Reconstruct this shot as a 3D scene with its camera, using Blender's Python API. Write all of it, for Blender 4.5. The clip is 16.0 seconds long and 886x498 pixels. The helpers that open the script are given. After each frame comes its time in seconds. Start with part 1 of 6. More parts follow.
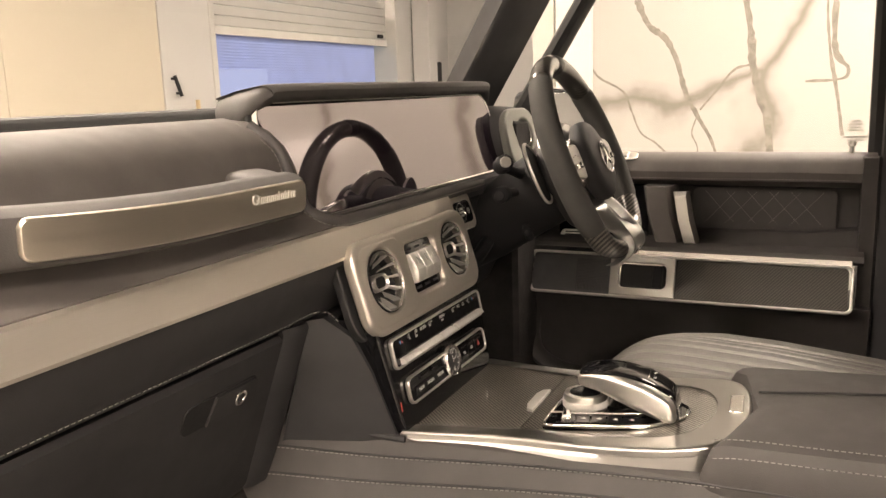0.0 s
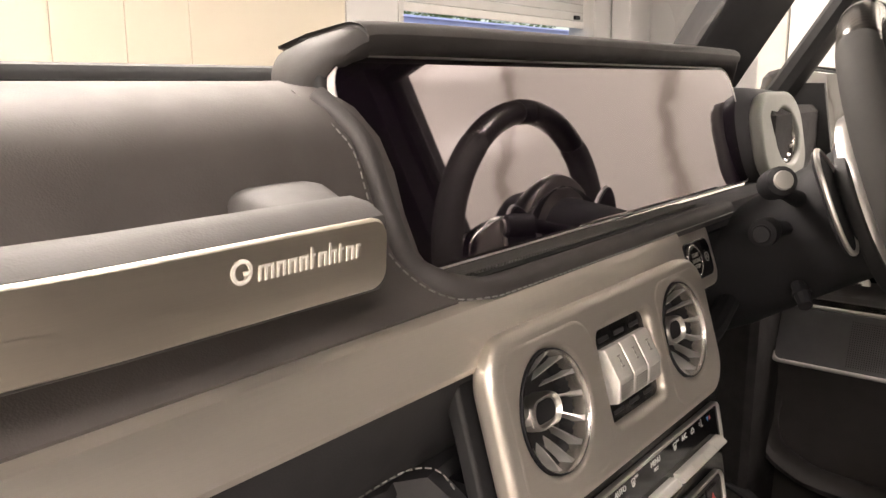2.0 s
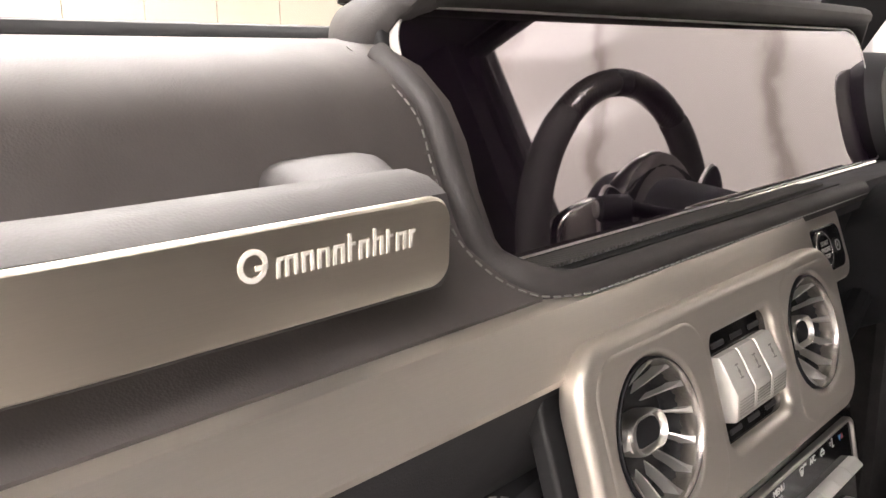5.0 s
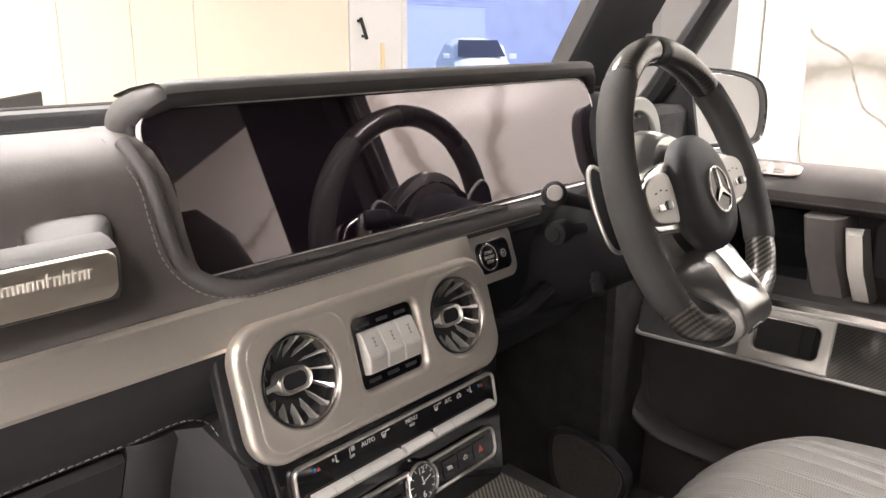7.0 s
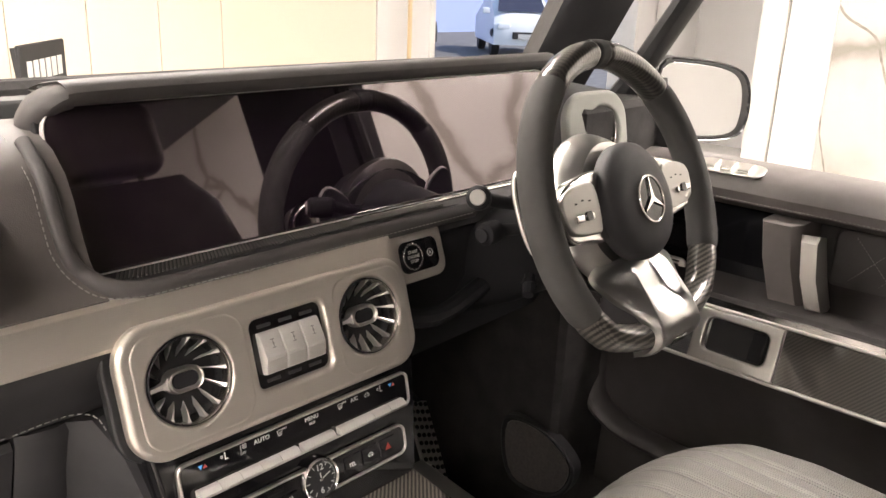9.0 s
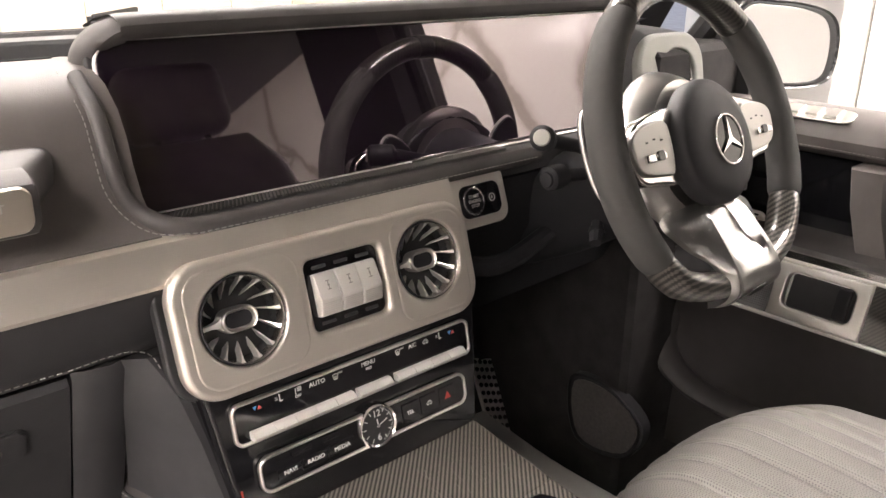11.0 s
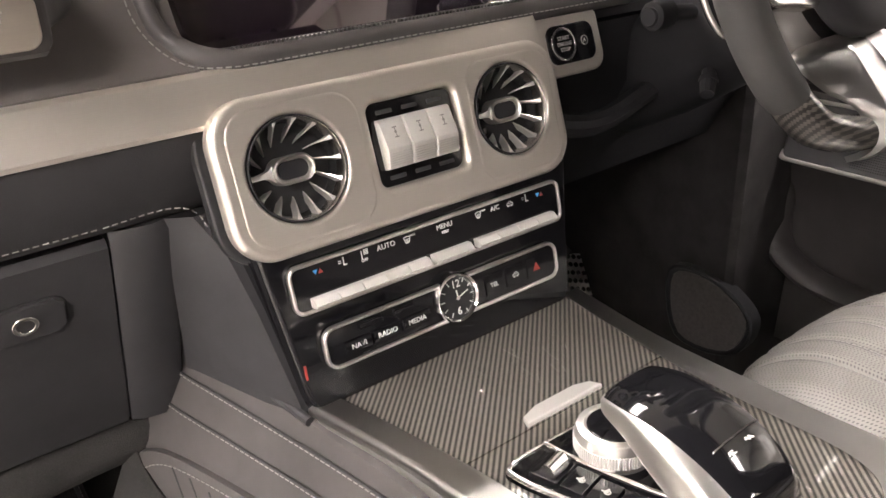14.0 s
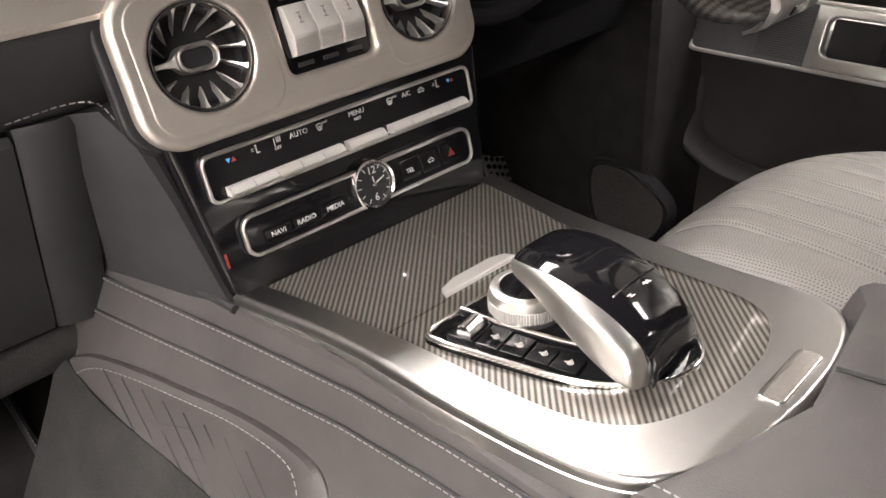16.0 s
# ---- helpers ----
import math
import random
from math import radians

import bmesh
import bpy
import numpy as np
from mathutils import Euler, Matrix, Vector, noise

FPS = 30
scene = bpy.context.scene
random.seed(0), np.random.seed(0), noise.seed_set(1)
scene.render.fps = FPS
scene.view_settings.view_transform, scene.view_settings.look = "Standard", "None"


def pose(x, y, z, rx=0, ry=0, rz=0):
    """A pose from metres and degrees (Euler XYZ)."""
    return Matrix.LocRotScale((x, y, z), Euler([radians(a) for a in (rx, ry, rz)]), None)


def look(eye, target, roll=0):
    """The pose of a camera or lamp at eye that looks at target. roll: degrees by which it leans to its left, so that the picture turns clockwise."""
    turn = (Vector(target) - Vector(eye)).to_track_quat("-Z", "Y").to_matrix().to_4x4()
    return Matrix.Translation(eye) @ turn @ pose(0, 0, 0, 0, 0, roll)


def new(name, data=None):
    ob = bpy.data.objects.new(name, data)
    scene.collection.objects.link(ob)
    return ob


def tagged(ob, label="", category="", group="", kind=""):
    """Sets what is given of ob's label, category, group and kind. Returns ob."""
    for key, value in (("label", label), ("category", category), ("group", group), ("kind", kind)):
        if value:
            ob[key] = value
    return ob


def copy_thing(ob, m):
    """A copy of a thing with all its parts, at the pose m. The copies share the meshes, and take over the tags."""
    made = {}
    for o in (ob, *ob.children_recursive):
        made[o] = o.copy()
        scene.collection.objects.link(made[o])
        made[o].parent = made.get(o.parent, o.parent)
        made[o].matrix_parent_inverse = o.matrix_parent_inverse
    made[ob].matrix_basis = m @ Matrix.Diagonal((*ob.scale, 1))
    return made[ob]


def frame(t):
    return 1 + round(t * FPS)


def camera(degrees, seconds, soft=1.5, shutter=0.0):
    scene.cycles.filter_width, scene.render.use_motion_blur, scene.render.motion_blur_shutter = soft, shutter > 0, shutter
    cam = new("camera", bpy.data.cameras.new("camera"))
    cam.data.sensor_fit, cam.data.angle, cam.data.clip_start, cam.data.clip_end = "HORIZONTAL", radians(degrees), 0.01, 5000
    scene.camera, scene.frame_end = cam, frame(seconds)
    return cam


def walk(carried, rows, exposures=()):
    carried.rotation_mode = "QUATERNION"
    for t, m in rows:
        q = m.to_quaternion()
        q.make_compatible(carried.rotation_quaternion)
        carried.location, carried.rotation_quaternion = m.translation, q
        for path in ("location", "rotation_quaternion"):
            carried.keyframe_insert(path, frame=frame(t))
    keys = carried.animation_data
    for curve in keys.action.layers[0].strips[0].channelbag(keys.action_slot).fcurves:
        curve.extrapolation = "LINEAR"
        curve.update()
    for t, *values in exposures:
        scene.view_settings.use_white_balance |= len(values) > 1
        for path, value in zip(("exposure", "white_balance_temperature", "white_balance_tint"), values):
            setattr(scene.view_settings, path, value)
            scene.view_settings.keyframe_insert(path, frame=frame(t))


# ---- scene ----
cam = camera(57.0, 16.0)
PATH = [
    (0, (-0.962, -0.48, 1.589), (0.815, 0.355, 1.211), -1.8),
    (0.5, (-0.841, -0.443, 1.58), (0.876, 0.506, 1.193), -1.6),
    (1, (-0.713, -0.378, 1.57), (0.953, 0.656, 1.179), -1.0),
    (1.5, (-0.598, -0.292, 1.571), (1.014, 0.817, 1.159), 0.4),
    (2, (-0.529, -0.239, 1.565), (1.015, 0.966, 1.163), -0.0),
    (2.5, (-0.487, -0.197, 1.551), (0.982, 1.095, 1.139), -0.7),
    (3, (-0.459, -0.176, 1.544), (0.957, 1.169, 1.111), -0.7),
    (5.3, (-0.465, -0.2, 1.553), (0.931, 1.162, 1.112), -0.9),
    (5.5, (-0.475, -0.223, 1.557), (0.938, 1.125, 1.121), -1.0),
    (6, (-0.495, -0.305, 1.58), (0.951, 1.0, 1.125), -0.7),
    (6.5, (-0.514, -0.41, 1.609), (0.956, 0.861, 1.134), -0.3),
    (7, (-0.518, -0.498, 1.643), (0.967, 0.743, 1.138), 0.2),
    (7.5, (-0.498, -0.552, 1.66), (0.995, 0.675, 1.145), 0.5),
    (8, (-0.469, -0.579, 1.679), (1.006, 0.659, 1.142), 1.1),
    (8.2, (-0.46, -0.576, 1.696), (1.013, 0.651, 1.125), 2.0),
    (10.3, (-0.411, -0.6, 1.687), (0.902, 0.761, 1.037), 1.4),
    (10.5, (-0.416, -0.588, 1.681), (0.899, 0.765, 1.019), 1.5),
    (11, (-0.407, -0.575, 1.658), (0.864, 0.808, 0.972), 0.8),
    (11.5, (-0.395, -0.559, 1.63), (0.832, 0.85, 0.915), -0.1),
    (12, (-0.383, -0.551, 1.603), (0.799, 0.883, 0.866), -1.2),
    (12.5, (-0.375, -0.538, 1.585), (0.776, 0.912, 0.827), -1.9),
    (13, (-0.37, -0.522, 1.568), (0.754, 0.935, 0.784), -2.4),
    (13.5, (-0.363, -0.516, 1.557), (0.734, 0.946, 0.746), -2.7),
    (14, (-0.359, -0.515, 1.556), (0.717, 0.944, 0.711), -2.8),
    (14.5, (-0.361, -0.518, 1.541), (0.715, 0.925, 0.67), -2.9),
    (15, (-0.359, -0.532, 1.536), (0.73, 0.861, 0.602), -3.1),
    (15.5, (-0.361, -0.546, 1.531), (0.749, 0.802, 0.555), -3.5),
    (16, (-0.367, -0.551, 1.528), (0.766, 0.756, 0.524), -4.1),
]
walk(cam, [(t, look(eye, target, roll)) for t, eye, target, roll in PATH],
     exposures=[(0.0, 0.70, 7900, 17), (2.5, 0.96, 6900, 18), (7.0, 1.15, 6500, 16), (8.0, 1.15, 6900, 16), (11.0, 1.42, 6700, 17), (12.5, 1.58, 6650, 17), (14.0, 1.62, 6600, 17), (16.0, 1.32, 6500, 16)])

# ---- world and light ----
world = bpy.data.worlds.new("world")
scene.world = world
world.use_nodes = True
WN = world.node_tree.nodes
WL = world.node_tree.links
sky = WN.new("ShaderNodeTexSky")
sky.sky_type = "NISHITA"
sky.sun_disc = False
sky.sun_elevation = radians(38)
sky.sun_rotation = radians(145)
WN["Background"].inputs[1].default_value = 0.14
WL.new(sky.outputs[0], WN["Background"].inputs[0])
sun = new("sun", bpy.data.lights.new("sun", "SUN"))
sun.data.energy = 2.2
sun.data.angle = radians(0.6)
sun.data.color = (1.0, 0.95, 0.88)
sun.matrix_world = look((14, -20, 24), (0, 0, 0))


# ---- materials ----
def principled(name, color, rough=0.5, metal=0.0, coat=0.0, spec=0.5):
    m = bpy.data.materials.new(name)
    m.use_nodes = True
    b = m.node_tree.nodes["Principled BSDF"]
    b.inputs["Base Color"].default_value = (*color, 1)
    b.inputs["Roughness"].default_value = rough
    b.inputs["Metallic"].default_value = metal
    b.inputs["Coat Weight"].default_value = coat
    b.inputs["Coat Roughness"].default_value = 0.04
    b.inputs["Specular IOR Level"].default_value = spec
    return m, m.node_tree.nodes, m.node_tree.links, b


def coords(N, L, scale=(1, 1, 1), turn=(0, 0, 0)):
    c = N.new("ShaderNodeTexCoord")
    mp = N.new("ShaderNodeMapping")
    mp.inputs["Scale"].default_value = scale
    mp.inputs["Rotation"].default_value = [radians(a) for a in turn]
    L.new(c.outputs["Object"], mp.inputs[0])
    return mp.outputs[0]


def noise_tex(N, L, vec, scale, detail=3.0, rough=0.55):
    n = N.new("ShaderNodeTexNoise")
    n.inputs["Scale"].default_value = scale
    n.inputs["Detail"].default_value = detail
    n.inputs["Roughness"].default_value = rough
    L.new(vec, n.inputs["Vector"])
    return n.outputs["Fac"]


def ramp(N, L, fac, stops):
    r = N.new("ShaderNodeValToRGB")
    e = r.color_ramp.elements
    while len(e) < len(stops):
        e.new(0.5)
    for el, (p, c) in zip(e, stops):
        el.position = p
        el.color = (*c, 1)
    L.new(fac, r.inputs[0])
    return r.outputs["Color"]


def calc(N, L, op, a, b):
    n = N.new("ShaderNodeMath")
    n.operation = op
    for i, v in enumerate((a, b)):
        if isinstance(v, (int, float)):
            n.inputs[i].default_value = v
        else:
            L.new(v, n.inputs[i])
    return n.outputs[0]


def bump(N, L, b, height, strength, distance):
    n = N.new("ShaderNodeBump")
    n.inputs["Strength"].default_value = strength
    n.inputs["Distance"].default_value = distance
    L.new(height, n.inputs["Height"])
    L.new(n.outputs[0], b.inputs["Normal"])


def span(N, L, fac, lo, hi):
    n = N.new("ShaderNodeMapRange")
    n.inputs["To Min"].default_value = lo
    n.inputs["To Max"].default_value = hi
    L.new(fac, n.inputs["Value"])
    return n.outputs[0]


def leather(name, color, rough=0.45, grain=1.0):
    m, N, L, b = principled(name, color, rough)
    v = coords(N, L)
    vo = N.new("ShaderNodeTexVoronoi")
    vo.inputs["Scale"].default_value = 900
    L.new(v, vo.inputs["Vector"])
    big = noise_tex(N, L, v, 14, 4)
    fine = noise_tex(N, L, v, 500, 2)
    dark = tuple(c * 0.82 for c in color)
    light = tuple(min(1, c * 1.15) for c in color)
    L.new(ramp(N, L, big, [(0.3, dark), (0.7, light)]), b.inputs["Base Color"])
    L.new(span(N, L, noise_tex(N, L, v, 45, 3), rough - 0.07, rough + 0.09), b.inputs["Roughness"])
    h = calc(N, L, "ADD", calc(N, L, "MULTIPLY", vo.outputs["Distance"], 0.8), calc(N, L, "MULTIPLY", fine, 0.5))
    bump(N, L, b, h, 0.18 * grain, 0.0006)
    return m


def brushed(name, color, rough=0.32, axis=0, fine=1.0):
    m, N, L, b = principled(name, color, rough, 1.0)
    s = [1600, 1600, 1600]
    s[axis] = 30
    v = coords(N, L, s)
    n1 = noise_tex(N, L, v, 1.0, 3)
    v2 = coords(N, L)
    n2 = noise_tex(N, L, v2, 9, 3)
    L.new(span(N, L, n1, rough - 0.04, rough + 0.06), b.inputs["Roughness"])
    dark = tuple(c * 0.95 for c in color)
    L.new(ramp(N, L, calc(N, L, "ADD", calc(N, L, "MULTIPLY", n1, 0.6), calc(N, L, "MULTIPLY", n2, 0.4)), [(0.35, dark), (0.65, color)]), b.inputs["Base Color"])
    bump(N, L, b, n1, 0.05 * fine, 0.0001)
    return m


def satin(name, color, rough):
    """Bead-blasted metal: even colour, faint unevenness of gloss."""
    m, N, L, b = principled(name, color, rough, 1.0)
    v = coords(N, L)
    L.new(span(N, L, noise_tex(N, L, v, 12, 3), rough - 0.025, rough + 0.025), b.inputs["Roughness"])
    return m


def gloss(name, color, rough=0.05, dusty=0.04):
    m, N, L, b = principled(name, color, rough, 0.0, 0.6)
    v = coords(N, L)
    L.new(span(N, L, noise_tex(N, L, v, 30, 4), rough, rough + dusty), b.inputs["Roughness"])
    return m


def weave(name, turn, cell=0.0042, pale=0.20):
    """Twill of carbon tows under clear lacquer."""
    m, N, L, b = principled(name, (0.03, 0.028, 0.026), 0.3, 0.0, 1.0)
    v = coords(N, L, (1 / cell,) * 3, turn)
    sep = N.new("ShaderNodeSeparateXYZ")
    L.new(v, sep.inputs[0])
    x, y = sep.outputs[0], sep.outputs[1]
    row = calc(N, L, "FLOOR", y, 0)
    slide = calc(N, L, "FRACT", calc(N, L, "MULTIPLY", calc(N, L, "ADD", calc(N, L, "FLOOR", x, 0), row), 0.25), 0)
    over = calc(N, L, "GREATER_THAN", slide, 0.4)
    fx = calc(N, L, "ABSOLUTE", calc(N, L, "SUBTRACT", calc(N, L, "FRACT", x, 0), 0.5), 0)
    fy = calc(N, L, "ABSOLUTE", calc(N, L, "SUBTRACT", calc(N, L, "FRACT", y, 0), 0.5), 0)
    mix = N.new("ShaderNodeMix")
    L.new(over, mix.inputs[0])
    L.new(fx, mix.inputs[2])
    L.new(fy, mix.inputs[3])
    edge = mix.outputs[0]
    fib = noise_tex(N, L, coords(N, L, (900, 900, 900), turn), 1.0, 1)
    tone = calc(N, L, "ADD", calc(N, L, "MULTIPLY", over, 0.55), calc(N, L, "MULTIPLY", fib, 0.35))
    tone = calc(N, L, "SUBTRACT", tone, calc(N, L, "MULTIPLY", edge, 0.35))
    L.new(ramp(N, L, tone, [(0.05, (0.012, 0.011, 0.010)), (0.75, (pale, pale * 0.92, pale * 0.82))]), b.inputs["Base Color"])
    b.inputs["Metallic"].default_value = 0.35
    bump(N, L, b, edge, 0.25, 0.0005)
    return m


def marble(name):
    m, N, L, b = principled(name, (0.85, 0.83, 0.78), 0.12)
    v = coords(N, L)
    warp = N.new("ShaderNodeTexNoise")
    warp.inputs["Scale"].default_value = 1.6
    warp.inputs["Detail"].default_value = 5
    L.new(v, warp.inputs["Vector"])
    mixv = N.new("ShaderNodeVectorMath")
    mixv.operation = "MULTIPLY_ADD"
    L.new(warp.outputs["Color"], mixv.inputs[0])
    mixv.inputs[1].default_value = (0.45, 0.45, 0.45)
    L.new(v, mixv.inputs[2])
    vo = N.new("ShaderNodeTexVoronoi")
    vo.feature = "DISTANCE_TO_EDGE"
    vo.inputs["Scale"].default_value = 0.85
    L.new(mixv.outputs[0], vo.inputs["Vector"])
    thick = noise_tex(N, L, v, 1.1, 3)
    d = calc(N, L, "SUBTRACT", vo.outputs["Distance"], calc(N, L, "MULTIPLY", calc(N, L, "SUBTRACT", thick, 0.45), 0.12))
    col = ramp(N, L, d, [(0.0, (0.20, 0.185, 0.165)), (0.028, (0.33, 0.315, 0.295)), (0.06, (0.375, 0.365, 0.345))])
    L.new(col, b.inputs["Base Color"])
    return m


def paint(name, color, rough=0.5, amount=0.06, scale=6):
    m, N, L, b = principled(name, color, rough)
    v = coords(N, L)
    L.new(ramp(N, L, noise_tex(N, L, v, scale, 5), [(0.3, tuple(c * (1 - amount) for c in color)), (0.7, tuple(min(1, c * (1 + amount)) for c in color))]), b.inputs["Base Color"])
    L.new(span(N, L, noise_tex(N, L, v, scale * 6, 3), rough - 0.06, rough + 0.08), b.inputs["Roughness"])
    return m


def carpet(name, color):
    m, N, L, b = principled(name, color, 0.95, spec=0.2)
    v = coords(N, L)
    n = noise_tex(N, L, v, 700, 3, 0.7)
    n2 = noise_tex(N, L, v, 25, 4)
    L.new(ramp(N, L, calc(N, L, "ADD", calc(N, L, "MULTIPLY", n, 0.5), calc(N, L, "MULTIPLY", n2, 0.5)), [(0.35, tuple(c * 0.6 for c in color)), (0.65, tuple(c * 1.4 for c in color))]), b.inputs["Base Color"])
    bump(N, L, b, n, 0.6, 0.002)
    return m


def glow(name, color, strength):
    m = bpy.data.materials.new(name)
    m.use_nodes = True
    N, L = m.node_tree.nodes, m.node_tree.links
    N.remove(N["Principled BSDF"])
    e = N.new("ShaderNodeEmission")
    e.inputs[0].default_value = (*color, 1)
    e.inputs[1].default_value = strength
    L.new(e.outputs[0], N["Material Output"].inputs[0])
    return m


def pane(name, tint=(0.97, 0.98, 0.98), gloss_amount=1.0):
    m = bpy.data.materials.new(name)
    m.use_nodes = True
    N, L = m.node_tree.nodes, m.node_tree.links
    N.remove(N["Principled BSDF"])
    tr = N.new("ShaderNodeBsdfTransparent")
    tr.inputs[0].default_value = (*tint, 1)
    gl = N.new("ShaderNodeBsdfGlossy")
    gl.inputs["Roughness"].default_value = 0.0
    fr = N.new("ShaderNodeFresnel")
    fr.inputs[0].default_value = 1.3
    mx = N.new("ShaderNodeMixShader")
    L.new(fr.outputs[0], mx.inputs[0])
    L.new(tr.outputs[0], mx.inputs[1])
    L.new(gl.outputs[0], mx.inputs[2])
    L.new(mx.outputs[0], N["Material Output"].inputs[0])
    return m


LEATHER = leather("leather_grey", (0.100, 0.089, 0.085), 0.58)
LEATHER_GRIP = leather("leather_grip", (0.064, 0.059, 0.058), 0.60)
# dark tone; on the lower dash it also stands for shade
LEATHER_DARK = leather("leather_dark", (0.025, 0.0245, 0.0265), 0.60)
# same grey leather, darkened for the shade on the console side
LEATHER_MID_SHADE = leather("leather_mid_shade", (0.050, 0.0455, 0.0445), 0.60)
LEATHER_DOOR = leather("leather_black_brown", (0.043, 0.039, 0.038), 0.58)
SUEDE = leather("suede_rim", (0.045, 0.044, 0.042), 0.8, 0.8)
SOFT = paint("soft_plastic", (0.016, 0.016, 0.018), 0.65, 0.12, 30)
SILVER = brushed("brushed_silver", (0.68, 0.63, 0.57), 0.40)
SILVER.node_tree.nodes["Principled BSDF"].inputs["Metallic"].default_value = 0.82
POLISH = satin("polished_silver", (0.76, 0.74, 0.71), 0.20)
SATIN = satin("satin_silver", (0.70, 0.68, 0.65), 0.36)
SILVER_PAINT = satin("silver_paint", (0.74, 0.72, 0.69), 0.36)
SILVER_PAINT.node_tree.nodes["Principled BSDF"].inputs["Metallic"].default_value = 0.5
CHROME = principled("chrome", (0.86, 0.84, 0.82), 0.14, 1.0)[0]
FIN = principled("fin_chrome", (0.78, 0.76, 0.73), 0.30, 0.85)[0]
FRAME = satin("frame_silver", (0.50, 0.49, 0.475), 0.30)
VENT_METAL = principled("vent_metal", (0.42, 0.40, 0.38), 0.27, 1.0)[0]
KEY = satin("key_silver", (0.70, 0.68, 0.66), 0.36)
KEY.node_tree.nodes["Principled BSDF"].inputs["Metallic"].default_value = 0.6
PIANO = gloss("piano_black", (0.006, 0.006, 0.007))
PIANO.node_tree.nodes["Principled BSDF"].inputs["Coat Weight"].default_value = 0.1
PIANO.node_tree.nodes["Principled BSDF"].inputs["Specular IOR Level"].default_value = 0.38
SCREEN = gloss("screen_glass", (0.009, 0.005, 0.010), 0.02, 0.010)
SCREEN.node_tree.nodes["Principled BSDF"].inputs["Specular Tint"].default_value = (1.0, 0.91, 0.94, 1)
SCREEN.node_tree.nodes["Principled BSDF"].inputs["Coat Weight"].default_value = 0.0
SCREEN.node_tree.nodes["Principled BSDF"].inputs["Coat IOR"].default_value = 1.7
SCREEN.node_tree.nodes["Principled BSDF"].inputs["IOR"].default_value = 2.6
CARBON = weave("carbon_weave", (0, 0, 90), 0.00145, 0.30)
HOUSING = satin("housing_silver", (0.34, 0.33, 0.315), 0.40)
SOFT.node_tree.nodes["Principled BSDF"].inputs["Specular IOR Level"].default_value = 0.25
BLACK = paint("matt_black", (0.012, 0.012, 0.013), 0.6, 0.2, 40)
THREAD = principled("thread", (0.24, 0.232, 0.22), 0.7)[0]
PRINT = principled("print_white", (0.58, 0.58, 0.56), 0.5)[0]
PRINT_GREY = principled("print_grey", (0.30, 0.29, 0.27), 0.5)[0]
RED = principled("print_red", (0.36, 0.05, 0.04), 0.4)[0]
BLUE = principled("print_blue", (0.05, 0.25, 0.55), 0.4)[0]
CARPET_GREY = carpet("carpet_grey", (0.028, 0.027, 0.026))
CARPET = carpet("carpet_black", (0.030, 0.028, 0.028))
WALL_WHITE = paint("wall_white", (0.50, 0.49, 0.48), 0.5, 0.03, 2)
WALL_CREAM = paint("wall_cream", (0.52, 0.47, 0.385), 0.35, 0.02, 1.2)
MARBLE = marble("marble_white")
FLOOR = paint("floor_tile", (0.45, 0.43, 0.40), 0.12, 0.06, 2)
GLASS = pane("clear_glass")
MIRROR = principled("mirror", (0.85, 0.86, 0.86), 0.01, 1.0)[0]
HEADLINER = paint("headliner", (0.035, 0.034, 0.034), 0.9, 0.1, 60)


# ---- building helpers ----
def firm_normals(me, angle):
    """Corner normals weighted by the whole flat area, so that plates stay flat and only their edges turn."""
    lim = math.cos(radians(angle))
    keys, area = [], {}
    for p in me.polygons:
        n = p.normal
        k = (round(n.x, 2), round(n.y, 2), round(n.z, 2), round(n.dot(p.center), 4))
        keys.append(k)
        area[k] = area.get(k, 0.0) + p.area
    at = [[] for _ in me.vertices]
    for p in me.polygons:
        for v in p.vertices:
            at[v].append(p.index)
    out = []
    for p in me.polygons:
        for v in p.vertices:
            s, seen = Vector((0, 0, 0)), set()
            for q in at[v]:
                if keys[q] not in seen and me.polygons[q].normal.dot(p.normal) > lim:
                    seen.add(keys[q])
                    s += me.polygons[q].normal * area[keys[q]]
            out.append(s.normalized() if s.length > 0 else p.normal.copy())
    me.normals_split_custom_set(out)


def flat_mark(bm):
    bm.faces.layers.int.new("flat")
    return bm


def finer(rings, n=4):
    """More rows between the given ones, on smooth curves."""
    cols = [smooth_path(c, n) for c in zip(*rings)]
    return [list(r) for r in zip(*cols)]


def link_mesh(name, me, parent=None, mats=(), smooth=35):
    for m in mats:
        me.materials.append(m)
    if smooth:
        me.shade_smooth()
        if "flat" in me.attributes:
            firm_normals(me, smooth)
        else:
            me.set_sharp_from_angle(angle=radians(smooth))
    ob = new(name, me)
    if parent:
        ob.parent = parent
        ob.matrix_parent_inverse = parent.matrix_basis.inverted()
    return ob


def part(name, bm, material, parent=None, label="", M=None, smooth=35):
    """One bmesh as one mesh object, in world metres, under a thing or a part."""
    if M is not None:
        bm.transform(M)
    bmesh.ops.recalc_face_normals(bm, faces=bm.faces)
    me = bpy.data.meshes.new(name)
    bm.to_mesh(me)
    bm.free()
    if parent is not None and parent.type == "MESH":
        ob = link_mesh(name, me, None, (material,), smooth)
        ob.parent = parent
    else:
        ob = link_mesh(name, me, parent, (material,), smooth)
    if label:
        ob["label"] = label
    return ob


def thing(name, at, label, category, group="", kind=""):
    ob = new(name)
    ob.empty_display_size = 0.02
    ob.matrix_basis = Matrix.Translation(at)
    return tagged(ob, label, category, group, kind)


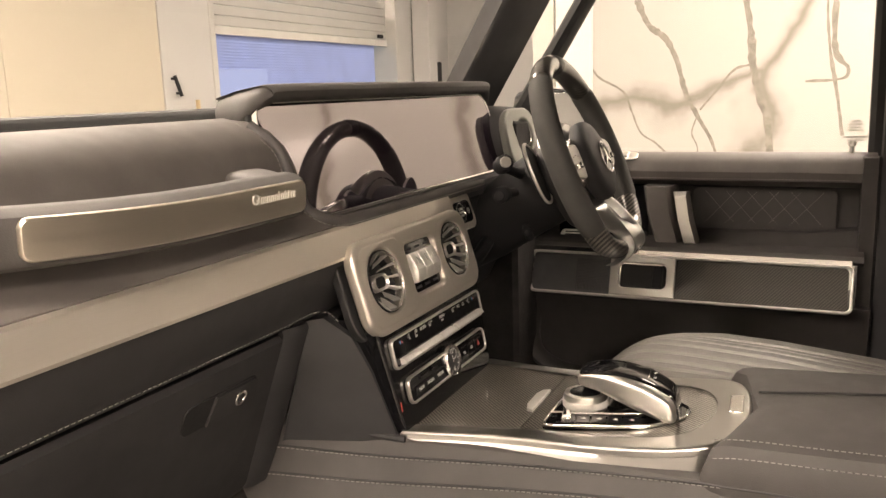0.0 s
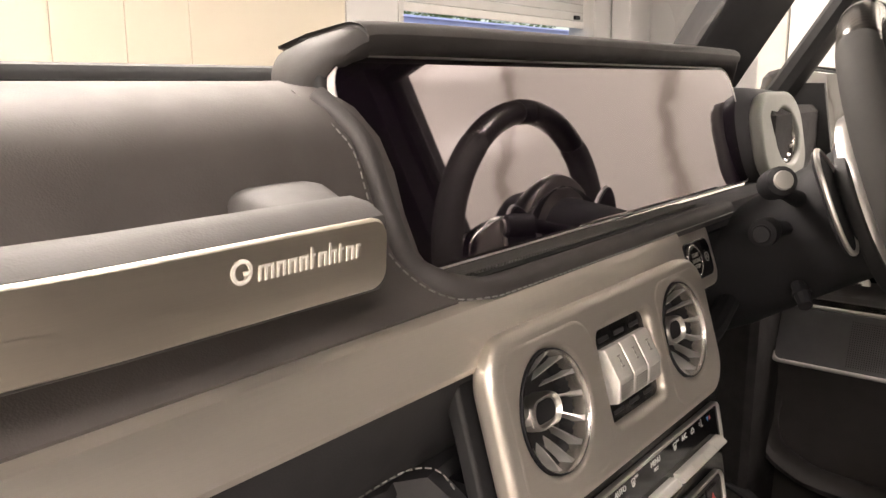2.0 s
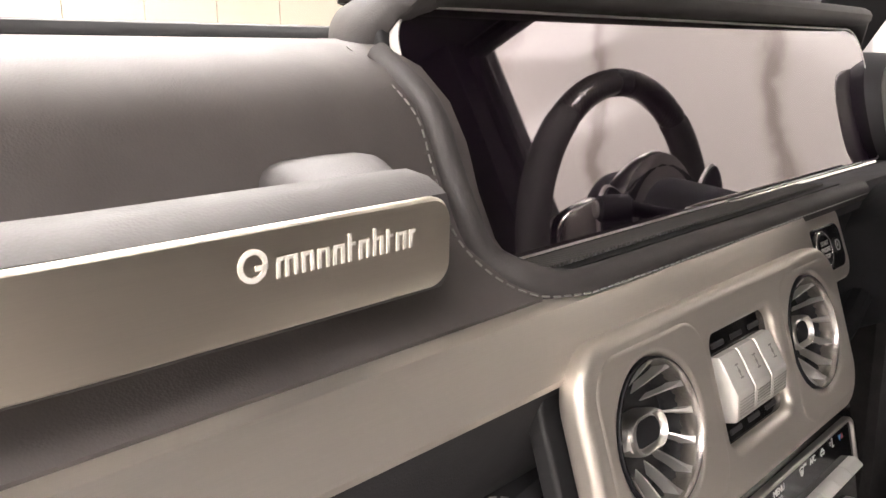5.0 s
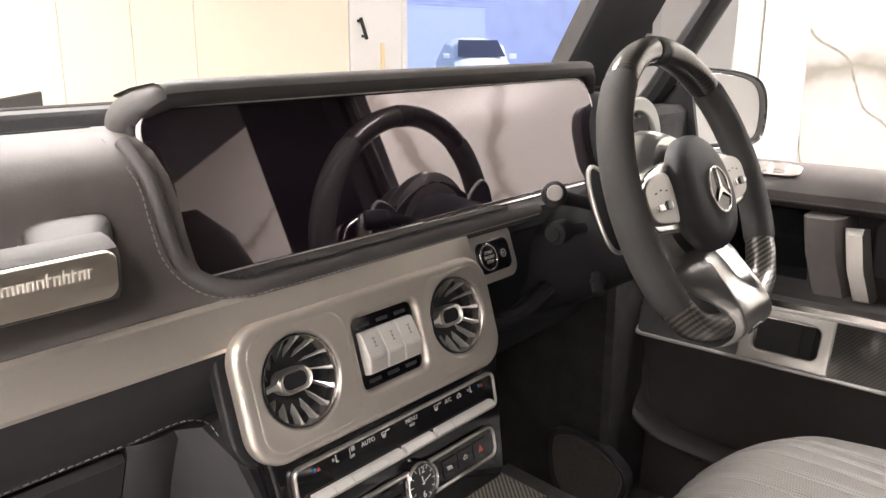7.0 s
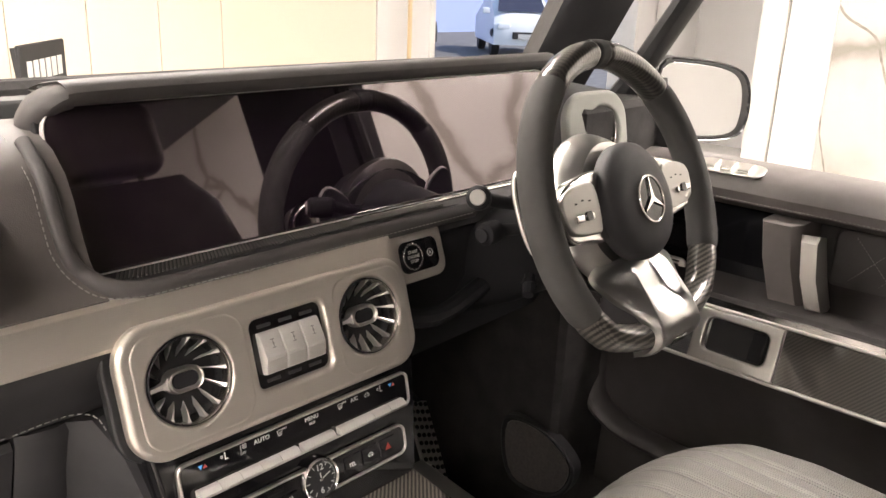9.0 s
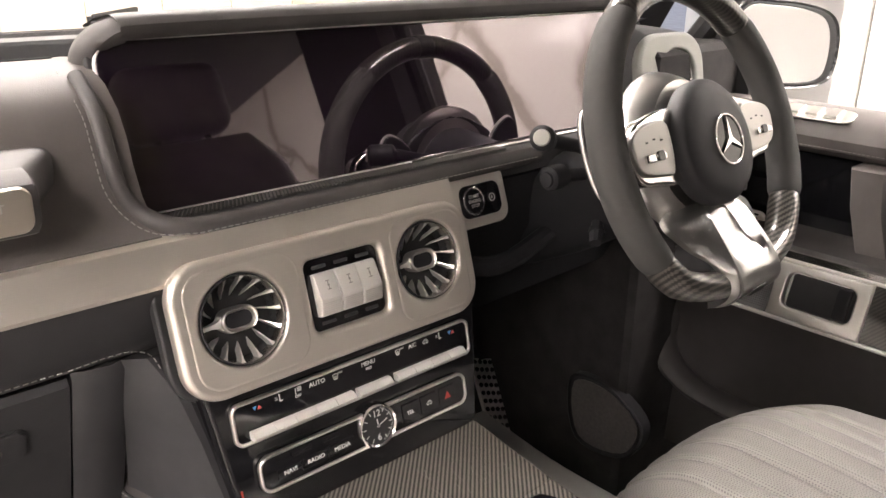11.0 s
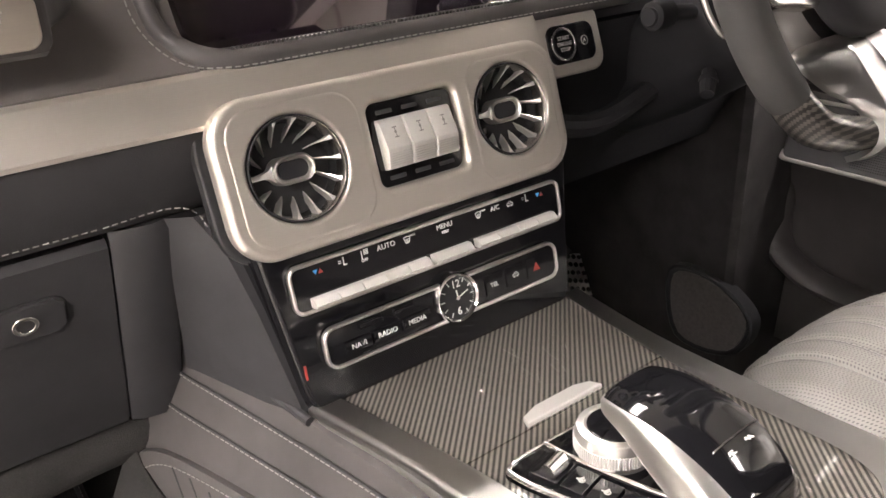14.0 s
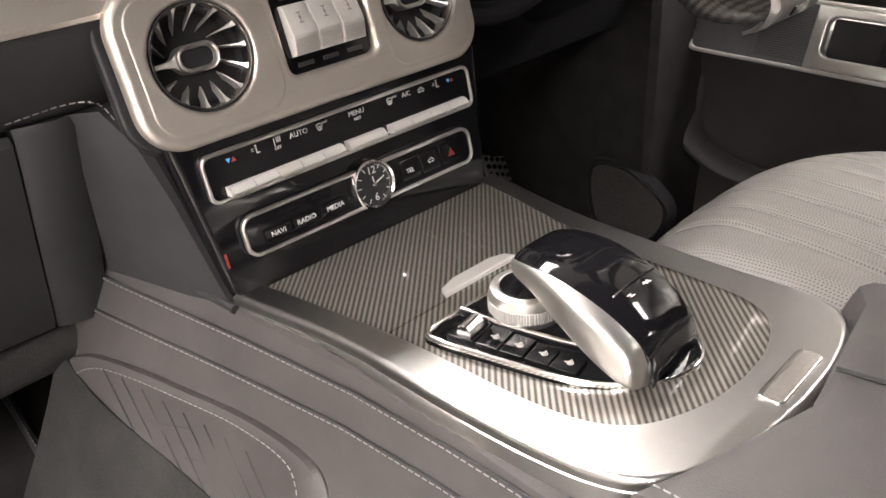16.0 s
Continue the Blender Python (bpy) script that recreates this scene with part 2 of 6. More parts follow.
def rbox(sx, sy, sz, r=0.004, seg=2, at=(0, 0, 0)):
    bm = bmesh.new()
    bmesh.ops.create_cube(bm, size=1)
    bmesh.ops.scale(bm, vec=(sx, sy, sz), verts=bm.verts)
    if r > 0:
        bmesh.ops.bevel(bm, geom=bm.edges[:], offset=min(r, sx * 0.49, sy * 0.49, sz * 0.49), segments=seg, affect="EDGES", profile=0.5)
    bmesh.ops.translate(bm, vec=at, verts=bm.verts)
    return flat_mark(bm) if r > 0 else bm


def loft(rings, closed=True, caps=True):
    """Skin over rows of points; closed: each row is a loop."""
    bm = bmesh.new()
    rows = [[bm.verts.new(p) for p in r] for r in rings]
    n = len(rows[0])
    for a, b in zip(rows, rows[1:]):
        for i in range(n if closed else n - 1):
            j = (i + 1) % n
            bm.faces.new((a[i], a[j], b[j], b[i]))
    if caps and closed:
        bm.faces.new(rows[0][::-1])
        bm.faces.new(rows[-1])
    return bm


def smooth_path(pts, n=6, closed=False):
    """Catmull-Rom through the points."""
    P = [Vector(p) for p in pts]
    out = []
    m = len(P)
    for i in range(m if closed else m - 1):
        p0 = P[(i - 1) % m] if closed or i else P[0] * 2 - P[1]
        p1, p2 = P[i], P[(i + 1) % m]
        p3 = P[(i + 2) % m] if closed or i < m - 2 else p2 * 2 - p1
        for k in range(n):
            t = k / n
            out.append(0.5 * (2 * p1 + (p2 - p0) * t + (2 * p0 - 5 * p1 + 4 * p2 - p3) * t * t + (3 * p1 - p0 - 3 * p2 + p3) * t ** 3))
    if not closed:
        out.append(P[-1])
    return out


def tube(path, radius, seg=10, closed=False, flat=1.0, up=(0, 0, 1), caps=True):
    """A round bar along a path; radius may be a list."""
    P = [Vector(p) for p in path]
    n = len(P)
    rad = radius if isinstance(radius, (list, tuple)) else [radius] * n
    rings = []
    for i, p in enumerate(P):
        d = (P[(i + 1) % n] - P[i - 1]) if closed else (P[min(i + 1, n - 1)] - P[max(i - 1, 0)])
        d.normalize()
        a = d.cross(Vector(up))
        if a.length < 1e-4:
            a = d.cross(Vector((1, 0, 0)))
        a.normalize()
        b = a.cross(d)
        rings.append([p + rad[i] * (math.cos(2 * math.pi * k / seg) * a + flat * math.sin(2 * math.pi * k / seg) * b) for k in range(seg)])
    if closed:
        rings.append(rings[0])
        bm = loft(rings, True, False)
        bmesh.ops.remove_doubles(bm, verts=bm.verts, dist=1e-6)
        return bm
    return loft(rings, True, caps)


def extrude_profile(prof, x0, x1, steps=1, axis=0):
    """A closed profile of (y, z) drawn out along x."""
    return loft([[(x0 + (x1 - x0) * i / steps, y, z) for y, z in prof] for i in range(steps + 1)])


def rounded(w, h, r, seg=6, cx=0.0, cy=0.0):
    """Outline of a rounded rectangle, counter-clockwise; r may give four corners (from lower right)."""
    rr = r if isinstance(r, (list, tuple)) else (r,) * 4
    out = []
    for (sx, sy, a0), q in zip(((1, -1, -90), (1, 1, 0), (-1, 1, 90), (-1, -1, 180)), rr):
        for k in range(seg + 1):
            a = radians(a0 + 90 * k / seg)
            out.append((cx + sx * (w / 2 - q) + q * math.cos(a), cy + sy * (h / 2 - q) + q * math.sin(a)))
    return out


def circle(r, n=32, cx=0.0, cy=0.0, ry=None):
    return [(cx + r * math.cos(2 * math.pi * k / n), cy + (ry or r) * math.sin(2 * math.pi * k / n)) for k in range(n)]


def plate(outlines, depth, bevel=0.001, seg=2):
    """A flat piece with holes and rounded edges, lying in xy, its middle at z = 0."""
    cu = bpy.data.curves.new("c", "CURVE")
    cu.dimensions = "2D"
    cu.fill_mode = "BOTH"
    for o in outlines:
        s = cu.splines.new("POLY")
        s.points.add(len(o) - 1)
        for p, (x, y) in zip(s.points, o):
            p.co = (x, y, 0, 1)
        s.use_cyclic_u = True
    cu.extrude = max(depth / 2 - bevel, 0)
    cu.bevel_depth = bevel
    cu.bevel_resolution = seg
    cu.offset = -bevel
    ob = bpy.data.objects.new("c", cu)
    scene.collection.objects.link(ob)
    me = bpy.data.meshes.new_from_object(ob.evaluated_get(bpy.context.evaluated_depsgraph_get()))
    bm = bmesh.new()
    bm.from_mesh(me)
    bmesh.ops.remove_doubles(bm, verts=bm.verts, dist=1e-6)
    bpy.data.objects.remove(ob)
    bpy.data.curves.remove(cu)
    bpy.data.meshes.remove(me)
    return flat_mark(bm)


def lettering(text, size, depth=0.0002):
    cu = bpy.data.curves.new("t", "FONT")
    cu.body = text
    cu.size = size
    cu.align_x = "CENTER"
    cu.align_y = "CENTER"
    cu.extrude = depth
    cu.resolution_u = 2
    ob = bpy.data.objects.new("t", cu)
    scene.collection.objects.link(ob)
    me = bpy.data.meshes.new_from_object(ob.evaluated_get(bpy.context.evaluated_depsgraph_get()))
    bm = bmesh.new()
    bm.from_mesh(me)
    bpy.data.objects.remove(ob)
    bpy.data.curves.remove(cu)
    bpy.data.meshes.remove(me)
    return bm


def revolve(prof, n=32, caps=True):
    """Profile of (radius, z) turned round z."""
    return loft([[(r * math.cos(2 * math.pi * k / n), r * math.sin(2 * math.pi * k / n), z) for k in range(n)] for r, z in prof], True, caps)


def join(*bms):
    out = bmesh.new()
    for b in bms:
        me = bpy.data.meshes.new("j")
        b.to_mesh(me)
        b.free()
        out.from_mesh(me)
        bpy.data.meshes.remove(me)
    return out


def moved(bm, M):
    bm.transform(M)
    return bm


def stitches(path, length=0.0042, gap=0.0022, r=0.0006, lift=(0, 0, 0)):
    """A row of thread stitches along a path, as one mesh."""
    P = [Vector(p) + Vector(lift) for p in path]
    d = [0.0]
    for a, b in zip(P, P[1:]):
        d.append(d[-1] + (b - a).length)

    def at(s):
        for i in range(len(P) - 1):
            if s <= d[i + 1]:
                return P[i].lerp(P[i + 1], (s - d[i]) / max(d[i + 1] - d[i], 1e-9))
        return P[-1]

    verts, faces = [], []
    s = 0.0
    while s + length < d[-1]:
        a, b = at(s), at(s + length)
        t = (b - a).normalized()
        u = t.cross(Vector((0.3, 0.2, 1))).normalized()
        w = t.cross(u)
        k = len(verts)
        for q, f in ((a, 0.6), (b, 0.6)):
            for c in (u, w, -u, -w):
                verts.append(q + c * r * f * 1.5)
        faces += [(k + i, k + (i + 1) % 4, k + 4 + (i + 1) % 4, k + 4 + i) for i in range(4)] + [(k + 3, k + 2, k + 1, k), (k + 4, k + 5, k + 6, k + 7)]
        s += length + gap
    me = bpy.data.meshes.new("s")
    me.from_pydata(verts, [], faces)
    bm = bmesh.new()
    bm.from_mesh(me)
    bpy.data.meshes.remove(me)
    return bm


def facing(at, n, up=(0, 0, 1)):
    """A pose whose z looks along n, y along up as near as may be."""
    z = Vector(n).normalized()
    x = Vector(up).cross(z).normalized()
    y = z.cross(x)
    m = Matrix((x, y, z)).transposed().to_4x4()
    m.translation = Vector(at)
    return m


# ---- showroom ----
def slab(name, x0, x1, y0, y1, z0, z1, material, label, category, kind="structure", parent=None):
    bm = rbox(x1 - x0, y1 - y0, z1 - z0, 0, at=((x0 + x1) / 2, (y0 + y1) / 2, (z0 + z1) / 2))
    ob = part(name, bm, material, parent, smooth=0)
    if parent is None:
        tagged(ob, label, category, "", kind)
    return ob


WALL_Y = 4.05
slab("floor", -7, 9, -8, WALL_Y + 0.3, -0.2, 0.0, FLOOR, "polished pale stone showroom floor", "floor")
slab("ceiling", -7, 9, -8, WALL_Y + 0.3, 3.4, 3.6, WALL_WHITE, "plain white showroom ceiling", "ceiling")
slab("wall_north", -7, 3.83, WALL_Y + 0.02, WALL_Y + 0.3, 0, 3.4, WALL_CREAM, "cream panelled showroom wall", "wall")
slab("wall_north_white", 3.83, 4.39, WALL_Y - 0.01, WALL_Y + 0.3, 0, 3.4, WALL_WHITE, "white painted wall beside the roller shutter", "wall")
slab("wall_north_right", 7.62, 9, WALL_Y - 0.01, WALL_Y + 0.3, 0, 3.4, WALL_WHITE, "white painted wall right of the shutter opening", "wall")
slab("wall_north_lintel", 4.39, 7.62, WALL_Y, WALL_Y + 0.3, 2.95, 3.4, WALL_WHITE, "white lintel over the shutter opening", "wall")
slab("wall_west", -7.2, -7, -8, WALL_Y + 0.3, 0, 3.4, WALL_WHITE, "white painted showroom wall", "wall")
slab("wall_south", -7, 9, -8.2, -8, 0, 3.4, WALL_WHITE, "white painted showroom back wall", "wall")
slab("wall_east", 9, 9.2, -8.2, WALL_Y + 0.3, 0, 3.4, WALL_WHITE, "white painted showroom side wall", "wall")
slab("wall_marble", 3.40, 3.65, -8, 0.657, 0, 3.4, MARBLE, "white marble wall with grey veins", "wall")
slab("pilaster_white", 3.38, 3.70, 0.657, 0.855, 0, 3.4, WALL_WHITE, "white pilaster at the end of the marble wall", "wall")
slab("pilaster_joint", 3.40, 3.66, 0.855, 0.863, 0, 3.4, paint("joint_dark", (0.06, 0.055, 0.05), 0.6), "narrow dark joint between two pilasters", "wall")
slab("pilaster_grey", 3.36, 3.66, 0.863, 0.975, 0, 3.4, paint("stone_grey", (0.42, 0.41, 0.38), 0.4), "pale grey stone pilaster", "wall")
VEIN = paint("vein_grey", (0.20, 0.185, 0.165), 0.15, 0.25, 25)
marble_wall = bpy.data.objects["wall_marble"]


def vein(pts, w0, w1, seed):
    """A grey vein let into the marble, with an uneven edge."""
    rnd = random.Random(seed)
    P = smooth_path([(3.3985, y + 0.04, z + 0.010) for y, z in pts], 8)
    a, b = [], []
    for i, p in enumerate(P):
        d = P[min(i + 1, len(P) - 1)] - P[max(i - 1, 0)]
        side = Vector((0, -d.z, d.y)).normalized()
        w = (w0 + (w1 - w0) * i / len(P)) * (0.55 + 0.9 * noise.noise(Vector((i * 0.25, seed, 0))) ** 2 + 0.35 * rnd.random())
        a.append(p + side * w)
        b.append(p - side * w * rnd.uniform(0.6, 1.1))
    ob = part("vein", loft([a, b], False), VEIN, None, smooth=0)
    ob.parent = marble_wall


vein([(0.40, 2.10), (0.386, 2.015), (0.327, 1.884), (0.24, 1.809), (0.181, 1.694), (0.135, 1.536), (0.076, 1.421), (-0.012, 1.256), (-0.06, 1.0)], 0.026, 0.010, 1)
vein([(-0.12, 2.15), (-0.141, 1.977), (-0.168, 1.814), (-0.181, 1.665), (-0.218, 1.513), (-0.257, 1.401), (-0.273, 1.256), (-0.28, 1.0)], 0.020, 0.026, 2)
vein([(-0.181, 1.665), (-0.095, 1.641), (-0.017, 1.546), (0.063, 1.449)], 0.009, 0.006, 3)
vein([(0.620, 1.675), (0.575, 1.622), (0.454, 1.550), (0.405, 1.44), (0.358, 1.335), (0.271, 1.273), (0.18, 1.162), (0.15, 1.0)], 0.008, 0.006, 4)
vein([(-0.53, 2.1), (-0.536, 1.948), (-0.544, 1.715), (-0.602, 1.634), (-0.58, 1.583), (-0.421, 1.575)], 0.024, 0.006, 5)
vein([(-0.50, 2.0), (-0.504, 1.873), (-0.526, 1.69), (-0.559, 1.53), (-0.595, 1.315)], 0.007, 0.012, 6)
vein([(0.615, 1.20), (0.605, 1.11), (0.559, 0.958), (0.52, 0.80)], 0.005, 0.004, 8)
vein([(0.076, 1.421), (0.10, 1.33), (0.07, 1.25), (0.09, 1.1)], 0.006, 0.004, 9)
wall = bpy.data.objects["wall_north"]
joints = [3.83, 2.515] + [2.09 - 0.43 * i for i in range(21)]
for xb, xa in zip(joints, joints[1:]):
    p = part("panel", rbox(xb - xa - 0.004, 0.02, 3.36, 0.003, 1, at=((xa + xb) / 2, WALL_Y + 0.01, 1.69)), WALL_CREAM, None, smooth=0)
    p.parent = wall

# roller shutter, half raised, in its frame
shut = thing("roller_shutter", (6.0, WALL_Y + 0.12, 2.10), "grey slatted roller shutter, half raised", "shutter")
SHUT_GREY = paint("shutter_grey", (0.50, 0.49, 0.47), 0.45, 0.05, 8)
for k in range(9):
    part("slat", rbox(3.14, 0.022, 0.083, 0.010, 2, at=(6.0, WALL_Y + 0.12, 2.235 + 0.085 * k)), SHUT_GREY, shut)
part("bottom_bar", rbox(3.14, 0.035, 0.07, 0.006, 2, at=(6.0, WALL_Y + 0.12, 2.155)), paint("bar_grey", (0.62, 0.6, 0.57), 0.4), shut)
part("latch", rbox(0.10, 0.03, 0.04, 0.006, 2, at=(7.38, WALL_Y + 0.09, 2.225)), SOFT, shut, "small dark latch")
for x in (4.42, 7.585):
    f = part("door_frame", rbox(0.066, 0.30, 2.95, 0.006, 1, at=(x, WALL_Y + 0.13, 1.475)), SHUT_GREY)
    tagged(f, "grey steel guide rail of the shutter", "door frame", "shutter guide rails", "structure")

# small fittings on the front wall
box = part("intercom", rbox(0.16, 0.07, 0.28, 0.012, 2, at=(8.57, WALL_Y - 0.045, 1.82)), SOFT)
tagged(box, "dark grey box fixed on the white wall", "box")
col = part("column", rbox(0.22, 0.22, 3.4, 0.01, 1, at=(8.05, WALL_Y - 0.14, 1.7)), WALL_WHITE)
tagged(col, "slim white square column", "column", "", "structure")
handle = thing("wall_handle", (3.936, WALL_Y - 0.03, 1.68), "dark slanted metal pull handle on the white wall", "handle")
part("bar", tube([(3.905, WALL_Y - 0.05, 1.77), (3.965, WALL_Y - 0.05, 1.62)], 0.014, 10), SOFT, handle)
part("foot", rbox(0.02, 0.05, 0.02, 0.003, 1, at=(3.914, WALL_Y - 0.03, 1.75)), SOFT, handle)
part("foot", rbox(0.02, 0.05, 0.02, 0.003, 1, at=(3.957, WALL_Y - 0.03, 1.64)), SOFT, handle)
PX, PY = 4.08, WALL_Y - 0.10
post = thing("barrier_post", (PX, PY, 0.0), "slim brass-coloured stand post by the wall", "post")
part("pole", tube([(PX, PY, 0.01), (PX, PY, 1.587)], 0.018, 12), paint("brass_dull", (0.55, 0.42, 0.25), 0.35), post)
part("foot", moved(revolve([(0.001, 0.0), (0.085, 0.0), (0.085, 0.012), (0.02, 0.03), (0.001, 0.03)], 24), Matrix.Translation((PX, PY, 0))), SOFT, post)

# director's chair by the cream wall
CHX, CHY = 1.40, 3.3
chair = thing("folding_chair", (CHX, CHY, 0.0), "black folding director's chair with a lettered backrest", "chair")
CHM = Matrix.Translation((CHX, CHY, 0)) @ Matrix.Rotation(radians(47), 4, "Z")
for sx in (-0.26, 0.26):
    part("leg", tube([(sx, 0.25, 0.0), (sx, -0.25, 0.72)], 0.014, 8), BLACK, chair, M=CHM)
    part("leg", tube([(sx, -0.25, 0.0), (sx, 0.25, 0.72)], 0.014, 8), BLACK, chair, M=CHM)
    part("armrest", rbox(0.045, 0.56, 0.025, 0.006, 1, at=(sx, 0, 0.95)), BLACK, chair, M=CHM)
    part("back_post", tube([(sx, 0.25, 0.70), (sx, 0.32, 1.36)], 0.014, 8), BLACK, chair, M=CHM)
    part("arm_post", tube([(sx, -0.24, 0.70), (sx, -0.24, 0.94)], 0.014, 8), BLACK, chair, M=CHM)
part("seat", rbox(0.54, 0.46, 0.02, 0.006, 1, at=(0, 0, 0.72)), BLACK, chair, M=CHM)
back = part("backrest", rbox(0.54, 0.02, 0.24, 0.006, 1, at=(0, 0.30, 1.25)), BLACK, chair, M=CHM)
part("mark", join(*[rbox(0.05, 0.004, 0.09, 0, at=(-0.18 + 0.072 * k, 0.287, 1.25)) for k in range(6)]), PRINT, back, "row of plain pale bars", M=CHM)

# ceiling lamps, assumed out of view and placed to brighten the cabin
LAMP = glow("lamp_white", (1.0, 0.955, 0.885), 24.0)

for lx, ly in ((-2.5, -0.4), (-2.5, -2.4), (-2.5, 1.4), (-5.4, -3.0), (-0.5, -4.6), (0.6, 1.9), (2.0, -0.9), (2.2, -2.8), (6.0, 1.5)):
    lamp = thing("assumed_ceiling_light", (lx, ly, 3.38), "assumed rectangular ceiling light panel, out of view, added to light the cabin", "ceiling light", "showroom ceiling lights")
    part("frame", moved(plate([rounded(1.90, 0.94, 0.02), rounded(1.80, 0.84, 0.01)], 0.03, 0.002), Matrix.Translation((lx, ly, 3.383))), SHUT_GREY, lamp)
    part("diffuser", rbox(1.79, 0.83, 0.012, 0, at=(lx, ly, 3.388)), LAMP, lamp)

# forecourt outside
ground = slab("ground", -300, 300, WALL_Y + 0.3, 400, -0.6, -0.03, paint("asphalt", (0.14, 0.14, 0.14), 0.8, 0.2, 3), "grey asphalt forecourt", "ground")
BLUE_CLAD = paint("cladding_blue", (0.30, 0.38, 0.66), 0.45, 0.08, 1)
build = thing("blue_building", (22, 22, -0.25), "low building clad in blue corrugated sheet", "building")
ribs = []
for k in range(35):
    ribs.append(rbox(60, 0.06, 0.06, 0, at=(30, 21.97, -0.2 + 0.12 * k)))
part("wall", join(rbox(60, 3, 4.45, 0, at=(30, 23.5, 1.905)), *ribs), BLUE_CLAD, build, smooth=0)
part("door", rbox(9.0, 0.12, 3.0, 0, at=(24.5, 21.9, 1.25)), paint("door_blue", (0.26, 0.34, 0.60), 0.4), build)
part("roof", rbox(60.4, 3.4, 0.08, 0, at=(30, 23.5, 4.17)), BLUE_CLAD, build)
LEAF = paint("leaf_green", (0.07, 0.14, 0.03), 0.7, 0.4, 2)


def hedge_tree(x, y, top, seed):
    rnd = random.Random(seed)
    t = thing("tree", (x, y, -0.25), "leafy green tree behind the blue building", "tree", "trees behind the building")
    part("trunk", tube([(x, y, -0.25), (x + 0.1, y, 1.2), (x, y + 0.1, 2.6)], [0.16, 0.12, 0.06], 8), paint("bark", (0.10, 0.07, 0.05), 0.9), t)
    verts, faces = [], []
    for k in range(700):
        a, b, r = rnd.uniform(0, 6.28), rnd.uniform(-1, 1), rnd.uniform(0.4, 1) ** 0.5
        c = Vector((x + 2.0 * r * math.cos(a) * math.sqrt(1 - b * b), y + 1.2 * r * math.sin(a) * math.sqrt(1 - b * b), top - 1.3 + 1.3 * b * r))
        u = Vector([rnd.gauss(0, 1) for _ in range(3)]).normalized() * 0.16
        w = u.orthogonal().normalized() * 0.09
        n = len(verts)
        verts += [c - u, c + w, c + u, c - w]
        faces.append((n, n + 1, n + 2, n + 3))
    me = bpy.data.meshes.new("crown")
    me.from_pydata(verts, [], faces)
    link_mesh("crown", me, t, (LEAF,), 0)


for k in range(7):
    hedge_tree(22 + 3.4 * k, 26.5 + (k % 3) * 0.6, 6.0 + 0.35 * (k % 2), 40 + k)


def parked_car(at, yaw, body_mat, label):
    """A hatchback seen from its front."""
    M = Matrix.Translation(at) @ Matrix.Rotation(radians(yaw), 4, "Z") @ Matrix.Diagonal((1, 1, 1.12, 1))
    t = thing("car", at, label, "car", "cars parked outside")
    prof = [(-2.0, 0.3), (-2.05, 0.62), (-1.95, 0.82), (-1.05, 0.98), (-0.35, 1.42), (0.9, 1.46), (1.75, 1.1), (2.0, 0.9), (2.05, 0.4), (1.95, 0.28)]
    rings = []
    for k in range(9):
        u = -1 + k / 4
        w = 0.86 * u
        s = 1 - 0.14 * abs(u) ** 4
        rings.append([(w * (1 if z < 0.95 else 0.86), y * (1 - 0.05 * abs(u) ** 3), 0.28 + (z - 0.28) * s) for y, z in prof])
    part("body", loft(rings), body_mat, t, M=M)
    part("windscreen", loft([[(-0.66, -1.02, 1.0), (0.66, -1.02, 1.0)], [(-0.55, -0.42, 1.385), (0.55, -0.42, 1.385)]], False), SCREEN, t, M=M @ Matrix.Translation((0, -0.03, 0.02)))
    for sx in (-0.62, 0.62):
        part("headlight", rbox(0.34, 0.12, 0.15, 0.04, 2, at=(sx, -1.95, 0.72)), principled("lens", (0.8, 0.85, 0.9), 0.1)[0], t, M=M)
        part("mirror", rbox(0.2, 0.1, 0.14, 0.03, 2, at=(sx * 1.5, -0.75, 1.02)), body_mat, t, M=M)
        for wy in (-1.25, 1.25):
            w = part("wheel", moved(revolve([(0.001, -0.1), (0.30, -0.1), (0.32, -0.05), (0.32, 0.05), (0.30, 0.1), (0.001, 0.1)], 20), Matrix.Translation((sx * 1.2, wy, 0.32)) @ Matrix.Rotation(radians(90), 4, "Y")), BLACK, t, M=M)
    part("grille", rbox(0.8, 0.06, 0.16, 0.02, 1, at=(0, -2.04, 0.52)), BLACK, t, M=M)
    part("plate", rbox(0.52, 0.02, 0.11, 0, at=(0, -2.09, 0.50)), PRINT, t, "plain white plate", M=M)
    return t


parked_car((18.2, 14.0, -0.03), -42, paint("car_white", (0.75, 0.78, 0.80), 0.25, 0.03), "small white hatchback parked on the forecourt")
parked_car((15.6, 16.4, -0.03), -30, paint("car_dark", (0.03, 0.035, 0.045), 0.2, 0.03), "dark car parked on the forecourt")

